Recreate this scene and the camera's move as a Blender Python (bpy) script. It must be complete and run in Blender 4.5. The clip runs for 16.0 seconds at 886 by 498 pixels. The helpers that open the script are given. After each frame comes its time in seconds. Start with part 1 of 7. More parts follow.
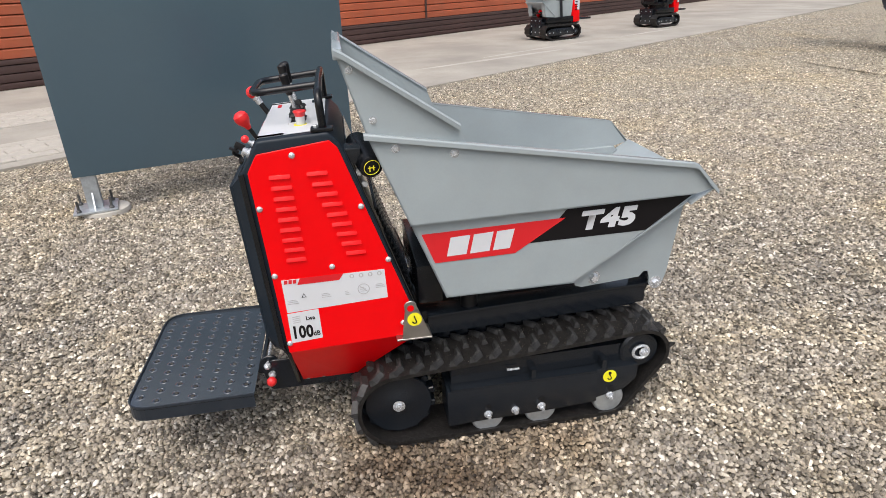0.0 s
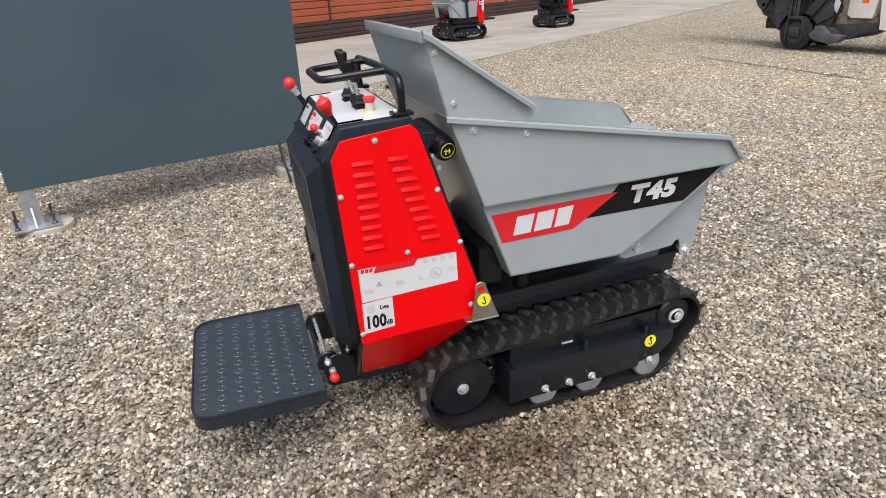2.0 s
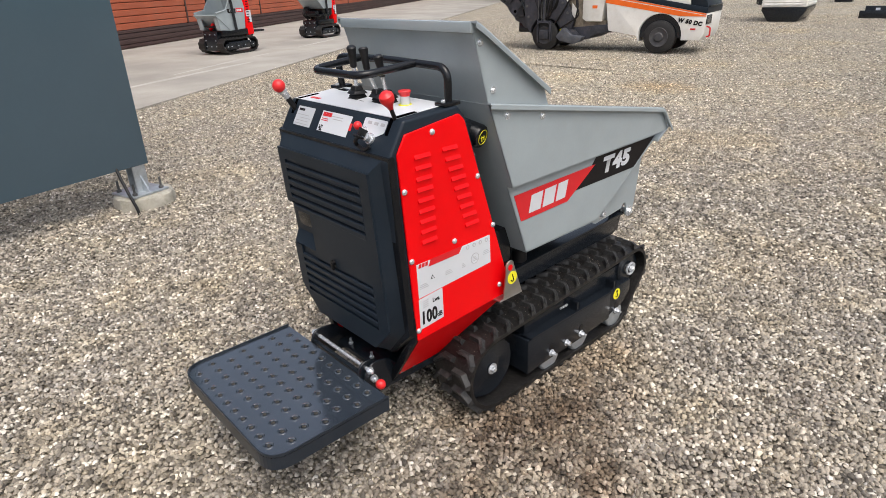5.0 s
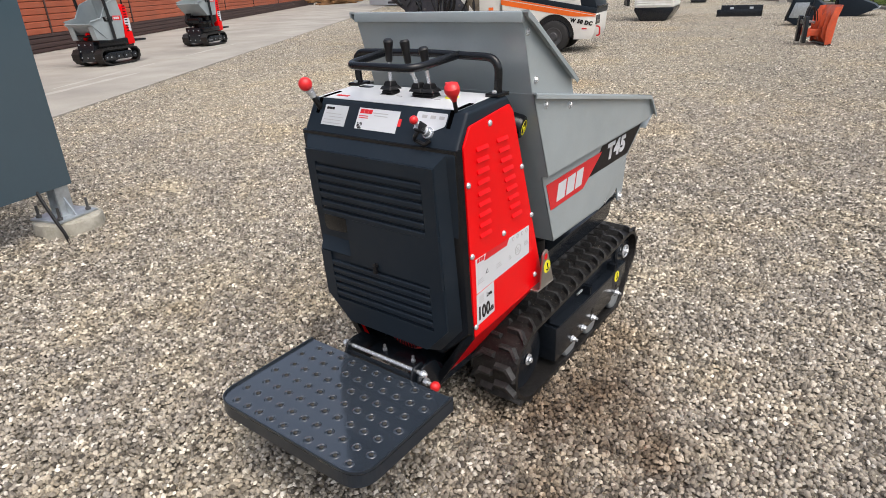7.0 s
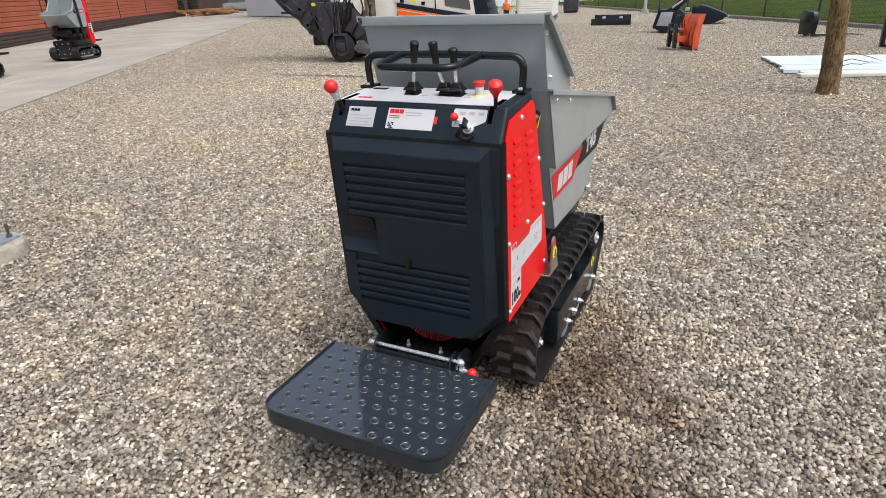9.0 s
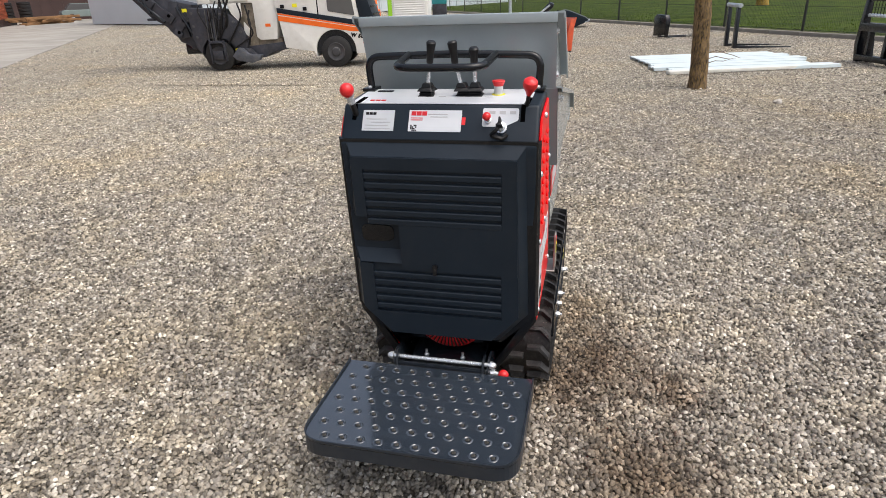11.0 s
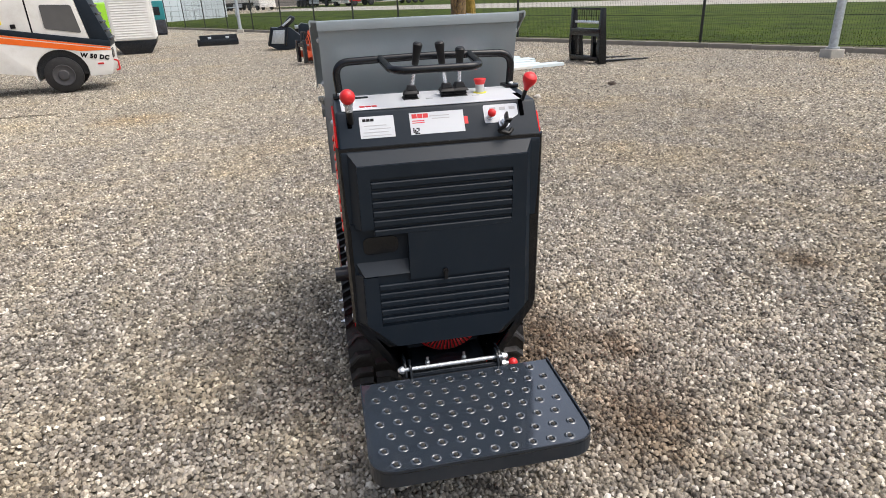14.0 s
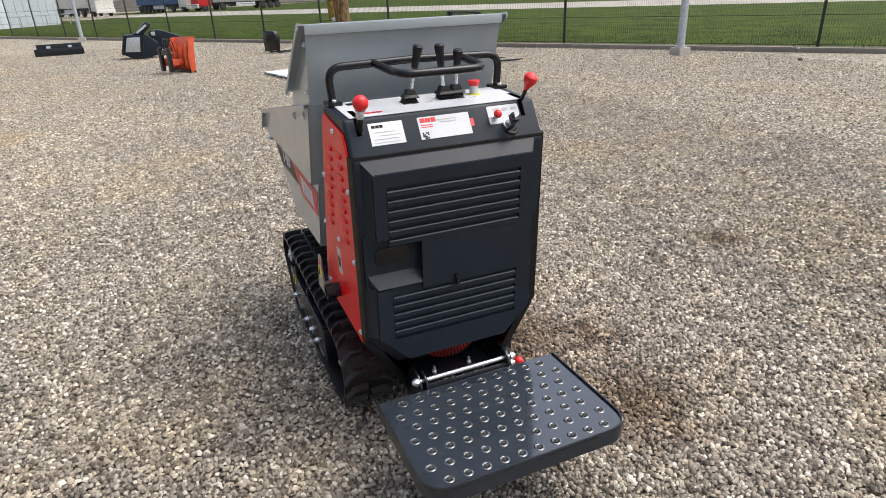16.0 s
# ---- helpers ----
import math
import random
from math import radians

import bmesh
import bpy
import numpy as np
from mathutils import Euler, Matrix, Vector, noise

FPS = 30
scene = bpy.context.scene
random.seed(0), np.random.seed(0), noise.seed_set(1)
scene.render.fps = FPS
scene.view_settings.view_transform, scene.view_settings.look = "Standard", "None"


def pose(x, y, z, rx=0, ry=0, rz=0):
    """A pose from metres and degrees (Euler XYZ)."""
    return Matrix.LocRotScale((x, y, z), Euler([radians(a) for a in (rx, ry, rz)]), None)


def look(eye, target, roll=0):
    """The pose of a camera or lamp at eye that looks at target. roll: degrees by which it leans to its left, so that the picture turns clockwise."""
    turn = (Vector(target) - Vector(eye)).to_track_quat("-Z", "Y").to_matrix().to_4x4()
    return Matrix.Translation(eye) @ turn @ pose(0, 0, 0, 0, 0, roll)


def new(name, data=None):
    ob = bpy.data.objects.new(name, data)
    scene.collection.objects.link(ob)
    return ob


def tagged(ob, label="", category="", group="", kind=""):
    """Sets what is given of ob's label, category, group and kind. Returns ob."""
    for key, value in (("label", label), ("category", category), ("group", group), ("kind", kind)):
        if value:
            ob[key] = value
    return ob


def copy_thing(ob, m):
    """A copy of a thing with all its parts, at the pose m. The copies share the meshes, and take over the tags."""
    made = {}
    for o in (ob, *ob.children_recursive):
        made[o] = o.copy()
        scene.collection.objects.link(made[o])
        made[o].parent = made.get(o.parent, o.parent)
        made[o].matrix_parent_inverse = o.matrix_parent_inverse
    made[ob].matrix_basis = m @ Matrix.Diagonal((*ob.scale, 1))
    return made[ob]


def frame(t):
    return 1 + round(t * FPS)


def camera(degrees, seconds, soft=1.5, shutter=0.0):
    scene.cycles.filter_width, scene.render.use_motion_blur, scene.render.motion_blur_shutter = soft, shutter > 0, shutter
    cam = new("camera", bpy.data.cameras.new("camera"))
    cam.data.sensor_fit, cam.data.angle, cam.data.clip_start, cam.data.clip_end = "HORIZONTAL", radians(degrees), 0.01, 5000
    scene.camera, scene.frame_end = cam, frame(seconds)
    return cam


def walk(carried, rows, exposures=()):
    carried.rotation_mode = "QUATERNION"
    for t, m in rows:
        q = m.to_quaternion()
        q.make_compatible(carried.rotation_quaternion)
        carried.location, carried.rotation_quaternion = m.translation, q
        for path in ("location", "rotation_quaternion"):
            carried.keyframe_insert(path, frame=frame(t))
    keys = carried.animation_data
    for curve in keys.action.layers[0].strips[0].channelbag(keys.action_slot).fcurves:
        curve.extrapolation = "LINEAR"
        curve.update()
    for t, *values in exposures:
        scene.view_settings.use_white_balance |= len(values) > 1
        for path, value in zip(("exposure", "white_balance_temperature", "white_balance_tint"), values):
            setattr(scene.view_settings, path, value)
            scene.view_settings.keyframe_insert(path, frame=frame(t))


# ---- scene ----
cam = camera(72.3, 16.0, soft=0.25)
PATH = [
    (0, (-0.058, 0.02, 1.534), (0.255, 1.821, 0.723), -2.3),
    (0.5, (-0.213, -0.008, 1.528), (0.205, 1.774, 0.723), -2.1),
    (1, (-0.365, -0.029, 1.521), (0.147, 1.728, 0.713), -2.2),
    (1.5, (-0.488, 0.032, 1.508), (0.06, 1.774, 0.693), -2.1),
    (2, (-0.588, 0.109, 1.503), (0.033, 1.828, 0.69), -2.2),
    (2.5, (-0.692, 0.147, 1.509), (0.032, 1.828, 0.704), -2.2),
    (3, (-0.879, 0.18, 1.504), (-0.041, 1.81, 0.704), -1.9),
    (3.5, (-1.048, 0.238, 1.497), (-0.074, 1.789, 0.692), -2.1),
    (4, (-1.134, 0.312, 1.484), (-0.08, 1.808, 0.678), -2.3),
    (4.2, (-1.161, 0.349, 1.483), (-0.072, 1.82, 0.676), -2.2),
    (6.3, (-1.6, 0.738, 1.473), (-0.178, 1.894, 0.672), -2.5),
    (6.5, (-1.615, 0.778, 1.471), (-0.181, 1.918, 0.67), -2.5),
    (7, (-1.634, 0.873, 1.457), (-0.163, 1.964, 0.653), -2.5),
    (7.5, (-1.666, 0.938, 1.461), (-0.137, 1.953, 0.667), -2.7),
    (8, (-1.761, 0.995, 1.463), (-0.183, 1.939, 0.676), -2.3),
    (8.2, (-1.813, 1.031, 1.462), (-0.218, 1.946, 0.676), -2.2),
    (10.3, (-1.985, 1.475, 1.447), (-0.241, 2.052, 0.657), -2.5),
    (10.5, (-1.995, 1.509, 1.447), (-0.238, 2.049, 0.659), -2.4),
    (11, (-2.048, 1.656, 1.45), (-0.26, 2.084, 0.664), -2.2),
    (11.5, (-2.116, 1.793, 1.461), (-0.3, 2.086, 0.676), -2.4),
    (12, (-2.123, 1.914, 1.457), (-0.299, 2.12, 0.663), -2.5),
    (12.5, (-2.079, 2.052, 1.448), (-0.245, 2.139, 0.655), -2.4),
    (13, (-2.063, 2.142, 1.448), (-0.226, 2.095, 0.659), -2.7),
    (13.5, (-2.043, 2.267, 1.437), (-0.213, 2.08, 0.652), -2.3),
    (14, (-2.048, 2.429, 1.442), (-0.241, 2.072, 0.664), -2.4),
    (14.5, (-2.027, 2.539, 1.447), (-0.246, 2.079, 0.661), -2.6),
    (15, (-1.976, 2.615, 1.429), (-0.209, 2.113, 0.64), -2.6),
    (15.5, (-1.928, 2.708, 1.441), (-0.195, 2.092, 0.657), -2.6),
    (16, (-1.887, 2.806, 1.449), (-0.202, 2.065, 0.667), -2.4),
]
walk(cam, [(t, look(eye, target, roll)) for t, eye, target, roll in PATH], exposures=((0, 0.52), (4, 0.50), (7, 0.47), (11, 0.46), (13.5, 0.54), (16, 0.66)))

# ---- light ----
world = bpy.data.worlds.new("overcast_sky")
scene.world = world
world.use_nodes = True
wn, wl = world.node_tree.nodes, world.node_tree.links
sky = wn.new("ShaderNodeTexSky")
sky.sky_type = "NISHITA"
sky.sun_disc = False
sky.sun_elevation, sky.sun_rotation = radians(62), radians(202)
sky.air_density, sky.dust_density, sky.ozone_density = 1.0, 6.0, 1.0
soft_sky = wn.new("ShaderNodeHueSaturation")
soft_sky.inputs["Saturation"].default_value = 0.70
wl.new(sky.outputs[0], soft_sky.inputs["Color"])
wl.new(soft_sky.outputs[0], wn["Background"].inputs["Color"])
scene.view_settings.exposure = 0.36
wn["Background"].inputs["Strength"].default_value = 0.15

sun_data = bpy.data.lights.new("sun", "SUN")
sun_data.energy, sun_data.angle, sun_data.color = 0.80, radians(58), (1.0, 0.99, 0.97)
sun = new("sun", sun_data)
sun.matrix_world = look((-8, -20, 41), (0, 0, 0))

# ---- materials ----


def nodes_of(name):
    m = bpy.data.materials.new(name)
    m.use_nodes = True
    return m, m.node_tree.nodes, m.node_tree.links, m.node_tree.nodes["Principled BSDF"]


def ramp(n, stops):
    r = n.new("ShaderNodeValToRGB")
    while len(r.color_ramp.elements) < len(stops):
        r.color_ramp.elements.new(0.5)
    for e, (at, c) in zip(r.color_ramp.elements, stops):
        e.position, e.color = at, (*c, 1)
    return r


def noise_at(n, l, coord, scale, detail=4.0, rough=0.55):
    t = n.new("ShaderNodeTexNoise")
    t.inputs["Scale"].default_value, t.inputs["Detail"].default_value, t.inputs["Roughness"].default_value = scale, detail, rough
    l.new(coord, t.inputs["Vector"])
    return t


def mat(name, col, rough=0.5, metal=0.0, var=0.12, scale=5.0, fine=60.0, bump=0.02, col2=None, spec=0.5, coat=0.0, dirt=None, dirt_amount=0.0, stretch=None):
    """Paint, metal, plastic or rubber: two scales of tone, uneven gloss, fine relief and dust."""
    m, n, l, b = nodes_of(name)
    co = n.new("ShaderNodeTexCoord").outputs["Object"]
    if stretch:
        mp = n.new("ShaderNodeMapping")
        mp.inputs["Scale"].default_value = stretch
        l.new(co, mp.inputs["Vector"])
        co = mp.outputs[0]
    big, small = noise_at(n, l, co, scale), noise_at(n, l, co, fine, 6.0, 0.65)
    lo = tuple(c * (1 - var) for c in col)
    hi = col2 if col2 else tuple(min(1, c * (1 + var)) for c in col)
    r = ramp(n, [(0.32, lo), (0.68, hi)])
    l.new(big.outputs["Fac"], r.inputs["Fac"])
    mix = n.new("ShaderNodeMix")
    mix.data_type, mix.blend_type = "RGBA", "MULTIPLY"
    mix.inputs["Factor"].default_value = min(1.0, var * 2.2)
    g = ramp(n, [(0.3, (0.72, 0.72, 0.72)), (0.7, (1, 1, 1))])
    l.new(small.outputs["Fac"], g.inputs["Fac"])
    l.new(r.outputs[0], mix.inputs["A"]), l.new(g.outputs[0], mix.inputs["B"])
    out = mix.outputs["Result"]
    if dirt:
        d = noise_at(n, l, co, scale * 2.7, 8.0, 0.7)
        dr = ramp(n, [(0.48, (0, 0, 0)), (0.78, (dirt_amount,) * 3)])
        l.new(d.outputs["Fac"], dr.inputs["Fac"])
        dm = n.new("ShaderNodeMix")
        dm.data_type = "RGBA"
        l.new(dr.outputs[0], dm.inputs["Factor"]), l.new(out, dm.inputs["A"])
        dm.inputs["B"].default_value = (*dirt, 1)
        out = dm.outputs["Result"]
    l.new(out, b.inputs["Base Color"])
    rr = n.new("ShaderNodeMapRange")
    rr.inputs["To Min"].default_value, rr.inputs["To Max"].default_value = max(0.02, rough * 0.78), min(1, rough * 1.25)
    l.new(small.outputs["Fac"], rr.inputs["Value"]), l.new(rr.outputs[0], b.inputs["Roughness"])
    b.inputs["Metallic"].default_value = metal
    b.inputs["Specular IOR Level"].default_value = spec
    b.inputs["Coat Weight"].default_value, b.inputs["Coat Roughness"].default_value = coat, 0.12
    if bump:
        bp = n.new("ShaderNodeBump")
        bp.inputs["Strength"].default_value, bp.inputs["Distance"].default_value = min(1, bump * 6), 0.004
        l.new(small.outputs["Fac"], bp.inputs["Height"]), l.new(bp.outputs[0], b.inputs["Normal"])
    return m


DUST = (0.30, 0.26, 0.21)
RED = mat("red_gloss_paint", (0.80, 0.0008, 0.0035), 0.30, var=0.04, bump=0.003, spec=0.20, dirt=(0.55, 0.012, 0.014), dirt_amount=0.10)
GREY = mat("grey_powder_coat", (0.305, 0.350, 0.368), 0.24, coat=0.35, var=0.05, bump=0.006, fine=140, dirt=DUST, dirt_amount=0.10)
SLATE = mat("slate_plastic", (0.0115, 0.0184, 0.0275), 0.40, var=0.08, bump=0.010, fine=240, spec=0.24, dirt=DUST, dirt_amount=0.02)
BLACK = mat("black_gloss_paint", (0.0045, 0.0055, 0.0075), 0.25, var=0.06, bump=0.0015, fine=120, spec=0.4, dirt=DUST, dirt_amount=0.012)
FRAME = mat("dark_frame_paint", (0.0085, 0.0115, 0.0160), 0.24, var=0.04, bump=0.0006, fine=150, spec=0.50, dirt=DUST, dirt_amount=0.012)
PLATE = mat("anthracite_step_paint", (0.028, 0.037, 0.050), 0.10, var=0.14, bump=0.002, fine=60, spec=1.0, coat=1.0, dirt=DUST, dirt_amount=0.05)
RUBBER = mat("track_rubber", (0.0085, 0.0080, 0.0080), 0.45, var=0.25, scale=32, fine=160, bump=0.05, spec=0.4, dirt=(0.16, 0.15, 0.14), dirt_amount=0.22)
LUGMAT = mat("worn_lug_rubber", (0.030, 0.0303, 0.031), 0.46, var=0.42, scale=40, fine=260, bump=0.08, spec=0.4, dirt=(0.11, 0.105, 0.10), dirt_amount=0.32)
CHROME = mat("zinc_plated_steel", (0.66, 0.69, 0.72), 0.26, 0.62, var=0.05, scale=30, fine=120, bump=0.0008)
STAINLESS = mat("raw_steel_plate", (0.46, 0.45, 0.43), 0.38, 1.0, var=0.12, scale=12, fine=180, bump=0.01)
WHITE = mat("white_label_film", (0.60, 0.62, 0.65), 0.4, var=0.03, bump=0.003)
SILVER = mat("silver_label_film", (0.56, 0.58, 0.60), 0.4, 0.2, var=0.05, bump=0.003)
# gravel tone with the shade under the step put into the colour
HOLESHADE = mat("shaded_gravel_disc", (0.060, 0.057, 0.052), 0.9, var=0.6, scale=60, fine=300, bump=0, spec=0.1)
INK = mat("black_print", (0.008, 0.007, 0.008), 0.42, var=0.05, bump=0, spec=0.18)
GREYINK = mat("grey_print", (0.42, 0.42, 0.43), 0.5, var=0.05, bump=0)
REDINK = mat("red_print", (0.62, 0.012, 0.018), 0.42, var=0.04, bump=0)
YELLOW = mat("yellow_sticker", (0.85, 0.78, 0.02), 0.42, var=0.04, bump=0)
KNOB = mat("red_knob_plastic", (0.70, 0.022, 0.025), 0.34, var=0.06, bump=0.004)
GRIP = mat("black_soft_grip", (0.006, 0.006, 0.007), 0.45, var=0.2, bump=0.02, spec=0.4)
SKIRT = mat("anthracite_skirt_paint", (0.020, 0.026, 0.035), 0.34, var=0.1, bump=0.002, fine=80, spec=0.35, dirt=DUST, dirt_amount=0.04)
SHEEN = mat("gloss_black_sheet", (0.012, 0.0125, 0.013), 0.09, var=0.06, bump=0.001, fine=120, spec=0.8, coat=0.5)
ENGINE = mat("red_engine_cover", (0.58, 0.010, 0.014), 0.40, var=0.1, bump=0.02, dirt=DUST, dirt_amount=0.15)
SIGN = mat("slate_sign_sheet", (0.062, 0.100, 0.128), 0.20, var=0.04, scale=1.2, fine=30, bump=0.003, spec=0.65)
GALV = mat("galvanised_steel", (0.50, 0.54, 0.57), 0.42, 0.75, var=0.15, scale=22, fine=70, bump=0.01)
CONCRETE = mat("cast_concrete", (0.44, 0.42, 0.38), 0.9, var=0.16, scale=4, fine=60, bump=0.08)
FOOTING = mat("mossy_cast_concrete", (0.40, 0.38, 0.32), 0.9, var=0.22, scale=6, fine=50, bump=0.12, dirt=(0.17, 0.17, 0.11), dirt_amount=0.75)
BOLTDARK = mat("weathered_bolt", (0.12, 0.12, 0.12), 0.5, 0.7, var=0.3, bump=0.02)
VOID = mat("dark_hole", (0.0015, 0.0015, 0.0018), 1.0, var=0.05, bump=0, spec=0.0)

# ---- builders ----


def finish(bm, material, sharp=0.6):
    bmesh.ops.recalc_face_normals(bm, faces=bm.faces)
    for f in bm.faces:
        f.smooth = True
    for e in bm.edges:
        if len(e.link_faces) == 2 and e.calc_face_angle(0) > sharp:
            e.smooth = False
    me = bpy.data.meshes.new("mesh")
    bm.to_mesh(me)
    bm.free()
    me.materials.append(material)
    return me


def part(name, bm, material, parent, label="", kind=""):
    """One mesh object under a thing or a part; the coordinates are the thing's own."""
    ob = new(name, finish(bm, material))
    ob.parent = parent
    if parent is not None and parent.type == "MESH":
        ob.matrix_parent_inverse = Matrix()
        ob.location = -Vector(parent["offset"]) if "offset" in parent else (0, 0, 0)
    return tagged(ob, label=label, kind=kind)


def shared(name, me, parent, m, label=""):
    ob = new(name, me)
    ob.parent = parent
    ob.matrix_local = m
    return tagged(ob, label=label)


def thing(name, bm, material, label, category, group="", kind="", m=None):
    ob = new(name, finish(bm, material))
    if m is not None:
        ob.matrix_world = m
    return tagged(ob, label, category, group, kind)


def base(name, m, label, category, group="", kind=""):
    ob = new(name)
    ob.empty_display_size = 0.1
    ob.matrix_world = m
    return tagged(ob, label, category, group, kind)


def bevelled(bm, w, seg=2, angle=0.5):
    if w > 0:
        es = [e for e in bm.edges if len(e.link_faces) == 2 and e.calc_face_angle(0) > angle]
        bmesh.ops.bevel(bm, geom=es, offset=w, segments=seg, profile=0.6, affect="EDGES", clamp_overlap=True)
    return bm


def join(*bms):
    out = bms[0]
    for b in bms[1:]:
        vs = {v: out.verts.new(v.co) for v in b.verts}
        for f in b.faces:
            out.faces.new([vs[v] for v in f.verts])
        b.free()
    return out


def moved(bm, m):
    bm.transform(m)
    return bm


def box(lo, hi, bev=0.0, seg=2):
    bm = bmesh.new()
    bmesh.ops.create_cube(bm, size=1.0)
    lo, hi = Vector(lo), Vector(hi)
    for v in bm.verts:
        v.co = Vector([lo[i] + (v.co[i] + 0.5) * (hi[i] - lo[i]) for i in range(3)])
    return bevelled(bm, bev, seg)


def prism(poly, axis, a, b, bev=0.0, seg=2):
    """A polygon drawn out from a to b. axis y: poly is x, z; axis x: y, z; axis z: x, y."""
    bm = bmesh.new()

    def put(p, d):
        return {"y": (p[0], d, p[1]), "x": (d, p[0], p[1]), "z": (p[0], p[1], d)}[axis]
    va, vb = [bm.verts.new(put(p, a)) for p in poly], [bm.verts.new(put(p, b)) for p in poly]
    bm.faces.new(va), bm.faces.new(vb[::-1])
    for i in range(len(poly)):
        j = (i + 1) % len(poly)
        bm.faces.new((va[i], vb[i], vb[j], va[j]))
    bmesh.ops.recalc_face_normals(bm, faces=bm.faces)
    return bevelled(bm, bev, seg)


def turned(p, q, profile, seg=20):
    """A body of revolution about the line p to q: profile of (distance along it, radius)."""
    p, q = Vector(p), Vector(q)
    ax = (q - p).normalized()
    u = ax.orthogonal().normalized()
    w = ax.cross(u)
    bm = bmesh.new()
    rings = []
    for h, r in profile:
        c = p + ax * h
        if r < 1e-6:
            rings.append([bm.verts.new(c)])
        else:
            rings.append([bm.verts.new(c + (u * math.cos(k) + w * math.sin(k)) * r) for k in [2 * math.pi * i / seg for i in range(seg)]])
    for a, b in zip(rings, rings[1:]):
        for i in range(seg):
            j = (i + 1) % seg
            if len(a) == 1 and len(b) > 1:
                bm.faces.new((a[0], b[j], b[i]))
            elif len(b) == 1 and len(a) > 1:
                bm.faces.new((a[i], a[j], b[0]))
            elif len(a) > 1:
                bm.faces.new((a[i], a[j], b[j], b[i]))
    for rg in (rings[0], rings[-1]):
        if len(rg) > 1:
            bm.faces.new(rg)
    bmesh.ops.recalc_face_normals(bm, faces=bm.faces)
    return bm


def rod(p, q, r, seg=16, bev=0.0):
    d = (Vector(q) - Vector(p)).length
    bev = min(bev, d / 3, r / 2)
    return turned(p, q, [(0, r - bev), (bev, r), (d - bev, r), (d, r - bev)] if bev else [(0, r), (d, r)], seg)


def ball(c, r, seg=18):
    c = Vector(c)
    prof = [(r - r * math.cos(math.pi * i / 10), r * math.sin(math.pi * i / 10)) for i in range(11)]
    prof[0], prof[-1] = (0, 0), (2 * r, 0)
    return turned(c - Vector((0, 0, r)), c + Vector((0, 0, r)), prof, seg)


def hexhead(p, axis, r=0.008, h=0.006, washer=0.0, seg=6):
    p, ax = Vector(p), Vector(axis).normalized()
    bm = turned(p, p + ax, [(0, r), (h * 0.75, r), (h, r * 0.8)], seg)
    if washer:
        join(bm, turned(p, p + ax, [(-0.001, washer), (0.002, washer)], 16))
    return bm


def tube(points, r, seg=12, closed=False):
    """A round bar along a smooth line of points."""
    pts = [Vector(p) for p in points]
    bm = bmesh.new()
    rings, up = [], None
    k = len(pts)
    for i, p in enumerate(pts):
        a = pts[(i - 1) % k] if closed or i else p
        b = pts[(i + 1) % k] if closed or i < k - 1 else p
        t = (b - a).normalized()
        up = t.orthogonal().normalized() if up is None else (up - t * up.dot(t)).normalized()
        w = t.cross(up)
        rr = r[i] if isinstance(r, (list, tuple)) else r
        rings.append([bm.verts.new(p + (up * math.cos(x) + w * math.sin(x)) * rr) for x in [2 * math.pi * j / seg for j in range(seg)]])
    for i in range(k if closed else k - 1):
        a, b = rings[i], rings[(i + 1) % k]
        for j in range(seg):
            bm.faces.new((a[j], a[(j + 1) % seg], b[(j + 1) % seg], b[j]))
    if not closed:
        bm.faces.new(rings[0][::-1]), bm.faces.new(rings[-1])
    return bm


def rounded(points, radius, steps=6):
    """A broken line with its inner corners rounded."""
    pts = [Vector(p) for p in points]
    out = [pts[0]]
    for a, b, c in zip(pts, pts[1:], pts[2:]):
        u, w = (a - b), (c - b)
        k = min(radius, u.length * 0.49, w.length * 0.49)
        s, e = b + u.normalized() * k, b + w.normalized() * k
        for i in range(steps + 1):
            t = i / steps
            out.append(s * (1 - t) ** 2 + b * 2 * t * (1 - t) + e * t * t)
    out.append(pts[-1])
    return out


def round_poly(poly, radius, steps=4, which=None):
    out, k = [], len(poly)
    for i in range(k):
        a, b, c = [Vector((*poly[(i + d) % k], 0)) for d in (-1, 0, 1)]
        if which is not None and i not in which:
            out.append((b.x, b.y))
            continue
        u, w = a - b, c - b
        q = min(radius, u.length * 0.45, w.length * 0.45)
        s, e = b + u.normalized() * q, b + w.normalized() * q
        for j in range(steps + 1):
            t = j / steps
            v = s * (1 - t) ** 2 + b * 2 * t * (1 - t) + e * t * t
            out.append((v.x, v.y))
    return out


def lettering(body, size, shear=0.0, bold=0.0, depth=0.0006, squeeze=1.0):
    """Raised letters in the x, y plane, centred on the origin."""
    cu = bpy.data.curves.new("letters", "FONT")
    cu.body, cu.size, cu.shear, cu.offset, cu.extrude = body, size, shear, bold, depth
    cu.align_x, cu.align_y = "CENTER", "CENTER"
    cu.resolution_u = 3
    cu.space_character = 1.0 + bold * 22
    ob = bpy.data.objects.new("letters", cu)
    scene.collection.objects.link(ob)
    me = bpy.data.meshes.new_from_object(ob.evaluated_get(bpy.context.evaluated_depsgraph_get()))
    bpy.data.objects.remove(ob)
    bm = bmesh.new()
    bm.from_mesh(me)
    bpy.data.meshes.remove(me)
    for v in bm.verts:
        v.co.x *= squeeze
    return bm


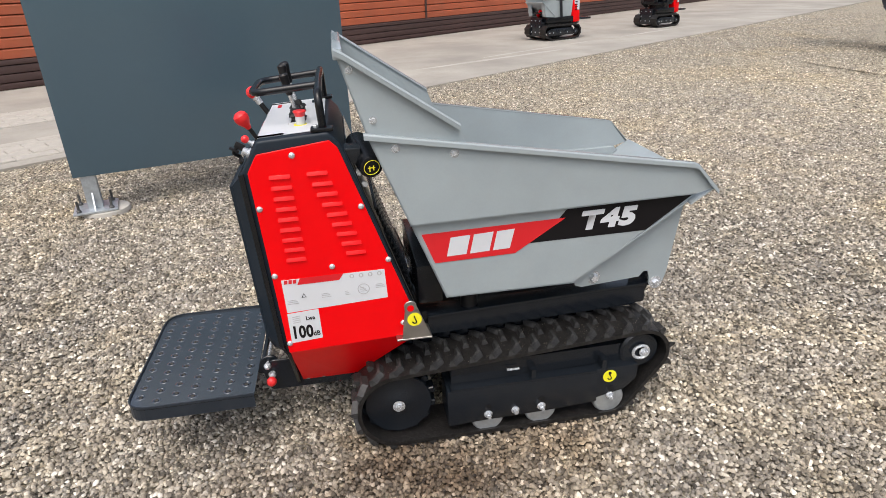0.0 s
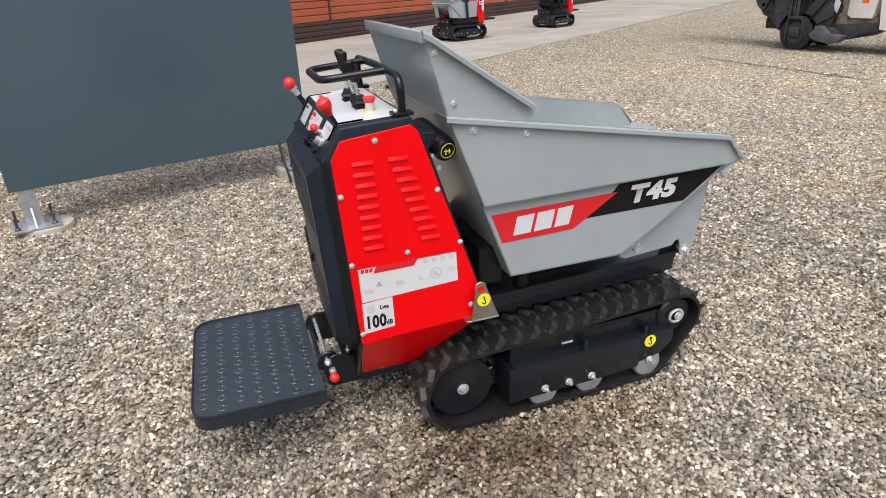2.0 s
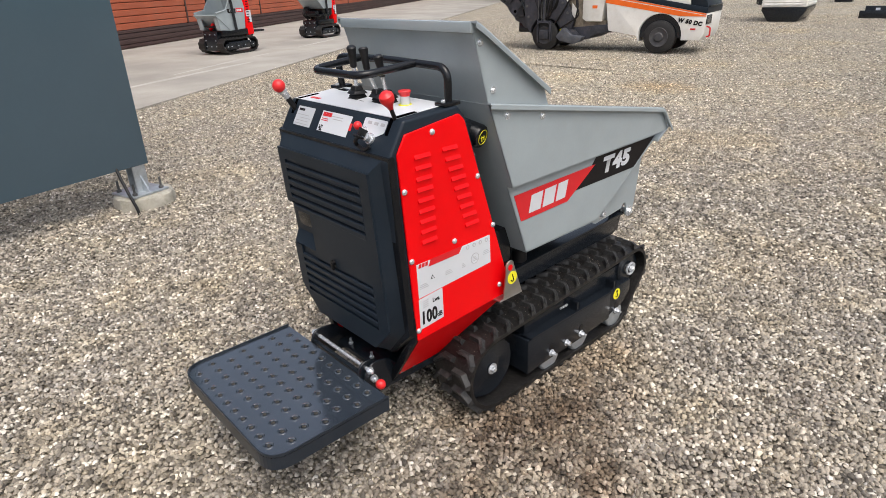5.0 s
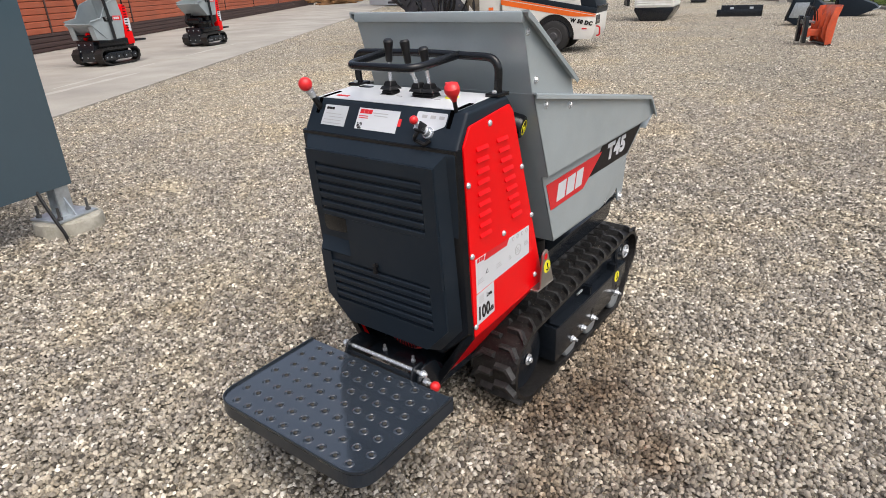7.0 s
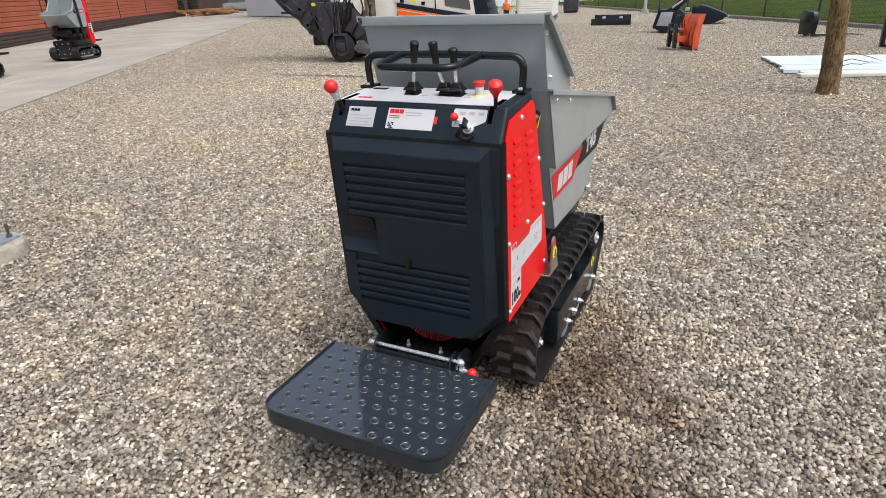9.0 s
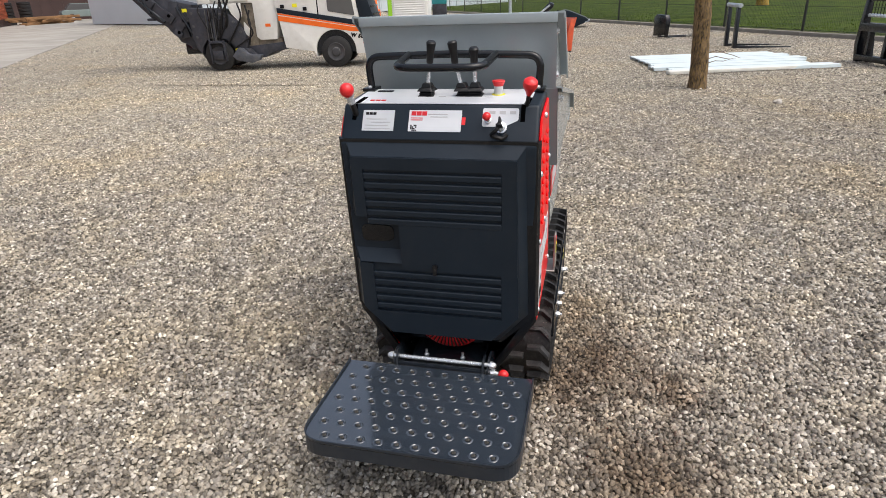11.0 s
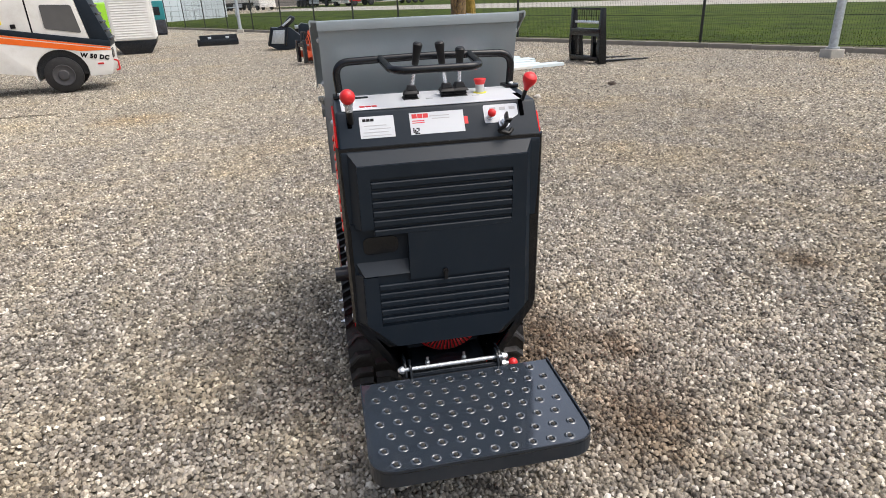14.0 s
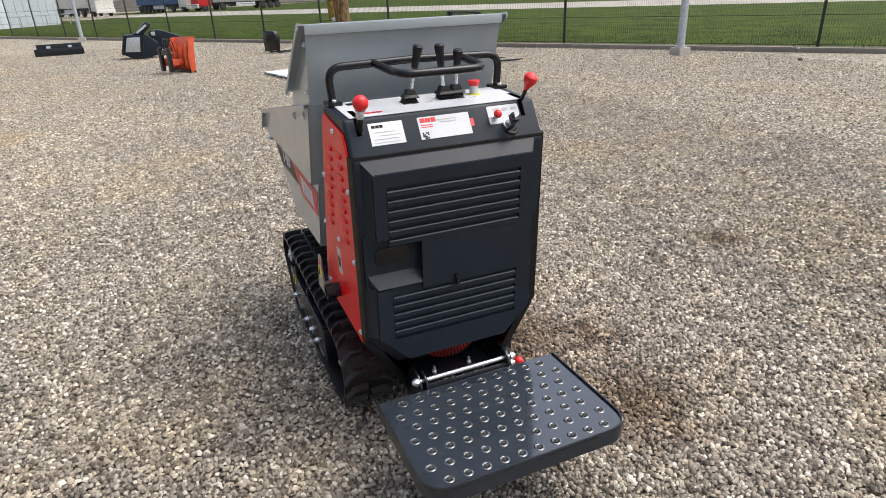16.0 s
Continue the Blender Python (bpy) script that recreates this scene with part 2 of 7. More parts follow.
def fast_mesh(name, verts, faces, material, smooth=True):
    """A mesh from arrays of corners and of faces with equally many corners."""
    me = bpy.data.meshes.new(name)
    nf, k = faces.shape
    me.vertices.add(len(verts)), me.loops.add(nf * k), me.polygons.add(nf)
    me.vertices.foreach_set("co", np.ascontiguousarray(verts, dtype=np.float32).ravel())
    me.loops.foreach_set("vertex_index", np.ascontiguousarray(faces, dtype=np.int32).ravel())
    me.polygons.foreach_set("loop_start", np.arange(0, nf * k, k, dtype=np.int32))
    me.polygons.foreach_set("use_smooth", np.full(nf, smooth, dtype=bool))
    me.update(calc_edges=True)
    me.materials.append(material)
    return me

# ---- setting ----


def stained_shaded(n, l, co, colour):
    """Brown stains of dampness, deepened with painted shade beside the track, and a sandy patch of uneven outline on
    the stones.
    """
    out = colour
    damp_shade, sandy, worn, raked = (0.40, 0.32, 0.25), (1.02, 0.87, 0.67), (0.97, 0.96, 0.945), (1.22, 1.21, 1.17)
    # the patches along the track also carry its contact shade in their colour
    for cx, cy, rad, tone in ((-0.45, 1.42, 0.46, damp_shade), (0.24, 1.56, 0.42, damp_shade), (0.02, 1.28, 0.24, damp_shade), (0.02, 1.68, 0.40, damp_shade), (0.60, 1.66, 0.40, (0.66, 0.58, 0.50)), (0.55, -0.12, 0.26, damp_shade), (7.1, 4.9, 0.8, sandy), (6.0, -1.6, 6.5, worn), (7.0, 7.0, 7.0, raked)):
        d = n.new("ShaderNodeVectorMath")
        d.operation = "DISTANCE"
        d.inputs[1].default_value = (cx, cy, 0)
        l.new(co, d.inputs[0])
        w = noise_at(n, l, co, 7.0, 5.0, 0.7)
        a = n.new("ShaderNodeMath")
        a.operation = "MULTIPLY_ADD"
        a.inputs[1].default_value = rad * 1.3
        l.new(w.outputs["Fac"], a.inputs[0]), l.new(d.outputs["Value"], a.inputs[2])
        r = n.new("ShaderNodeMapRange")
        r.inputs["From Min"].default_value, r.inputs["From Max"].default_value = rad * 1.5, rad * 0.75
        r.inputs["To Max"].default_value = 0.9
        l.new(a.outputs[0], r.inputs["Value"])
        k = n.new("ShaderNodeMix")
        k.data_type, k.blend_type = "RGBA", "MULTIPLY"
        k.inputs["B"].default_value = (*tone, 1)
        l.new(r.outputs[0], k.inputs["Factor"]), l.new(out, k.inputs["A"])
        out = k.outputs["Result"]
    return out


def gravel_material():
    m, n, l, b = nodes_of("loose_gravel_bed")
    co = n.new("ShaderNodeTexCoord").outputs["Object"]
    v = n.new("ShaderNodeTexVoronoi")
    v.inputs["Scale"].default_value, v.inputs["Randomness"].default_value = 52.0, 1.0
    l.new(co, v.inputs["Vector"])
    sep = n.new("ShaderNodeSeparateColor")
    l.new(v.outputs["Color"], sep.inputs[0])
    stone = ramp(n, [(at, (r * 1.16, g * 1.16, b * 1.12)) for at, (r, g, b) in STONE_STOPS])
    l.new(sep.outputs[0], stone.inputs["Fac"])
    # shade between the stones, put into the colour as dark gaps
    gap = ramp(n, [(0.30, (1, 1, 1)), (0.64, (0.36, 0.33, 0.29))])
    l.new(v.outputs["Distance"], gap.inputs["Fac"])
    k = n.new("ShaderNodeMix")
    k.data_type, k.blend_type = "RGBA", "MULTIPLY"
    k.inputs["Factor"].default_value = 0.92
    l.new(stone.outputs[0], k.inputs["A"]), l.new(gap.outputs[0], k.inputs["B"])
    patch = noise_at(n, l, co, 0.5, 5.0, 0.6)
    tint = ramp(n, [(0.34, (0.88, 0.885, 0.87)), (0.52, (1.0, 0.995, 0.955)), (0.70, (1.06, 1.0, 0.85))])
    l.new(patch.outputs["Fac"], tint.inputs["Fac"])
    k2 = n.new("ShaderNodeMix")
    k2.data_type, k2.blend_type = "RGBA", "MULTIPLY"
    k2.inputs["Factor"].default_value = 1.0
    l.new(k.outputs["Result"], k2.inputs["A"]), l.new(tint.outputs[0], k2.inputs["B"])
    clump = noise_at(n, l, co, 7.0, 8.0, 0.8)
    heap = ramp(n, [(0.38, (0.66, 0.65, 0.64)), (0.50, (1.18, 1.18, 1.17)), (0.64, (1.65, 1.64, 1.60))])
    l.new(clump.outputs["Fac"], heap.inputs["Fac"])
    k3 = n.new("ShaderNodeMix")
    k3.data_type, k3.blend_type = "RGBA", "MULTIPLY"
    k3.inputs["Factor"].default_value = 1.0
    l.new(k2.outputs["Result"], k3.inputs["A"]), l.new(heap.outputs[0], k3.inputs["B"])
    l.new(stained_shaded(n, l, co, k3.outputs["Result"]), b.inputs["Base Color"])
    b.inputs["Roughness"].default_value = 0.88
    bp = n.new("ShaderNodeBump")
    bp.invert = True
    bp.inputs["Strength"].default_value, bp.inputs["Distance"].default_value = 0.9, 0.02
    l.new(v.outputs["Distance"], bp.inputs["Height"]), l.new(bp.outputs[0], b.inputs["Normal"])
    return m


STONE_STOPS = [(0.0, (0.080, 0.072, 0.064)), (0.14, (0.180, 0.160, 0.136)), (0.34, (0.322, 0.292, 0.250)), (0.54, (0.470, 0.432, 0.378)), (0.66, (0.262, 0.246, 0.229)), (0.80, (0.430, 0.384, 0.323)), (0.92, (0.65, 0.612, 0.555)), (1.0, (0.86, 0.83, 0.785))]
GRAVEL = gravel_material()


def stone_material():
    m, n, l, b = nodes_of("gravel_stones")
    g = n.new("ShaderNodeNewGeometry")
    stone = ramp(n, STONE_STOPS)
    l.new(g.outputs["Random Per Island"], stone.inputs["Fac"])
    co = n.new("ShaderNodeTexCoord").outputs["Object"]
    fine = noise_at(n, l, co, 260.0, 5.0, 0.7)
    patch = noise_at(n, l, co, 0.5, 5.0, 0.6)
    tint = ramp(n, [(0.34, (0.88, 0.885, 0.87)), (0.52, (1.0, 0.995, 0.955)), (0.70, (1.06, 1.0, 0.85))])
    l.new(patch.outputs["Fac"], tint.inputs["Fac"])
    gr = ramp(n, [(0.25, (0.72, 0.70, 0.68)), (0.75, (1.1, 1.1, 1.1))])
    l.new(fine.outputs["Fac"], gr.inputs["Fac"])
    drift = noise_at(n, l, co, 2.6, 4.0, 0.6)
    shade = ramp(n, [(0.34, (0.86, 0.855, 0.865)), (0.50, (1.0, 0.99, 0.97)), (0.66, (1.10, 1.06, 0.96))])
    l.new(drift.outputs["Fac"], shade.inputs["Fac"])
    clump = noise_at(n, l, co, 13.0, 3.0, 0.6)
    speck = ramp(n, [(0.38, (0.66, 0.65, 0.64)), (0.50, (1.0, 1.0, 1.0)), (0.62, (1.22, 1.22, 1.21))])
    l.new(clump.outputs["Fac"], speck.inputs["Fac"])
    out = stone.outputs[0]
    for other in (gr, tint, shade, speck):
        k = n.new("ShaderNodeMix")
        k.data_type, k.blend_type = "RGBA", "MULTIPLY"
        k.inputs["Factor"].default_value = 1.0
        l.new(out, k.inputs["A"]), l.new(other.outputs[0], k.inputs["B"])
        out = k.outputs["Result"]
    l.new(stained_shaded(n, l, co, out), b.inputs["Base Color"])
    b.inputs["Roughness"].default_value = 0.78
    bp = n.new("ShaderNodeBump")
    bp.inputs["Strength"].default_value, bp.inputs["Distance"].default_value = 0.5, 0.002
    l.new(fine.outputs["Fac"], bp.inputs["Height"]), l.new(bp.outputs[0], b.inputs["Normal"])
    return m


STONES = stone_material()
ROADMAT = mat("worn_concrete_road", (0.345, 0.326, 0.288), 0.9, var=0.20, scale=0.5, fine=25, bump=0.05, dirt=(0.24, 0.22, 0.19), dirt_amount=0.6)
PAVER = mat("concrete_paver", (0.43, 0.405, 0.36), 0.9, var=0.14, scale=2.5, fine=40, bump=0.06)
SIDING = mat("rust_red_siding", (0.40, 0.095, 0.040), 0.5, var=0.12, scale=0.8, fine=20, bump=0.01, dirt=(0.25, 0.12, 0.08), dirt_amount=0.3)
BROWN = mat("dark_brown_plinth", (0.060, 0.032, 0.028), 0.55, var=0.15, scale=1.0, fine=20, bump=0.01)
KERB = mat("kerb_concrete", (0.235, 0.215, 0.185), 0.9, var=0.22, scale=1.5, fine=50, bump=0.06)
GRASS = mat("lawn", (0.032, 0.066, 0.003), 0.9, var=0.5, scale=0.8, fine=9, bump=0.1, col2=(0.062, 0.098, 0.005), spec=0.1, dirt=(0.13, 0.115, 0.045), dirt_amount=0.45)
BLADE = mat("grass_blades", (0.040, 0.080, 0.004), 0.8, var=0.45, scale=0.9, fine=6, bump=0, col2=(0.082, 0.120, 0.008), spec=0.15)

# kerb and fence line, and the two edges of the paved lane
KERB_P, KERB_D = Vector((20.0, -1.72, 0)), Vector((0.8594, 0.5113, 0)).normalized()
KERB_N = Vector((KERB_D.y, -KERB_D.x, 0))
LANE_P, LANE_D = Vector((1.3, 9.65, 0)), Vector((1, 0.68, 0)).normalized()
WALL_P, WALL_D = Vector((3.0, 19.1, 0)), Vector((1, 0.74, 0)).normalized()
WALL_N = Vector((WALL_D.y, -WALL_D.x, 0))


def along(p, d, n, s, off, z):
    return p + d * s + n * off + Vector((0, 0, z))


def sheet(corners, material, name, label, category, z=0.0, thick=0.0):
    bm = bmesh.new()
    bm.faces.new([bm.verts.new((*c[:2], z)) for c in corners])
    if bm.faces[:][0].normal.z < 0:
        bmesh.ops.reverse_faces(bm, faces=bm.faces)
    if thick:
        r = bmesh.ops.extrude_face_region(bm, geom=bm.faces[:])
        for v in r["geom"]:
            if isinstance(v, bmesh.types.BMVert):
                v.co.z -= thick
    ob = new(name, finish(bm, material))
    return tagged(ob, label, category, kind="structure")


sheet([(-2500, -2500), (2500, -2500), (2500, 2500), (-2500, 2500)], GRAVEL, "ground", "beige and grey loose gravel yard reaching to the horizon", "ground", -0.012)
lane = [LANE_P + LANE_D * s for s in (-14, 60)] + [WALL_P + WALL_D * s + WALL_N * 0.2 for s in (62, -14)]
sheet(lane, ROADMAT, "road", "pale worn concrete lane between the gravel and the siding wall", "road", 0.006)
lane_edge = [LANE_P + LANE_D * -14, LANE_P + LANE_D * 50, LANE_P + LANE_D * 50 + Vector((0.06, -0.09, 0)), LANE_P + LANE_D * -14 + Vector((0.06, -0.09, 0))]
sheet(lane_edge, ROADMAT, "pavement", "pale concrete edging strip between lane and gravel", "edging", 0.012, 0.05)

# pale worn streaks along the lane
STREAK = mat("pale_worn_concrete", (0.43, 0.41, 0.37), 0.9, var=0.12, scale=1.2, fine=25, bump=0.05, dirt=(0.36, 0.34, 0.29), dirt_amount=0.8)
for (ax, ay), (bx, by), wide in (((3.2, 12.9), (6.4, 14.95), 0.16), ((1.6, 11.68), (5.2, 13.55), 0.22), ((7.6, 15.6), (10.4, 17.3), 0.14)):
    rs = random.Random(int(ax * 10))
    a, b = Vector((ax, ay, 0)), Vector((bx, by, 0))
    across = Vector((-(b - a).y, (b - a).x, 0)).normalized()
    rail_pts = [(a.lerp(b, k / 16), wide * (0.25 + 0.75 * math.sin(math.pi * (k + 0.5) / 17)) * rs.uniform(0.3, 0.6)) for k in range(17)]
    sheet([p + across * w for p, w in rail_pts] + [p - across * w * rs.uniform(0.7, 1.3) for p, w in rail_pts[::-1]], STREAK, "trim", "pale worn streak along the concrete lane", "streak", 0.0095)

# siding wall: brown plinth of stacked beams, then rust-red boards
wall_m = Matrix.Translation(WALL_P) @ Matrix.Rotation(math.atan2(WALL_D.y, WALL_D.x), 4, "Z")
wall = thing("wall_north", box((-16, 0.06, 0), (50, 0.30, 4.4)), BROWN, "rust-red horizontal siding wall on a dark brown plinth", "wall", kind="structure", m=wall_m)
for i, (z0, z1, out) in enumerate([(0.0, 0.10, 0.07), (0.115, 0.25, 0.035), (0.265, 0.40, 0.015), (0.415, 0.50, 0.03)]):
    part("plinth_beam", box((-16, -out, z0), (50, 0.06, z1), 0.012), BROWN, wall)
board = prism([(0.062, 0.0), (0.0, 0.012), (-0.004, 0.15), (0.02, 0.175), (0.062, 0.182)], "x", -16, 50)
board_me = finish(board, SIDING)
for i in range(21):
    shared("siding_board", board_me, wall, pose(0, 0, 0.505 + 0.185 * i))
for s in (-11, -5.5, 0.0, 5.6, 11.2, 17, 23, 29, 36):
    part("wall_post", box((s, -0.03, 0.5), (s + 0.07, 0.05, 4.4), 0.006), BROWN, wall)
part("roof_edge", box((-16.1, -0.15, 4.4), (50.1, 0.4, 4.62), 0.02), BROWN, wall)

# lawn behind the kerb, far road
lawn = [along(KERB_P, KERB_D, KERB_N, s, o, 0) for s, o in ((-60, 0.14), (60, 0.14), (52, 26), (-60, 30))]
sheet(lawn, GRASS, "lawn", "fresh green mown lawn behind the fence", "grass", 0.085)
far_road = [along(KERB_P, KERB_D, KERB_N, s, o, 0) for s, o in ((-120, 30), (60, 24.5), (70, 40), (-120, 42))]
sheet(far_road, ROADMAT, "road", "pale concrete road behind the lawn", "road", 0.09)
far_lawn = [along(KERB_P, KERB_D, KERB_N, s, o, 0) for s, o in ((-140, 42), (90, 40), (200, 400), (-300, 400))]
sheet(far_lawn, GRASS, "lawn", "dry green verge behind the far road", "grass", 0.088)

soil = [along(KERB_P, KERB_D, KERB_N, q, o, 0) for q, o in ((-40, 0.141), (40, 0.141), (40, 0.42), (-40, 0.42))]
sheet(soil, mat("dry_verge_soil", (0.125, 0.10, 0.060), 0.95, var=0.4, scale=4, fine=40, bump=0.1, col2=(0.09, 0.10, 0.03)), "soil_strip", "bare brown soil and thatch along the kerb", "soil", 0.089)

kerb = base("kerb", Matrix.Translation(KERB_P) @ Matrix.Rotation(math.atan2(KERB_D.y, KERB_D.x), 4, "Z"), "low weathered concrete kerb between gravel and lawn", "kerb", kind="structure")
kerb_me = finish(box((0.004, -0.14, -0.06), (0.996, 0.0, 0.092), 0.012), KERB)
for i in range(-40, 45):
    shared("kerb_stone", kerb_me, kerb, pose(i, 0, random.uniform(-0.006, 0.006), 0, 0, random.uniform(-0.25, 0.25)))

# big sheet sign on two galvanised legs
sign = base("sign_board", pose(-1.97, 4.80, 0, 0, 0, math.degrees(math.atan2(0.53, 1.98))), "large slate-grey sheet sign on two galvanised steel legs", "sign")
part("panel", box((-0.02, -0.055, 0.30), (2.13, 0.055, 3.0), 0.006), SIGN, sign)
for x, disc in ((0.075, False), (2.05, True)):
    z0 = 0.105 if disc else 0.05
    leg = part("leg", join(box((x - 0.05, -0.045, z0), (x + 0.05, -0.037, 0.6)), box((x - 0.05, 0.037, z0), (x + 0.05, 0.045, 0.6)), box((x - 0.006, -0.037, z0), (x + 0.006, 0.037, 0.6))), GALV, sign)
    part("foot_plate", box((x - 0.15, -0.14, z0 - 0.014), (x + 0.15, 0.14, z0), 0.003), GALV, sign)
    for q in (-1, 1):
        part("gusset", prism([(q * 0.045, z0), (q * 0.12, z0), (q * 0.045, z0 + 0.12)], "x", x - 0.005, x + 0.005), GALV, sign)
    for dx in (-0.11, 0.11):
        for dy in (-0.1, 0.1):
            part("anchor_bolt", join(rod((x + dx, dy, z0), (x + dx, dy, z0 + 0.085), 0.009, 8), hexhead((x + dx, dy, z0), (0, 0, 1), 0.019, 0.018)), BOLTDARK, sign)
    if disc:
        footing = turned((0, 0, -0.05), (0, 0, 1), [(0, 0.222), (0.06, 0.222), (0.10, 0.219), (0.128, 0.214), (0.1385, 0.200), (0.1395, 0.10), (0.1395, 0.0)], 72)
        for v in footing.verts:
            k = math.atan2(v.co.y, v.co.x)
            rad = math.hypot(v.co.x, v.co.y)
            if rad > 0.15:
                rib = 0.010 * max(0.0, math.sin(k * 13.0)) * (1 if -1.2 < k < 1.4 else 0.25)
                chip = 0.05 * max(0.0, noise.noise(Vector((k * 2.2, v.co.z * 12.0, 3.1))) - 0.12)
                v.co.x *= 1 - (rib + chip) / rad
                v.co.y *= 1 - (rib + chip) / rad
                v.co.z += 0.008 * noise.noise(Vector((k * 3.0, 1.0, v.co.z * 9.0))) if v.co.z > 0.06 else 0.0
        part("concrete_footing", moved(footing, pose(x + 0.02, 0, 0)), FOOTING, sign, "round cast concrete footing with chipped mossy rim")
        part("cable", tube([(x - 0.172, -0.04, 0.33), (x - 0.178, -0.09, 0.24), (x - 0.182, -0.15, 0.14), (x - 0.180, -0.20, 0.05), (x - 0.178, -0.22, -0.02)], 0.011, 8), GRIP, sign, "black cable conduit")
    else:
        part("concrete_footing", moved(bevelled(rod((0, 0, -0.05), (0, 0, 0.032), 0.17, 28), 0.008), pose(x + 0.06, 0, 0)), CONCRETE, sign, "cast concrete footing level with the gravel")

# ---- tracked dumper ----
dumper = base("tracked_dumper", pose(0, 2.072, 0, 0, 0, -1.0), "red and grey tracked mini dumper parked on gravel", "dumper")


def rear_x(z):
    """The rear face of the engine tower, which leans back a little."""
    return -0.297 - (z - 0.461) * 0.058


# engine tower
tower_poly = [(-0.337, 1.03), (-0.272, 1.137), (-0.068, 1.150), (-0.036, 1.115), (0.176, 0.458), (rear_x(0.458), 0.458)]
part("engine_tower", prism(tower_poly, "y", -0.300, 0.300, 0.010, 3), SLATE, dumper, "black tapered engine housing")
lower = bmesh.new()
ring_a = [lower.verts.new(c) for c in ((-0.262, -0.285, 0.440), (0.16, -0.290, 0.459), (0.16, 0.290, 0.459), (-0.262, 0.285, 0.440))]
ring_b = [lower.verts.new(c) for c in ((-0.245, -0.148, 0.222), (-0.05, -0.148, 0.222), (-0.05, 0.148, 0.222), (-0.245, 0.148, 0.222))]
for i in range(4):
    j = (i + 1) % 4
    lower.faces.new((ring_a[i], ring_a[j], ring_b[j], ring_b[i])) if i != 3 else None
lower.faces.new(ring_b)
part("lower_housing", lower, BLACK, dumper)
for s in (-1, 1):
    part("rear_corner_frame", prism([(s * 0.305, 0.52), (s * 0.305, 0.432), (s * 0.158, 0.203), (s * 0.134, 0.212), (s * 0.275, 0.438)], "x", -0.281, -0.268, 0.002), BLACK, dumper)
# dark ventilated front of the tower
front = prism([(0.0, 0.0), (0.66, 0.0), (0.66, 0.006), (0.0, 0.006)], "y", -0.27, 0.27, 0.002)
a = Vector((0.184, 0, 0.455))
slope_front = math.degrees(math.atan2(1.115 - 0.46, -0.036 - 0.176))
moved(front, pose(*a, 0, -slope_front, 0))
fp = part("front_grille", front, SHEEN, dumper)
for i in range(16):
    s = 0.10 + i * 0.022
    bar = moved(box((s, -0.20, -0.008), (s + 0.009, 0.20, 0.001), 0.001), pose(*a, 0, -slope_front, 0))
    part("grille_bar", bar, BLACK, fp)

# red side panels, both sides
panel_poly = round_poly([(-0.307, 1.048), (-0.276, 1.100), (-0.068, 1.126), (-0.046, 1.104), (0.165, 0.475), (0.165, 0.452), (-0.272, 0.435)], 0.006)
SCREWS = ((-0.177, 1.091), (-0.290, 0.938), (-0.279, 0.717), (-0.102, 0.730), (0.074, 0.735), (0.005, 0.919), (0.107, 0.500), (-0.266, 0.472))
louvre = bevelled(join(prism([(-0.001, 0.0), (-0.0060, 0.0), (-0.0068, 0.002), (-0.001, 0.013)], "x", -0.030, 0.030)), 0.0025, 2)
louvre_me = finish(louvre, RED)
screw_me = finish(turned((0, 0, 0), (0, -1, 0), [(-0.001, 0.0095), (0.002, 0.0095), (0.004, 0.0085), (0.0065, 0.005), (0.007, 0.0)], 14), CHROME)


def side_panel(s):
    """s: -1 for the side with y below zero, 1 for the other."""
    p = part("side_panel", prism(panel_poly, "y", s * 0.3005, s * 0.3075, 0.0015, 1), RED, dumper, "glossy red louvred side panel")
    flip = Matrix.Diagonal((1, -s, 1, 1))
    lower = bmesh.new()
    up = [(-0.271, s * 0.3075, 0.437), (0.163, s * 0.3075, 0.454), (-0.085, s * 0.150, 0.207), (-0.258, s * 0.150, 0.207)]
    vs = [lower.verts.new(v) for v in up] + [lower.verts.new((x, y - s * 0.006, z)) for x, y, z in up]
    for q in ((0, 1, 2, 3), (7, 6, 5, 4), (0, 4, 5, 1), (1, 5, 6, 2), (2, 6, 7, 3), (3, 7, 4, 0)):
        lower.faces.new([vs[i] for i in q])
    part("lower_skirt", lower, RED, p)
    for i in range(9):
        t = i / 8
        shared("louvre", louvre_me, p, Matrix.Translation((-0.219 + 0.013 * t, s * 0.3075, 1.024 - 0.264 * t)) @ flip)
        shared("louvre", louvre_me, p, Matrix.Translation((-0.112 + 0.088 * t, s * 0.3075, 1.026 - 0.262 * t)) @ flip)
    for x, z in SCREWS:
        shared("screw", screw_me, p, Matrix.Translation((x, s * 0.3075, z)) @ flip)
    for x in (-0.185, -0.24):
        shared("screw", screw_me, p, Matrix.Translation((x, s * 0.162, 0.236)) @ flip)
    return p


right_panel, left_panel = side_panel(-1), side_panel(1)


def decal(name, poly, y, material, parent, label=""):
    return part(name, prism(poly, "y", y, y + (0.0009 if y > 0 else -0.0009)), material, parent, label)


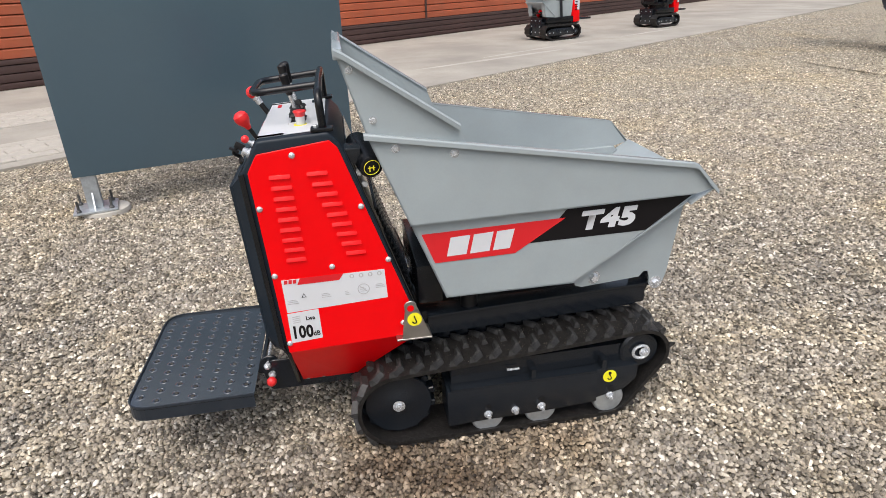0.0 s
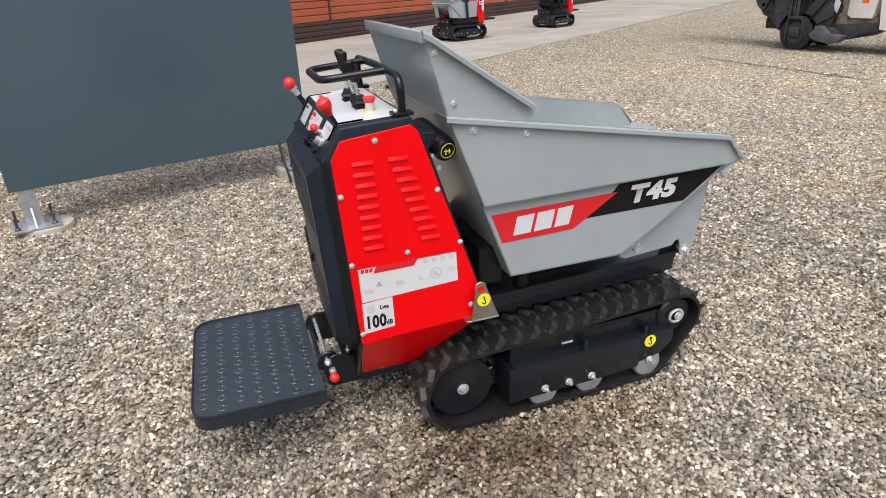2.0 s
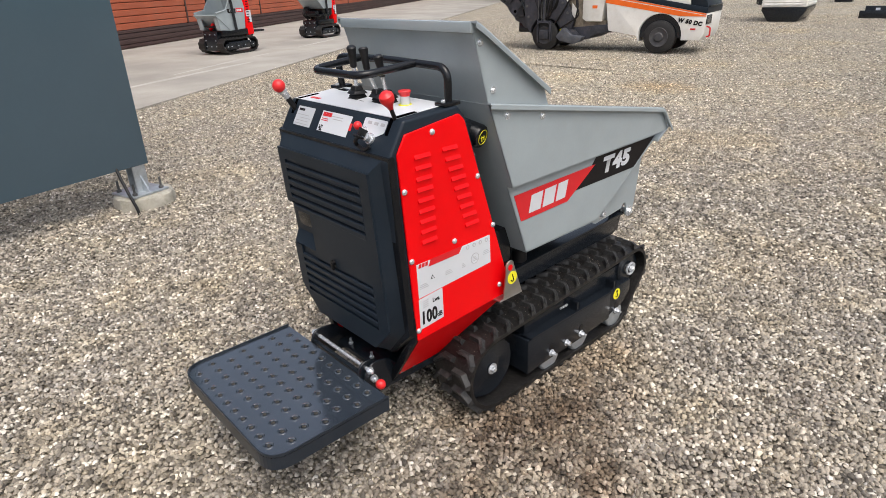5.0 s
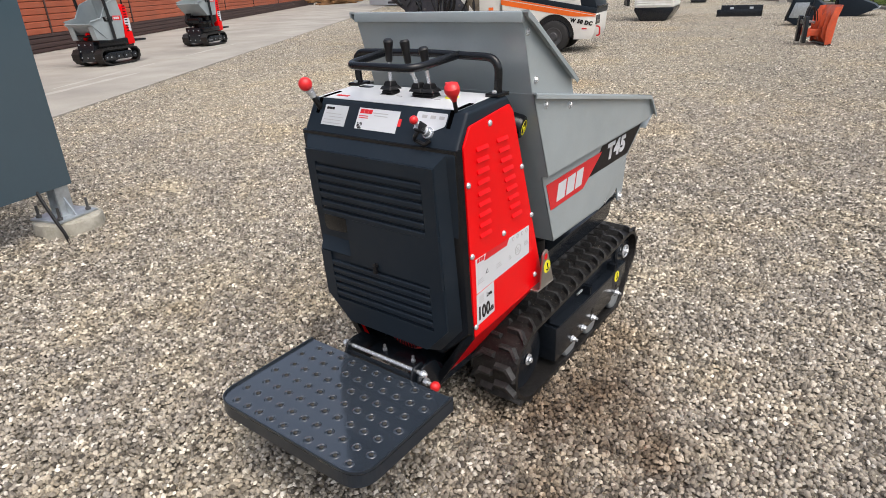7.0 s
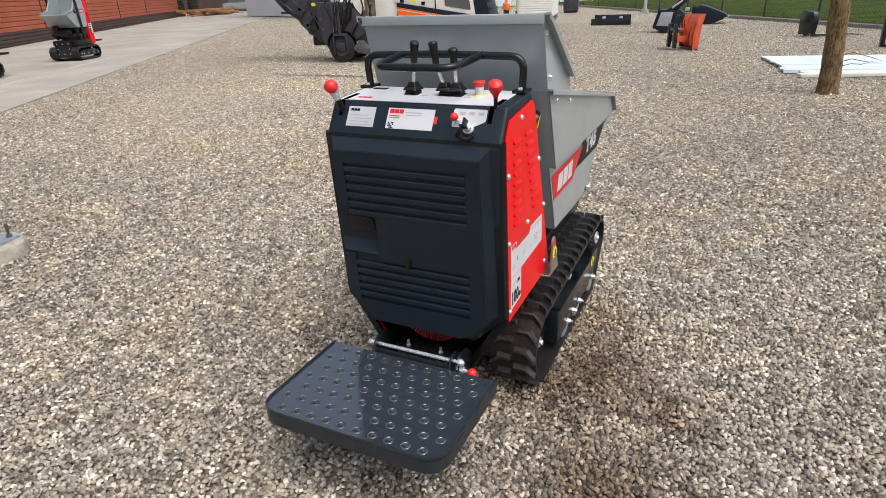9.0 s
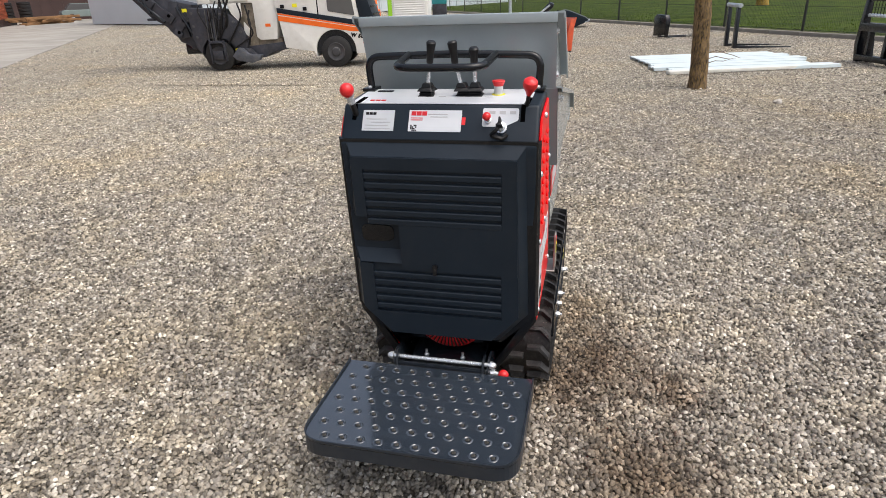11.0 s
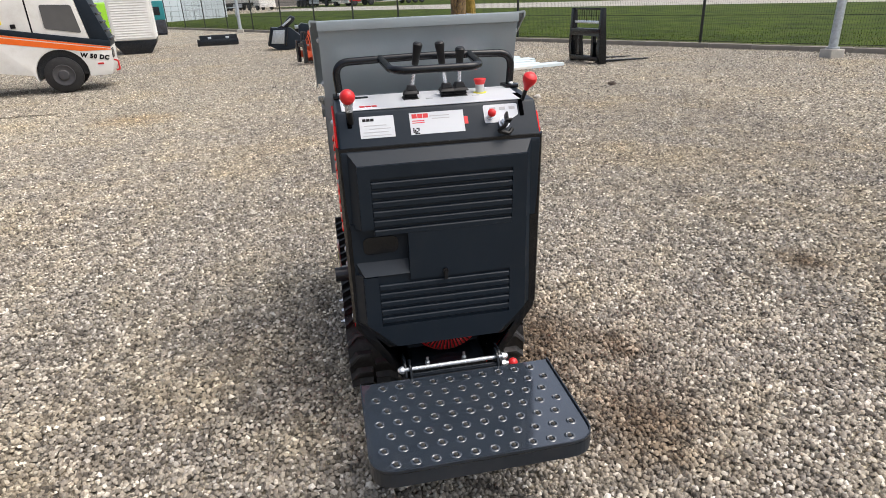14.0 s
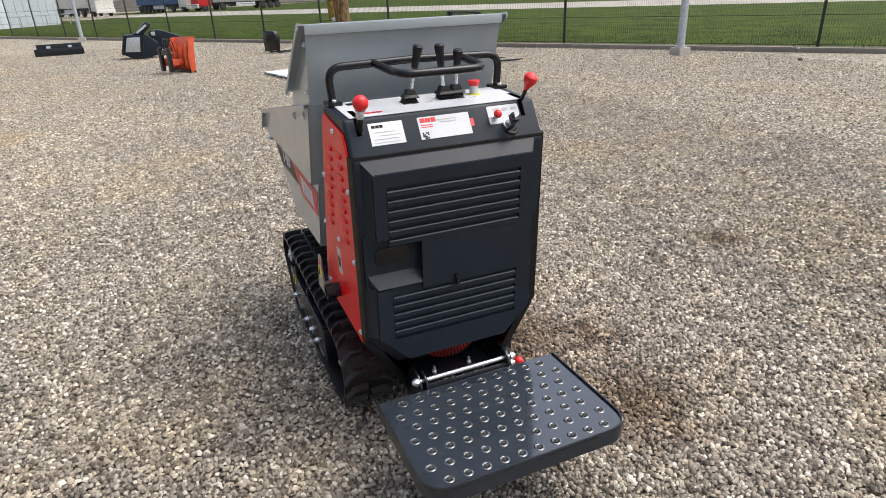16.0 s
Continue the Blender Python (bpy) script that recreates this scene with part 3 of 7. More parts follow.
# notices on the near red panel
yb = -0.3075
decal("notice_label", [(-0.262, 0.700), (0.059, 0.703), (0.063, 0.601), (-0.259, 0.584)], yb, WHITE, right_panel, "white safety label with a red header")
decal("label_header", [(-0.205, 0.702), (-0.070, 0.7035), (-0.085, 0.682), (-0.215, 0.680)], yb - 0.001, REDINK, right_panel)
for i in range(3):
    x = -0.255 + i * 0.0135
    decal("brand_block", [(x, 0.686), (x + 0.010, 0.686), (x + 0.012, 0.699), (x + 0.002, 0.699)], yb - 0.001, REDINK, right_panel)
for i in range(4):
    x = -0.045 + i * 0.029
    part("pictogram", moved(turned((0, 0, 0), (0, -1, 0), [(0, 0.0075), (0.0006, 0.0075)], 14), Matrix.Translation((x, yb - 0.001, 0.690))), GREYINK, right_panel)
    part("pictogram", moved(box((-0.003, -0.0008, -0.004), (0.003, 0, 0.004)), Matrix.Translation((x, yb - 0.0015, 0.690))), WHITE, right_panel)
ban = tube([(0.018 * math.cos(k) - 0.012, yb - 0.001, 0.018 * math.sin(k) + 0.641) for k in [2 * math.pi * i / 24 for i in range(24)]], 0.0012, 6, True)
join(ban, rod((-0.024, yb - 0.001, 0.653), (0.001, yb - 0.001, 0.629), 0.001, 6))
part("pictogram", ban, GREYINK, right_panel)
for cx, cz, w in ((-0.235, 0.622, 0.034), (-0.130, 0.634, 0.03), (-0.063, 0.634, 0.016), (0.042, 0.648, 0.030), (-0.012, 0.641, 0.022)):
    for k in range(3):
        decal("print_bar", [(cx - w / 2, cz - 0.008 + 0.006 * k), (cx + w / 2 - 0.004 * k, cz - 0.007 + 0.006 * k), (cx + w / 2 - 0.004 * k, cz - 0.0055 + 0.006 * k), (cx - w / 2, cz - 0.0065 + 0.006 * k)], yb - 0.001, GREYINK, right_panel)
decal("warning_triangle", [(-0.208, 0.634), (-0.192, 0.634), (-0.200, 0.648)], yb - 0.001, INK, right_panel)
decal("warning_triangle", [(-0.205, 0.636), (-0.195, 0.636), (-0.200, 0.645)], yb - 0.0018, WHITE, right_panel)
decal("noise_label", [(-0.260, 0.580), (-0.161, 0.587), (-0.159, 0.480), (-0.259, 0.472)], yb, WHITE, right_panel, "white noise label reading 100 dB")
upright = Matrix.Rotation(radians(90), 4, "X")
part("letters", moved(lettering("100", 0.062, 0, 0.0022, squeeze=0.72), Matrix.Translation((-0.221, yb - 0.0012, 0.508)) @ upright), INK, right_panel)
part("letters", moved(lettering("dB", 0.024, 0, 0.0006, squeeze=0.85), Matrix.Translation((-0.176, yb - 0.0012, 0.499)) @ upright), INK, right_panel)
part("letters", moved(lettering("Lwa", 0.021, 0, 0.0006, squeeze=0.85), Matrix.Translation((-0.190, yb - 0.0012, 0.558)) @ upright), INK, right_panel)
for k in range(4):
    decal("print_bar", [(-0.246, 0.545 + 0.007 * k), (-0.222, 0.547 + 0.007 * k), (-0.222, 0.549 + 0.007 * k), (-0.246, 0.547 + 0.007 * k)], yb - 0.001, GREYINK, right_panel)
# small sticker and exhaust stub on the far panel
decal("small_label", [(-0.10, 0.60), (-0.055, 0.60), (-0.055, 0.69), (-0.10, 0.69)], 0.3075, WHITE, left_panel)
decal("print_bar", [(-0.092, 0.625), (-0.064, 0.625), (-0.064, 0.66), (-0.092, 0.66)], 0.3086, INK, left_panel)
part("exhaust_stub", turned((-0.02, 0.28, 0.515), (-0.02, 0.40, 0.515), [(0, 0.026), (0.075, 0.026), (0.075, 0.021), (0.02, 0.021)], 20), FRAME, dumper, "short black exhaust stub")

# rear cover: flat coordinates (depth, y, z), then leaned to the tower
D0, D1 = 0.038, 0.046


def leaned(bm):
    for v in bm.verts:
        v.co.x = rear_x(v.co.z) - v.co.x
    bmesh.ops.reverse_faces(bm, faces=bm.faces)
    return bm


def frustum(outer, inner, d0, d1, bev=0.0):
    bm = bmesh.new()
    a, b = [bm.verts.new((d0, y, z)) for y, z in outer], [bm.verts.new((d1, y, z)) for y, z in inner]
    bm.faces.new(a), bm.faces.new(b[::-1])
    for i in range(len(a)):
        j = (i + 1) % len(a)
        bm.faces.new((a[i], b[i], b[j], a[j]))
    bmesh.ops.recalc_face_normals(bm, faces=bm.faces)
    return bevelled(bm, bev)


def plate(y0, y1, z0, z1, d0=0.036, d1=D1, bev=0.0):
    return box((d0, y0, z0), (d1, y1, z1), bev, 1)


cover_bm = frustum([(0.284, 1.036), (-0.272, 1.036), (-0.276, 0.80), (0.287, 0.80)], [(0.256, 0.998), (-0.246, 0.998), (-0.250, 0.80), (0.260, 0.80)], 0.0, D0)
join(cover_bm, frustum([(0.112, 0.80), (-0.276, 0.80), (-0.280, 0.645), (0.098, 0.645)], [(0.125, 0.80), (-0.250, 0.80), (-0.252, 0.645), (0.098, 0.645)], 0.0, D0))
join(cover_bm, frustum([(0.294, 0.645), (-0.280, 0.645), (-0.284, 0.468), (-0.190, 0.358), (0.198, 0.358), (0.298, 0.468)], [(0.268, 0.645), (-0.252, 0.645), (-0.255, 0.474), (-0.165, 0.376), (0.176, 0.376), (0.270, 0.474)], 0.0, D0))
join(cover_bm, box((-0.01, 0.10, 0.64), (0.012, 0.29, 0.81)))
# sloping ledge under the handle pocket
ledge = bmesh.new()
lv = [ledge.verts.new(c) for c in ((0.010, 0.285, 0.684), (0.010, 0.118, 0.684), (D1, 0.098, 0.645), (D1, 0.262, 0.645), (0.0, 0.285, 0.645), (0.0, 0.098, 0.645))]
for q in ((0, 1, 2, 3), (0, 3, 4), (1, 5, 2), (3, 2, 5, 4), (0, 4, 5, 1)):
    ledge.faces.new([lv[i] for i in q])
join(cover_bm, ledge)
cover = part("rear_cover", leaned(cover_bm), SLATE, dumper, "matt slate-black plastic rear cover with cooling slots")
face = [(-0.248, 0.258, 0.959, 0.997), (-0.248, -0.203, 0.795, 0.959), (0.222, 0.258, 0.803, 0.959), (-0.250, 0.122, 0.622, 0.795)]
for f in face:
    part("cover_face", leaned(plate(*f)), SLATE, cover)
for rim in ([(0.221, 0.640), (0.266, 0.640), (0.268, 0.474), (0.257, 0.4605), (0.221, 0.4605)], [(-0.200, 0.622), (-0.252, 0.622), (-0.254, 0.474), (-0.2426, 0.4605), (-0.200, 0.4605)], [(0.256, 0.4602), (-0.2422, 0.4602), (-0.165, 0.378), (0.176, 0.378)]):
    part("cover_face", leaned(prism(rim, "x", 0.036, D1)), SLATE, cover)
for i in range(6):
    zt = 0.9575 - i * 0.0298
    part("slat", leaned(plate(-0.2035, 0.2225, zt - 0.0298, zt - 0.0100, 0.03, D1 + 0.001, 0.003)), SLATE, cover)
    zt = 0.6215 - i * 0.0300
    if i < 5:
        part("slat", leaned(plate(-0.2005, 0.2215, zt - 0.0300, zt - 0.0110, 0.03, D1 + 0.001, 0.003)), SLATE, cover)
part("pocket_slot", leaned(prism(round_poly([(0.150, 0.711), (0.258, 0.707), (0.258, 0.766), (0.150, 0.764)], 0.022), "x", 0.008, 0.016, 0.001)), BLACK, cover)
part("latch", leaned(join(rod((0.04, 0.011, 0.640), (0.056, 0.011, 0.640), 0.009, 14), box((0.05, 0.005, 0.614), (0.060, 0.017, 0.640), 0.002))), GRIP, cover, "black quarter-turn latch")
part("cover_seal", leaned(frustum([(0.310, 1.046), (-0.310, 1.046), (-0.311, 0.460), (-0.196, 0.346), (0.204, 0.346), (0.311, 0.460)], [(0.302, 1.043), (-0.302, 1.043), (-0.303, 0.464), (-0.193, 0.351), (0.201, 0.351), (0.302, 0.464)], -0.012, 0.004)), BLACK, dumper)

# control deck
deck_tilt = math.degrees(math.atan2(1.150 - 1.137, -0.068 + 0.272))


def deck(x, z=0.0):
    """Height of the deck at x."""
    return 1.137 + (x + 0.272) * 0.013 / 0.204 + z


white_deck = part("deck_plate", prism([(-0.270, deck(-0.270, 0.0002)), (-0.078, deck(-0.078, 0.0002)), (-0.078, deck(-0.078, 0.0028)), (-0.270, deck(-0.270, 0.0028))], "y", -0.268, 0.280, 0.0008, 1), WHITE, dumper, "white printed control deck plate")
for y0 in (-0.262, 0.255):
    part("lever_slot", moved(box((-0.03, -0.007, 0), (0.045, 0.009, 0.0022), 0.001), pose(-0.240, y0, deck(-0.240, 0.002), 0, -deck_tilt, 0)), VOID, white_deck)
part("deck_opening", prism(round_poly([(-0.125, 0.19), (-0.10, 0.19), (-0.10, 0.245), (-0.125, 0.245)], 0.01), "z", 1.140, deck(-0.11, 0.0042)), BLACK, white_deck)
for i in range(3):
    y = 0.225 - i * 0.018
    part("brand_block", prism([(-0.245, y), (-0.245, y - 0.014), (-0.232, y - 0.012), (-0.232, y + 0.002)], "z", 1.135, deck(-0.232, 0.0042)), REDINK, white_deck)
for y in (0.085, -0.125, 0.02):
    part("print_bar", prism([(-0.19, y), (-0.19, y - 0.022), (-0.188, y - 0.022), (-0.188, y)], "z", 1.135, deck(-0.188, 0.0042)), GREYINK, white_deck)


def lever(top, foot, grip_len, knee=None):
    top, foot = Vector(top), Vector(foot)
    crown, top = top, (Vector(knee) if knee else top)
    ax = (top - foot).normalized()
    d = (top - foot).length
    lv = part("control_lever", rod(foot, top - ax * (0 if knee else 0.02), 0.006, 12), CHROME, dumper, "steel control lever with a black grip")
    g = top if knee else top - ax * grip_len
    part("grip", turned(g, crown, [(0, 0.0085), (0.004, 0.0105), (grip_len * 0.5, 0.0115), (grip_len * 0.8, 0.0142), (grip_len - 0.006, 0.0150), (grip_len - 0.001, 0.011), (grip_len, 0)], 16), GRIP, lv)
    z0 = deck(foot.x)
    bt = bmesh.new()
    for i, (w, h0, h1) in enumerate(((0.026, 0.0, 0.009), (0.022, 0.008, 0.019), (0.026, 0.017, 0.028), (0.017, 0.027, 0.042))):
        c = foot + ax * ((z0 + h0 - foot.z) / ax.z)
        b = moved(bevelled(frustum([(-w, -w), (w, -w), (w, w), (-w, w)], [(-w * 0.72, -w * 0.72), (w * 0.72, -w * 0.72), (w * 0.72, w * 0.72), (-w * 0.72, w * 0.72)], 0, h1 - h0), 0.002, 1), Matrix(((0, 1, 0, 0), (0, 0, 1, 0), (1, 0, 0, 0), (0, 0, 0, 1))))
        moved(b, Matrix.Translation((c.x, c.y, z0 + h0)) @ Matrix.Rotation(random.uniform(-0.15, 0.15), 4, "Z"))
        bt = join(bt, b)
    part("rubber_boot", bt, GRIP, lv, "folded black rubber boot")


lever((-0.193, 0.036, 1.311), (-0.165, 0.064, 1.150), 0.068)
lever((-0.194, -0.027, 1.310), (-0.160, -0.054, 1.150), 0.068, (-0.190, -0.034, 1.243))
lever((-0.189, -0.091, 1.291), (-0.160, -0.090, 1.150), 0.066)

# red-knobbed side levers, stop button, key switch
kr, kf = Vector((-0.301, -0.272, 1.196)), Vector((-0.262, -0.258, 1.120))
right_lever = part("side_lever", rod(kf, kr, 0.006, 10), GRIP, dumper, "black rod lever with a red teardrop knob")
d = (kr - kf).normalized()
part("knob", turned(kr - d * 0.032, kr + d * 0.03, [(0, 0.007), (0.012, 0.011), (0.026, 0.019), (0.036, 0.0215), (0.046, 0.0195), (0.053, 0.012), (0.056, 0)], 18), KNOB, right_lever)
kl, kf = Vector((-0.335, 0.262, 1.188)), Vector((-0.285, 0.258, 1.105))
left_lever = part("side_lever", rod(kf, kl, 0.0095, 12), GRIP, dumper, "black lever with a zinc-plated nut and red ball knob")
d = (kl - kf).normalized()
part("lever_nut", join(turned(kl - d * 0.048, kl, [(0, 0.0115), (0.02, 0.0115), (0.022, 0.0145), (0.03, 0.0145), (0.032, 0.009)], 12)), CHROME, left_lever)
part("knob", ball(kl, 0.0215), KNOB, left_lever)
es = Vector((-0.150, -0.160, deck(-0.150)))
stop = part("stop_button", turned(es, es + Vector((0, 0, 1)), [(0, 0.014), (0.030, 0.014), (0.032, 0.011)], 18), SILVER, dumper, "emergency stop button with a red cap")
part("button_ring", turned(es, es + Vector((0, 0, 1)), [(0.001, 0.021), (0.004, 0.021), (0.004, 0.014)], 22), YELLOW, stop)
part("button_cap", turned(es + Vector((0, 0, 0.028)), es + Vector((0, 0, 1)), [(0, 0.0145), (0.008, 0.0175), (0.014, 0.020), (0.017, 0.0185), (0.0185, 0)], 20), KNOB, stop)

# sloping label panel at the rear of the deck
slope_o = Vector((-0.3045, 0, 1.0835))
slope_m = Matrix.Translation(slope_o) @ Matrix.Rotation(radians(-90), 4, "Z") @ Matrix.Rotation(math.atan2(0.107, 0.065), 4, "X")


def on_slope(bm):
    """From (x to the +y-mirrored side, y up the slope, z out of it) to the panel."""
    return moved(bm, slope_m)


def slope_plate(y0, y1, v0, v1, t0=0.0, t1=0.0012, skew=0.0):
    # y: the machine's y; v: up the slope from its middle
    return on_slope(box((-y1, v0, t0), (-y0, v1, t1), 0.0))


part("rating_plate", slope_plate(0.134, 0.234, -0.022, 0.043), SILVER, dumper, "silver rating plate")
for k, (a0, a1) in enumerate(((0.145, 0.227), (0.152, 0.225), (0.145, 0.207), (0.157, 0.222))):
    part("print_bar", slope_plate(a0, a1, -0.016 + 0.010 * k, -0.0140 + 0.010 * k, 0.0012, 0.002), GREYINK, dumper)
for i in range(3):
    part("brand_block", slope_plate(0.215 - 0.0115 * i, 0.225 - 0.0115 * i, 0.028, 0.036, 0.0012, 0.002), INK, dumper)
part("info_label", slope_plate(-0.073, 0.088, -0.022, 0.044), WHITE, dumper, "white information label with a red mark")
for i in range(3):
    part("brand_block", slope_plate(0.066 - 0.0165 * i, 0.081 - 0.0165 * i, 0.027, 0.040, 0.0012, 0.002), REDINK, dumper)
for k in range(2):
    part("print_bar", slope_plate(0.045, 0.081, 0.018 - 0.006 * k, 0.0205 - 0.006 * k, 0.0012, 0.002), REDINK, dumper)
part("print_bar", slope_plate(-0.03, 0.03, 0.030, 0.0325, 0.0012, 0.002), GREYINK, dumper)
part("print_bar", slope_plate(-0.03, 0.022, 0.022, 0.0245, 0.0012, 0.002), GREYINK, dumper)
for i in range(4):
    for k in range(4):
        if (i * 3 + k * 5) % 4 != 1:
            part("print_bar", slope_plate(0.062 + 0.005 * i, 0.0662 + 0.005 * i, -0.021 + 0.005 * k, -0.0168 + 0.005 * k, 0.0012, 0.0018), INK, dumper)
part("label_tab", slope_plate(-0.085, -0.074, 0.0, 0.023), KNOB, dumper)
part("switch_label", on_slope(prism(round_poly([(0.135, -0.004), (0.200, -0.004), (0.240, 0.016), (0.240, 0.052), (0.135, 0.052)], 0.006), "z", 0.0, 0.0012)), WHITE, dumper, "white switch label")
for k in range(3):
    part("print_bar", slope_plate(-0.232 + 0.03 * k, -0.214 + 0.03 * k, 0.034, 0.043, 0.0012, 0.002), GREYINK, dumper)
choke = part("choke_knob", on_slope(join(turned((0.152, 0.014, 0), (0.152, 0.014, 1), [(0, 0.010), (0.008, 0.010), (0.009, 0.006), (0.024, 0.006)], 12))), CHROME, dumper, "small pull knob")
part("knob", on_slope(ball((0.152, 0.016, 0.030), 0.0125)), KNOB, choke)
key = part("key_switch", on_slope(turned((0.192, -0.008, 0), (0.192, -0.008, 1), [(0, 0.017), (0.007, 0.017), (0.008, 0.0125), (0.022, 0.0125), (0.024, 0.009)], 16)), CHROME, dumper, "chrome ignition switch with its key")
part("key", on_slope(join(box((0.189, -0.010, 0.02), (0.195, 0.010, 0.05), 0.002), box((0.184, -0.02, 0.03), (0.202, -0.014, 0.06), 0.002))), GRIP, key)
part("key_fob", on_slope(tube(rounded([(0.192, -0.005, 0.04), (0.185, -0.03, 0.045), (0.165, -0.036, 0.02), (0.20, -0.045, 0.012), (0.212, -0.03, 0.012)], 0.01), 0.006, 8)), GRIP, key)
for y0 in (-0.252, 0.262):
    part("lever_slot", slope_plate(y0 - 0.0065, y0 + 0.0065, 0.012, 0.064, 0.0, 0.0016), VOID, dumper)

# tubular guard handle
HX = -0.082
hb = rounded([(HX, 0.276, 1.152), (HX - 0.004, 0.283, 1.256), (HX - 0.004, 0, 1.262), (HX - 0.004, -0.283, 1.256), (HX, -0.276, 1.152)], 0.045)
bar = part("guard_bar", tube(hb, 0.0118, 14), BLACK, dumper, "black tubular steel guard handle")
part("guard_loop", tube(rounded([(HX, 0.142, 1.260), (-0.285, 0.128, 1.243), (-0.285, -0.132, 1.243), (HX, -0.142, 1.260)], 0.05), 0.0116, 14), BLACK, bar)
for y in (0.276, -0.276):
    part("guard_foot", box((HX - 0.035, y - 0.022, 1.149), (HX + 0.03, y + 0.022, 1.160), 0.003), BLACK, bar)
    part("bolt", hexhead((HX - 0.02, y, 1.160), (0, 0, 1), 0.0075, 0.007), CHROME, bar)

# oil filter between tower and hopper
fq = Vector((0.048, -0.290, 1.031))
fpnt = Vector((0.010, -0.12, 1.072))
dd = (fq - fpnt).length
filt = part("oil_filter", turned(fpnt, fq, [(0, 0.033), (0.01, 0.038), (dd - 0.012, 0.038), (dd - 0.003, 0.035), (dd, 0.029), (dd, 0)], 24), BLACK, dumper, "black oil filter canister with a yellow mark")
ax = (fq - fpnt).normalized()
uu = ax.orthogonal().normalized()
ww = ax.cross(uu)
part("filter_mark", tube([fq + ax * 0.0006 + (uu * math.cos(k) + ww * math.sin(k)) * 0.0235 for k in [2 * math.pi * i / 24 for i in range(24)]], 0.0011, 6, True), YELLOW, filt)
part("filter_mark", moved(join(box((-0.008, -0.0006, -0.012), (-0.005, 0.0006, 0.010)), box((0.004, -0.0006, -0.009), (0.007, 0.0006, 0.012)), box((-0.012, -0.0006, -0.002), (0.010, 0.0006, 0.001))), Matrix.Translation(fq + ax * 0.0008) @ Matrix.Rotation(0.2, 4, "Z")), YELLOW, filt)
part("filter_bracket", box((-0.05, -0.27, 1.04), (0.02, -0.20, 1.09), 0.006), FRAME, dumper)
for x, z in ((0.008, 1.012), (0.022, 0.975)):
    part("hose_fitting", join(hexhead((x, -0.262, z), (0.3, -1, 0), 0.010, 0.012), rod((x - 0.004, -0.245, z), (x, -0.262, z), 0.007, 10)), CHROME, dumper)

# ---- hopper of the dumper ----
YL, YU, TH = 0.303, 0.328, 0.004


low_side = [(0.256, 0.571), (0.700, 0.571), (0.930, 0.735), (1.105, 0.853), (1.090, 0.862), (0.150, 0.846)]
up_side = [(0.150, 0.846), (1.092, 0.862), (1.150, 0.878), (1.078, 0.968), (0.038, 1.137)]
hopper = part("hopper", prism([(0.256, 0.571), (0.700, 0.571), (0.700, 0.576), (0.256, 0.576)], "y", -YL, YL), GREY, dumper, "grey powder-coated sheet-steel tipping hopper")
for piece in (prism(low_side, "y", -YL, -YL + TH), prism(low_side, "y", YL - TH, YL), prism(up_side, "y", -YU, -YU + TH), prism(up_side, "y", YU - TH, YU)):
    part("side_sheet", piece, GREY, hopper)
for piece in (prism([(0.150, 0.846), (1.092, 0.862), (1.092, 0.866), (0.150, 0.850)], "y", -YU, -YL + TH),
              prism([(0.150, 0.846), (1.092, 0.862), (1.092, 0.866), (0.150, 0.850)], "y", YL - TH, YU)):
    part("side_fold", piece, GREY, hopper)
part("chute_floor", prism([(0.700, 0.571), (1.150, 0.872), (1.150, 0.878), (0.697, 0.576)], "y", -YL, YL), GREY, hopper)
part("chute_lip", prism([(1.080, 0.826), (1.165, 0.880), (1.165, 0.886), (1.080, 0.833)], "y", -YU, YU), GREY, hopper)
part("back_sheet", prism([(0.256, 0.571), (0.150, 0.846), (0.154, 0.848), (0.261, 0.574)], "y", -YL, YL), GREY, hopper)
part("back_sheet", prism([(0.150, 0.846), (0.038, 1.137), (0.042, 1.138), (0.154, 0.848)], "y", -YU, YU), GREY, hopper)


def rim_strip(path, y_in, y_out, drop, name):
    """A folded edge along a side: a flat strip outwards and a short lip down."""
    for s in (-1, 1):
        pts = path
        bm = bmesh.new()
        prof = [(y_in, 0.0), (y_out - 0.004, 0.0), (y_out, -0.004), (y_out, -drop), (y_out - 0.003, -drop), (y_out - 0.003, -0.006), (y_in, -0.004)]
        rings = [[bm.verts.new((x, s * y, z + h)) for y, h in prof] for x, z in pts]
        for a, b in zip(rings, rings[1:]):
            for i in range(len(prof)):
                j = (i + 1) % len(prof)
                bm.faces.new((a[i], a[j], b[j], b[i]))
        bm.faces.new(rings[0]), bm.faces.new(rings[-1][::-1])
        part(name, bm, GREY, hopper)


rim_strip([(0.030, 1.144), (1.070, 0.974), (1.082, 0.968), (1.164, 0.878)], YU - 0.0045, YU + 0.017, 0.017, "rim_flange")
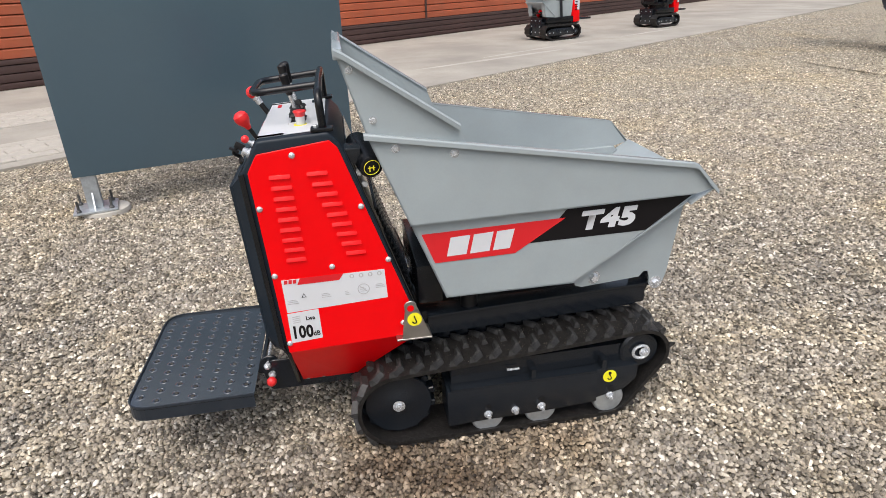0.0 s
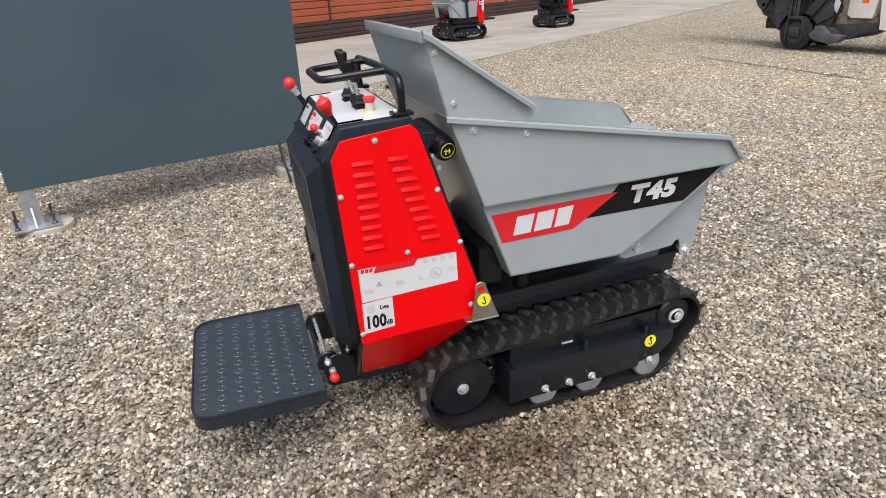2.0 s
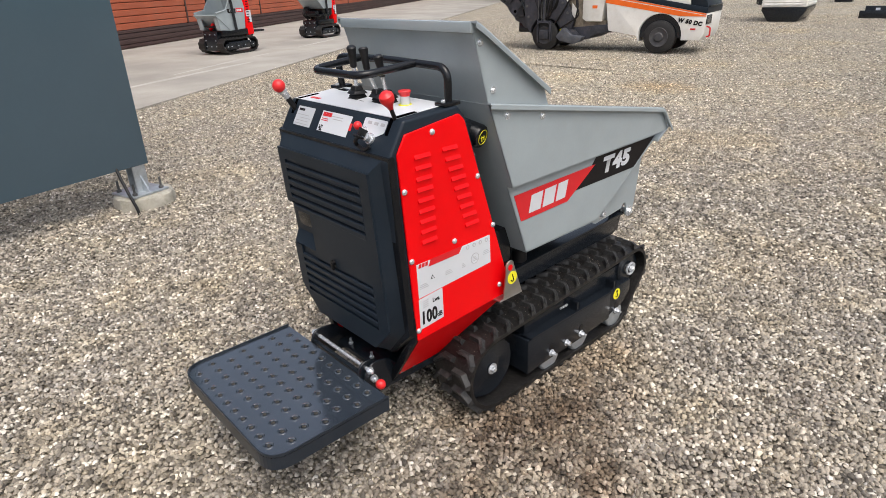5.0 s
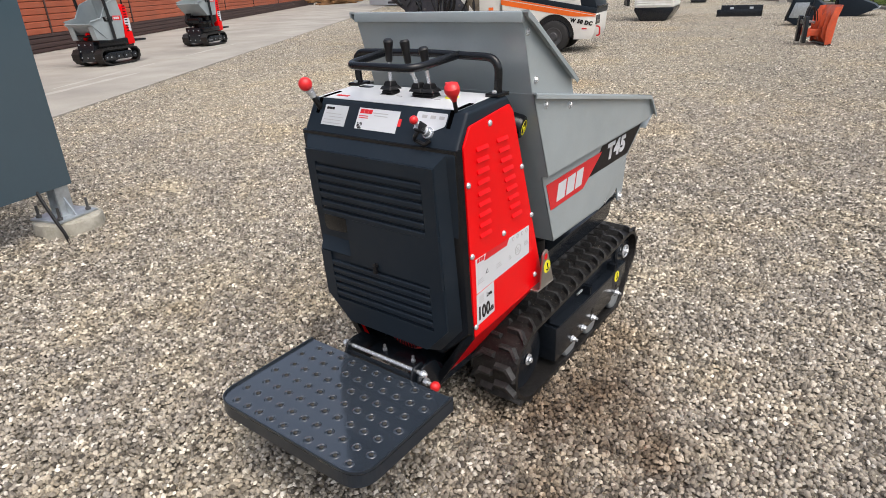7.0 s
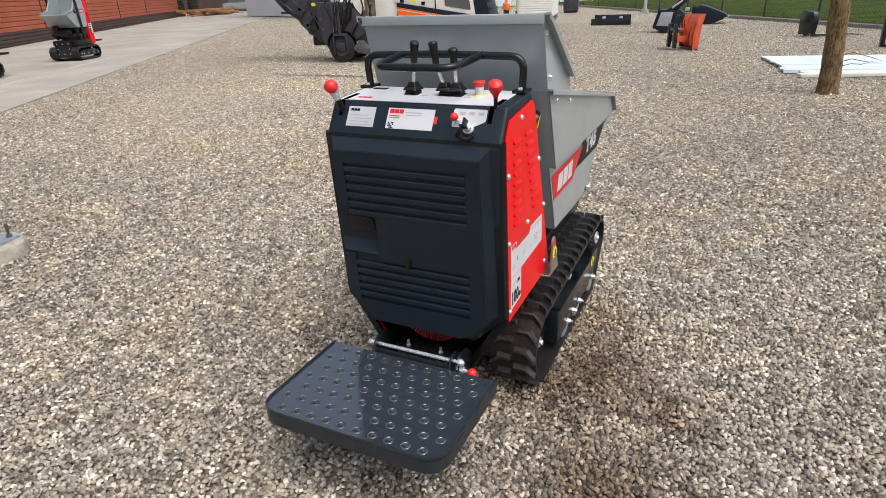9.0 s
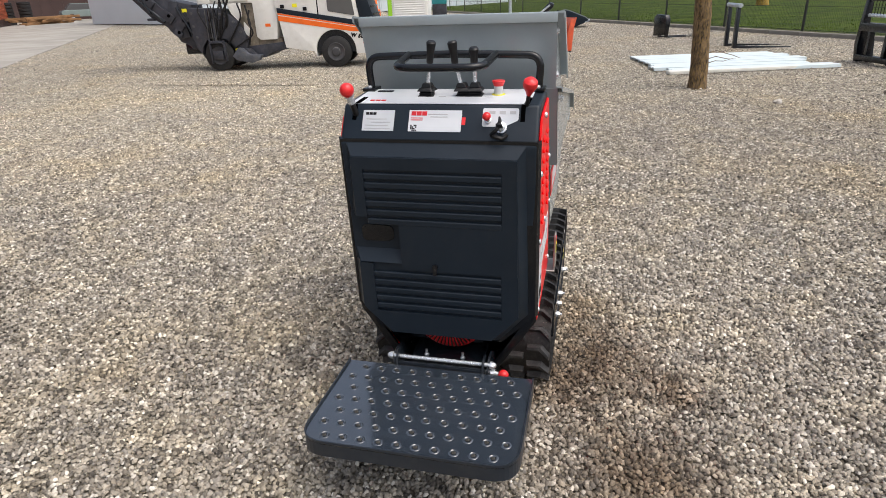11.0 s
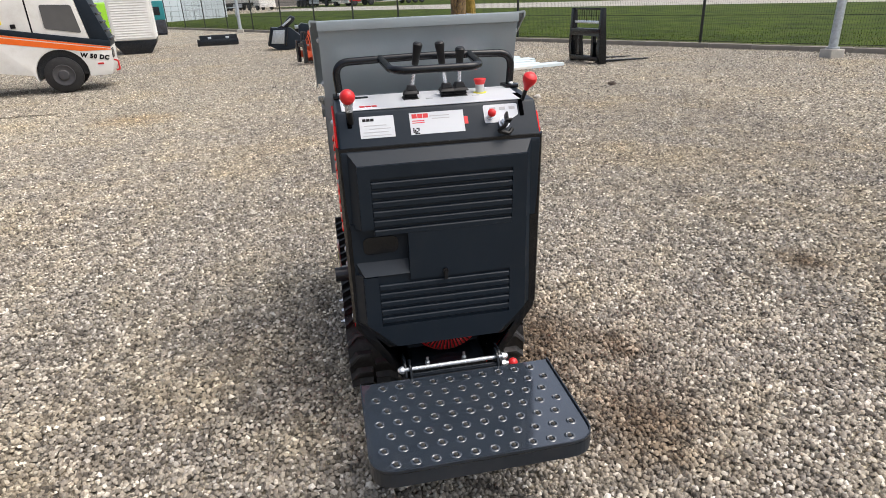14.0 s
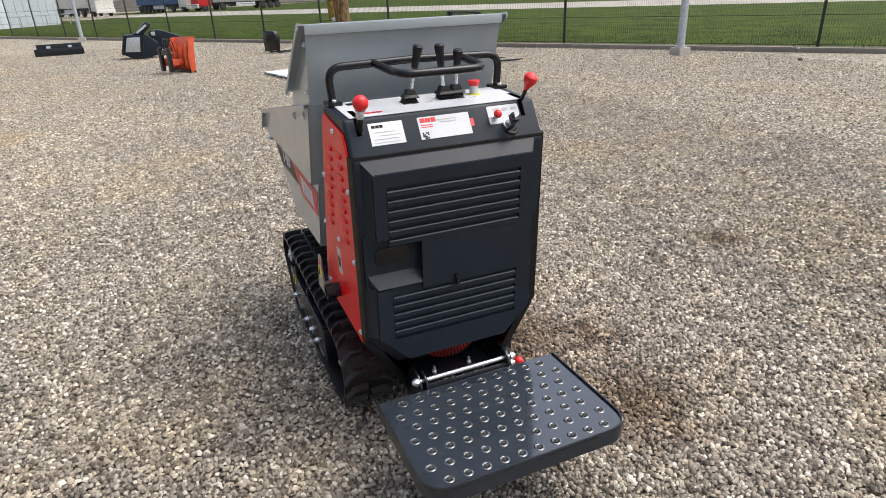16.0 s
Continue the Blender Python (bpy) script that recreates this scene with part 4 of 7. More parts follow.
# raised back wall with slanting cheeks
ext = prism([(0.042, 1.128), (-0.030, 1.372), (-0.026, 1.373), (0.046, 1.130)], "y", -0.322, 0.322)
cheek = [(0.046, 1.118), (-0.030, 1.372), (-0.018, 1.372), (0.306, 1.150), (0.332, 1.085)]
for s in (-1, 1):
    join(ext, prism(cheek, "y", s * 0.322, s * 0.318))
back = part("hopper_extension", ext, GREY, dumper, "bolted grey sheet-steel rear extension of the hopper")
part("top_flange", box((-0.034, -0.325, 1.345), (-0.006, 0.325, 1.376), 0.005), GREY, back)
for s in (-1, 1):
    bm = bmesh.new()
    prof = [(0.312, 0.0), (0.344, 0.004), (0.348, -0.002), (0.346, -0.016), (0.342, -0.016), (0.342, -0.003), (0.312, -0.005)]
    rings = [[bm.verts.new((x, s * y, z + h)) for y, h in prof] for x, z in ((-0.030, 1.376), (-0.004, 1.362), (0.310, 1.150))]
    for a, b in zip(rings, rings[1:]):
        for i in range(len(prof)):
            bm.faces.new((a[i], a[(i + 1) % len(prof)], b[(i + 1) % len(prof)], b[i]))
    bm.faces.new(rings[0]), bm.faces.new(rings[-1][::-1])
    part("cheek_flange", bm, GREY, back)
    for x, z in ((-0.011, 1.318), (0.043, 1.177)):
        part("bolt", hexhead((x + 0.018, s * 0.322, z), (0, s, 0), 0.0075, 0.007, 0.0115), CHROME, back)
    for x, z in ((0.119, 1.093), (0.293, 1.064)):
        part("bolt", hexhead((x, s * YU, z), (0, s, 0), 0.0085, 0.008, 0.0135), CHROME, hopper)
    # pivot gusset
    gusset = [(0.706, 0.574), (0.716, 0.544), (0.740, 0.534), (0.964, 0.538), (0.978, 0.556), (0.996, 0.558), (1.004, 0.528), (1.004, 0.506), (1.014, 0.490), (1.030, 0.484), (1.048, 0.493), (1.058, 0.513), (1.066, 0.540), (1.108, 0.842), (0.940, 0.729)]
    plate = prism(gusset, "y", s * 0.243, s * 0.249)
    for v in plate.verts:
        v.co.y += s * max(0.0, 0.95 - v.co.x) * 0.10
    part("pivot_gusset", plate, GREY, hopper)
    part("bolt", hexhead((0.783, s * 0.2662, 0.566), (0, s, 0), 0.0155, 0.018, 0.025), CHROME, hopper)
    part("pivot_pin", join(rod((1.030, s * 0.18, 0.508), (1.030, s * 0.250, 0.508), 0.012, 16), hexhead((1.030, s * 0.2495, 0.508), (0, s, 0), 0.013, 0.013, 0.024)), CHROME, dumper)
    part("pivot_ear", prism(round_poly([(0.945, 0.46), (1.012, 0.47), (1.026, 0.485), (1.046, 0.508), (1.030, 0.535), (0.990, 0.575), (0.955, 0.56)], 0.012), "y", s * 0.200, s * 0.212, 0.002, 1), FRAME, dumper)
    # printed bands
    y = s * (YL + 0.0005)
    decal("red_band", [(0.184, 0.805), (0.657, 0.815), (0.488, 0.708), (0.223, 0.702)], y + s * 0.0006, REDINK, hopper, "red printed band with white brand blocks")
    decal("black_band", [(0.660, 0.843), (1.098, 0.855), (0.940, 0.742), (0.520, 0.738), (0.622, 0.800)], y, INK, hopper, "black printed band reading T45")
    for k, q in enumerate(([(0.262, 0.722), (0.326, 0.724), (0.340, 0.789), (0.276, 0.786)], [(0.338, 0.724), (0.402, 0.727), (0.416, 0.792), (0.352, 0.789)], [(0.414, 0.727), (0.470, 0.729), (0.486, 0.795), (0.428, 0.792)])):
        decal("brand_block", q, y + s * 0.0018, WHITE, hopper)
    tm = Matrix.Translation((0.800, y + s * 0.0016, 0.796)) @ Matrix.Rotation(radians(-1.2 if s < 0 else 1.2), 4, "Y") @ (Matrix.Rotation(radians(180), 4, "Z") if s > 0 else Matrix()) @ upright
    part("letters", moved(lettering("T45", 0.084, 0.18, 0.0048, squeeze=1.32), tm), WHITE, hopper)

# ---- undercarriage ----
chassis = part("chassis", join(box((0.15, -0.190, 0.40), (1.01, -0.130, 0.466), 0.006), box((0.15, 0.130, 0.40), (1.01, 0.190, 0.466), 0.006),
                               box((0.10, -0.15, 0.20), (0.92, 0.15, 0.40), 0.01), box((0.15, -0.19, 0.395), (0.98, 0.19, 0.44), 0.006), box((0.94, -0.215, 0.41), (1.015, 0.215, 0.478), 0.01)), FRAME, dumper, "black welded steel chassis")
part("support_block", box((0.17, -0.23, 0.52), (0.255, 0.23, 0.66), 0.006), BLACK, dumper)
part("tipping_ram", rod((0.32, 0, 0.47), (0.80, 0, 0.56), 0.025, 18), CHROME, dumper)
for s in (-1, 1):
    part("rest_pad", turned((0.355, s * 0.185, 0.460), (0.355, s * 0.185, 0.571), [(0, 0.030), (0.06, 0.030), (0.064, 0.024), (0.111, 0.024)], 18), GRIP, dumper)
    part("side_rail", prism([(0.20, 0.386), (0.965, 0.408), (0.998, 0.424), (1.020, 0.487), (0.20, 0.454)], "y", s * 0.212, s * 0.219, 0.002), FRAME, chassis)
    part("rail_flange", prism([(0.20, 0.4545), (1.026, 0.4875), (1.026, 0.4995), (0.20, 0.4665)], "y", s * 0.160, s * 0.230, 0.003), FRAME, chassis)


def loop_path(circles, count):
    """Points and outward directions at even steps round a belt over circles (x, z, r), as the hull of their rims."""
    pts = []
    for cx, cz, r in circles:
        for i in range(720):
            k = 2 * math.pi * i / 720
            pts.append((cx + r * math.cos(k), cz + r * math.sin(k)))
    pts = sorted(set(pts))

    def half(seq):
        h = []
        for p in seq:
            while len(h) > 1 and (h[-1][0] - h[-2][0]) * (p[1] - h[-2][1]) - (h[-1][1] - h[-2][1]) * (p[0] - h[-2][0]) <= 0:
                h.pop()
            h.append(p)
        return h[:-1]
    hull = half(pts) + half(pts[::-1])
    hull.append(hull[0])
    seg = [math.dist(a, b) for a, b in zip(hull, hull[1:])]
    total, out = sum(seg), []
    for i in range(count):
        d, j = total * i / count, 0
        while d > seg[j]:
            d -= seg[j]
            j += 1
        a, b = Vector(hull[j]), Vector(hull[j + 1])
        out.append(a.lerp(b, d / seg[j]))
    dirs = []
    for i in range(count):
        t = (out[(i + 1) % count] - out[i - 1]).normalized()
        dirs.append(Vector((t.y, -t.x)))
    return out, dirs


BELT = ((0.070, 0.163, 0.147), (0.965, 0.268, 0.100), (0.850, 0.105, 0.089), (0.38, 0.105, 0.089))
W0, W1 = 0.160, 0.342
LUGS = 38
belt_p, belt_d = loop_path(BELT, LUGS * 4)
lug_bm = bmesh.new()
foot = [(-0.041, 0.0), (-0.015, 0.0), (0.017, 0.029), (0.016, 0.087), (-0.009, 0.087), (-0.009, 0.041)]
crest = [(-0.036, 0.003), (-0.024, 0.003), (0.008, 0.034), (0.007, 0.083), (-0.003, 0.083), (-0.003, 0.038)]
lo = [lug_bm.verts.new((x, y, -0.002)) for x, y in foot]
hi = [lug_bm.verts.new((x, y, 0.019)) for x, y in crest]
lug_bm.faces.new(lo[::-1]), lug_bm.faces.new(hi)
for i in range(len(lo)):
    j = (i + 1) % len(lo)
    lug_bm.faces.new((lo[i], lo[j], hi[j], hi[i]))
lug_me = finish(lug_bm, LUGMAT)
tooth_me = finish(box((-0.012, -0.018, 0.0), (0.012, 0.030, 0.030), 0.003, 1), FRAME)


def track(s):
    bm = bmesh.new()
    rings = []
    for p, d in zip(belt_p, belt_d):
        i = p - d * 0.014
        rings.append([bm.verts.new((p.x, s * W0, p.y)), bm.verts.new((p.x, s * W1, p.y)), bm.verts.new((i.x, s * W1, i.y)), bm.verts.new((i.x, s * W0, i.y))])
    for a, b in zip(rings, rings[1:] + rings[:1]):
        for q in range(4):
            bm.faces.new((a[q], a[(q + 1) % 4], b[(q + 1) % 4], b[q]))
    t = part("rubber_track", bm, RUBBER, dumper, "dusty black rubber crawler track with chevron lugs")
    for k in range(LUGS):
        for row in (0, 1):
            i = (k * 4 + row * 2) % (LUGS * 4)
            p, d = belt_p[i], belt_d[i]
            tx = Vector((-d.y, 0, d.x)) * -1
            m = Matrix(((tx.x, 0, d.x, p.x), (0, 1, 0, 0), (tx.z, 0, d.y, p.y), (0, 0, 0, 1)))
            y0 = W1 if row else W0
            m.translation.y = s * y0
            flip = Matrix.Diagonal((1, (s if not row else -s), 1, 1))
            shared("lug", lug_me, t, m @ flip)
    # grit lying on the upper run
    rg = random.Random(11 + s)
    gv, gf = [], []
    for i in range(1500):
        j = rg.randrange(LUGS * 4)
        p, d = belt_p[j], belt_d[j]
        if d.y < 0.55:
            continue
        c = Vector((p.x + rg.uniform(-0.01, 0.01), s * rg.uniform(W0 + 0.01, W1 - 0.01), p.y + 0.0005))
        e = rg.uniform(0.0005, 0.0017)
        k = rg.uniform(0, 6.28)
        n0 = len(gv)
        gv += [(c.x + e * math.cos(k + q), c.y + e * math.sin(k + q), c.z) for q in (0, 2.1, 4.2)] + [(c.x, c.y, c.z + e * 1.1)]
        gf += [(n0, n0 + 1, n0 + 3), (n0 + 1, n0 + 2, n0 + 3), (n0 + 2, n0, n0 + 3)]
    grit = new("grit", fast_mesh("grit", np.array(gv), np.array(gf), STONES, False))
    grit.parent = t
    tagged(grit, kind="stuff")
    # running gear
    fr = part("track_frame", join(prism([(0.240, 0.062), (0.345, 0.068), (0.60, 0.072), (0.800, 0.082), (0.800, 0.214), (0.240, 0.214)], "y", s * 0.20, s * 0.338, 0.008), prism([(0.26, 0.214), (0.955, 0.226), (0.955, 0.300), (0.26, 0.292)], "y", s * 0.20, s * 0.300, 0.006),
                                  prism([(0.79, 0.098), (0.90, 0.122), (0.950, 0.165), (0.950, 0.226), (0.79, 0.226)], "y", s * 0.20, s * 0.338, 0.006)), FRAME, dumper, "black steel track frame")
    part("frame_lip", box((0.255, s * 0.300, 0.2145), (0.79, s * 0.339, 0.222), 0.002), FRAME, fr)
    for x in (0.545, 0.81):
        part("rib", box((x, s * 0.30, 0.216), (x + 0.018, s * 0.336, 0.262), 0.003), FRAME, fr)
    part("grease_pin", rod((0.46, s * 0.318, 0.262), (0.505, s * 0.318, 0.262), 0.0045, 8), CHROME, fr)
    sp = part("drive_sprocket", turned((0.070, s * 0.24, 0.163), (0.070, s * 0.30, 0.163), [(0, 0.10), (0.002, 0.119), (0.052, 0.119), (0.056, 0.116), (0.059, 0.05), (0.064, 0.042), (0.065, 0.0)], 40), FRAME, dumper, "black drive sprocket disc")
    for k in range(14):
        q = 2 * math.pi * k / 14
        shared("tooth", tooth_me, sp, Matrix.Translation((0.070, s * 0.262, 0.163)) @ Matrix.Rotation(q, 4, "Y") @ Matrix.Translation((0, 0, 0.106)))
    part("hub_bolt", hexhead((0.070, s * 0.310, 0.163), (0, s, 0), 0.013, 0.014, 0.022), CHROME, sp)
    for x, z in ((0.386, 0.097), (0.585, 0.100), (0.848, 0.104)):
        r = part("road_roller", turned((x, s * 0.27, z - 0.022), (x, s * 0.334, z - 0.022), [(0, 0.060), (0.055, 0.060), (0.062, 0.054), (0.064, 0.0)], 28), GALV, dumper, "steel road roller")
        part("roller_slot", prism(round_poly([(x - 0.014, z - 0.015), (x + 0.014, z - 0.015), (x + 0.012, z + 0.042), (x - 0.012, z + 0.042)], 0.01), "y", s * 0.334, s * 0.3392), BLACK, r)
        part("bolt", join(hexhead((x, s * 0.338, z), (0, s, 0), 0.0115, 0.016, 0.016), rod((x, s * 0.338, z), (x, s * 0.364, z), 0.006, 10)), CHROME, r)
    part("bolt", hexhead((0.487, s * 0.338, 0.098), (0, s, 0), 0.011, 0.018, 0.015), CHROME, fr)
    idl = part("front_idler", turned((0.965, s * 0.245, 0.268), (0.965, s * 0.315, 0.268), [(0, 0.075), (0.06, 0.075), (0.068, 0.066), (0.07, 0.0)], 30), FRAME, dumper)
    part("tension_eye", tube([(0.962 + 0.03 * math.cos(k), s * 0.325, 0.268 + 0.026 * math.sin(k)) for k in [2 * math.pi * i / 18 for i in range(18)]], 0.006, 8, True), CHROME, idl)
    part("bolt", hexhead((0.975, s * 0.322, 0.264), (0, s, 0), 0.012, 0.014, 0.018), CHROME, idl)
    part("hook_sticker", turned((0.842, s * 0.3385, 0.190), (0.842, s * 0.345, 0.190), [(0, 0.026), (0.0008, 0.026)], 24), YELLOW, fr, "round yellow lifting-point sticker")
    part("print_bar", join(tube(rounded([(0.834, s * 0.340, 0.182), (0.842, s * 0.340, 0.174), (0.850, s * 0.340, 0.180), (0.844, s * 0.340, 0.192), (0.840, s * 0.340, 0.198)], 0.006), 0.002, 6), moved(turned((0, 0, 0), (0, s, 0), [(0, 0.006), (0.0012, 0.006)], 14), Matrix.Translation((0.842, s * 0.3392, 0.203)))), INK, fr)
    # lifting lug of bare steel
    lug_poly = [(0.098, 0.452), (0.196, 0.452), (0.150, 0.575)] + [(0.131 + 0.021 * math.cos(k), 0.572 + 0.020 * math.sin(k)) for k in (0.4, 0.9, 1.4, 1.9, 2.4, 2.9)] + [(0.112, 0.555)]
    lug = prism(lug_poly, "y", s * 0.331, s * 0.338, 0.0015, 1)
    join(lug, prism([(0.075, s * 0.235), (0.196, s * 0.255), (0.198, s * 0.338), (0.080, s * 0.338)], "z", 0.446, 0.453, 0.0015, 1))
    lug = part("lifting_lug", lug, STAINLESS, dumper, "bare steel lifting lug with a yellow sticker")
    part("lug_hole", turned((0.131, s * 0.3375, 0.566), (0.131, s * 0.345, 0.566), [(0, 0.0115), (0.0012, 0.0115)], 18), RED, lug)
    part("hook_sticker", turned((0.142, s * 0.338, 0.524), (0.142, s * 0.345, 0.524), [(0, 0.024), (0.0008, 0.024)], 24), YELLOW, lug)
    part("print_bar", tube(rounded([(0.134, s * 0.3395, 0.516), (0.142, s * 0.3395, 0.509), (0.149, s * 0.3395, 0.514), (0.144, s * 0.3395, 0.525), (0.141, s * 0.3395, 0.538)], 0.006), 0.002, 6), INK, lug)


track(-1)
track(1)

# ---- rear step of the dumper ----
PX0, PX1, PW, PZ = -0.820, -0.408, 0.314, 0.293
outline = round_poly([(PX1, PW), (PX0, PW), (PX0, -PW), (PX1, -PW)], 0.080, 9, which=(1, 2))
step_bm = prism(outline, "z", PZ - 0.004, PZ)
skirt_bm = bmesh.new()
for i in range(len(outline)):
    a, b = Vector((*outline[i], 0)), Vector((*outline[(i + 1) % len(outline)], 0))
    if abs(a.x - PX1) < 1e-4 and abs(b.x - PX1) < 1e-4:
        continue
    nrm = Vector((-(b - a).y, (b - a).x, 0)).normalized() * 0.004
    c = sum((Vector((*o, 0)) for o in outline), Vector()) / len(outline)
    if nrm.dot((a + b) / 2 - c) < 0:
        nrm = -nrm
    q = bmesh.new()
    top = PZ + 0.007
    vs = [q.verts.new((v.x, v.y, z)) for z in (PZ - 0.045, top) for v in (a, b, b - nrm, a - nrm)]
    for fidx in ((0, 1, 2, 3), (4, 5, 6, 7), (0, 1, 5, 4), (1, 2, 6, 5), (2, 3, 7, 6), (3, 0, 4, 7)):
        q.faces.new([vs[k] for k in fidx])
    join(skirt_bm, q)
step = part("step_platform", step_bm, PLATE, dumper, "anthracite steel folding step with raised grip holes")
part("step_skirt", skirt_bm, SKIRT, step)
grip_bm = turned((0, 0, -0.001), (0, 0, 1), [(0.0010, 0.0155), (0.0018, 0.0145), (0.0030, 0.0125), (0.0034, 0.0112), (0.0024, 0.0098), (0.0010, 0.0060)], 20)
for v in grip_bm.verts:
    if 0.0085 < math.hypot(v.co.x, v.co.y) < 0.0135 and math.sin(8 * math.atan2(v.co.y, v.co.x)) > 0:
        v.co.z -= 0.0014
grip_me = finish(grip_bm, PLATE)
# solid discs coloured as gravel in shade; no hole is cut
hole_me = finish(turned((0, 0, 0), (0, 0, 1), [(0, 0.0060), (0.0012, 0.0060)], 12), HOLESHADE)
for r in range(7):
    x = -0.440 - 0.0573 * r
    n_holes = 10 if r % 2 == 0 else 11
    for k in range(n_holes):
        y = (k - (n_holes - 1) / 2) * -0.0541
        shared("grip_hole", grip_me, step, Matrix.Translation((x, y, PZ)))
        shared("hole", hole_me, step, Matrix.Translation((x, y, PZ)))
part("hinge_rod", rod((-0.374, -0.165, 0.307), (-0.374, 0.165, 0.307), 0.0068, 14), CHROME, dumper, "bright steel hinge rod")
for y in (-0.168, 0.168):
    s = 1 if y > 0 else -1
    part("hinge_ear", prism(round_poly([(-0.420, 0.266), (-0.325, 0.262), (-0.345, 0.335), (-0.395, 0.332)], 0.02), "y", y - s * 0.026, y - s * 0.018, 0.002, 1), FRAME, dumper)
    part("hinge_nut", join(hexhead((-0.374, y - s * 0.002, 0.307), (0, s, 0), 0.013, 0.013), ball((-0.374, y + s * 0.010, 0.307), 0.010)), CHROME, dumper)
    part("base_arm", prism(round_poly([(-0.375, 0.200), (-0.02, 0.200), (0.02, 0.235), (-0.22, 0.245), (-0.30, 0.320), (-0.36, 0.325), (-0.395, 0.29)], 0.015), "y", s * 0.164, s * 0.156, 0.002, 1), FRAME, dumper)
part("step_stop", join(rod((-0.362, -0.15, 0.274), (-0.362, -0.192, 0.268), 0.007, 12), rod((-0.362, -0.166, 0.272), (-0.362, -0.180, 0.270), 0.013, 6)), CHROME, dumper)
part("step_knob", ball((-0.362, -0.209, 0.266), 0.0175), KNOB, dumper, "red ball knob of the step lock")
part("engine_recoil", turned((-0.225, -0.004, 0.404), (-0.275, -0.004, 0.400), [(0, 0.122), (0.028, 0.122), (0.042, 0.107), (0.05, 0.03), (0.05, 0)], 36), ENGINE, dumper, "red ribbed engine recoil cover")
for k in range(24):
    q = math.radians(92 + 7.5 * k)
    part("recoil_slot", moved(box((-0.276, -0.0022, 0.062), (-0.262, 0.0022, 0.108)), Matrix.Translation((0.010, -0.004, 0.402)) @ Matrix.Rotation(q, 4, "X")), BLACK, dumper)
part("engine_block", box((-0.24, -0.12, 0.30), (-0.05, 0.14, 0.46), 0.01), FRAME, dumper)
part("hinge_plate", box((-0.402, -0.145, 0.262), (-0.388, 0.145, 0.300), 0.003), FRAME, dumper)
part("engine_bed", box((-0.31, -0.13, 0.245), (0.02, 0.13, 0.262), 0.003), FRAME, dumper)
for y in (-0.055, 0.075):
    part("bolt", join(hexhead((-0.285, y, 0.262), (0, 0, 1), 0.009, 0.008), rod((-0.285, y, 0.262), (-0.285, y, 0.285), 0.005, 8)), CHROME, dumper)

# ---- things round the yard ----
MILLWHITE = mat("off_white_machine_paint", (0.78, 0.77, 0.73), 0.45, var=0.06, scale=1.5, bump=0.01, dirt=(0.42, 0.38, 0.30), dirt_amount=0.35)
PLOUGHRED = mat("red_orange_plough_paint", (0.60, 0.085, 0.028), 0.5, var=0.22, scale=4, fine=40, bump=0.01, dirt=(0.30, 0.16, 0.10), dirt_amount=0.4)
ORANGE = mat("orange_machine_paint", (0.86, 0.145, 0.010), 0.40, var=0.08, scale=2, bump=0.01, dirt=(0.45, 0.16, 0.05), dirt_amount=0.25)
MILLDARK = mat("dirty_dark_steel", (0.032, 0.035, 0.046), 0.5, var=0.4, scale=5, fine=30, bump=0.06, dirt=(0.13, 0.11, 0.10), dirt_amount=0.4)
TYRE = mat("tyre_rubber", (0.014, 0.0138, 0.014), 0.7, var=0.25, scale=6, bump=0.05, dirt=(0.09, 0.08, 0.07), dirt_amount=0.25)
GLASS = mat("tinted_glass", (0.10, 0.10, 0.10), 0.08, var=0.05, bump=0)
BARK = mat("tree_bark", (0.055, 0.038, 0.026), 0.9, var=0.8, scale=34, fine=70, bump=0.5, col2=(0.25, 0.165, 0.085), stretch=(1, 1, 0.32), dirt=(0.36, 0.22, 0.025), dirt_amount=0.8)
LICHEN = mat("lichen_bark", (0.36, 0.22, 0.03), 0.9, var=0.4, scale=6, fine=40, bump=0.16, col2=(0.42, 0.28, 0.05))
PLANKM = mat("pale_coated_sheet", (0.62, 0.70, 0.72), 0.4, var=0.06, scale=2, bump=0.01, dirt=(0.5, 0.47, 0.38), dirt_amount=0.3)
TEAL = mat("teal_machine_paint", (0.02, 0.22, 0.24), 0.45, var=0.1, scale=2, bump=0.01)
BLUE = mat("blue_tarpaulin", (0.05, 0.13, 0.30), 0.5, var=0.12, scale=0.6, bump=0.01)
PALEWALL = mat("pale_hall_cladding", (0.52, 0.58, 0.62), 0.5, var=0.06, scale=0.3, bump=0.01)
CARPAINT = mat("grey_green_car_paint", (0.20, 0.25, 0.24), 0.25, var=0.05, scale=2, bump=0, coat=0.5)
LEAF = mat("spring_leaf", (0.09, 0.14, 0.03), 0.6, var=0.3, scale=3, bump=0, col2=(0.14, 0.18, 0.05))


def wheel(parent, x, y, z, r, w, s=-1, rim=None):
    """A tyre with its rim, axle along y; s: the side on which the rim's face shows."""
    t = part("tyre", turned((x, y - w / 2, z), (x, y + w / 2, z), [(0, r * 0.62), (0.01, r * 0.9), (w * 0.12, r), (w * 0.88, r), (w - 0.01, r * 0.9), (w, r * 0.62)], 32), TYRE, parent)
    f = y + s * w / 2
    part("rim", turned((x, f - s * 0.004, z), (x, f - s * 0.004 + s, z), [(0, r * 0.60), (0.018, r * 0.57), (0.014, r * 0.52), (0.006, r * 0.48), (0.006, r * 0.30), (0.03, r * 0.24), (0.036, r * 0.10), (0.036, 0)], 24), rim or MILLDARK, t)
    return t


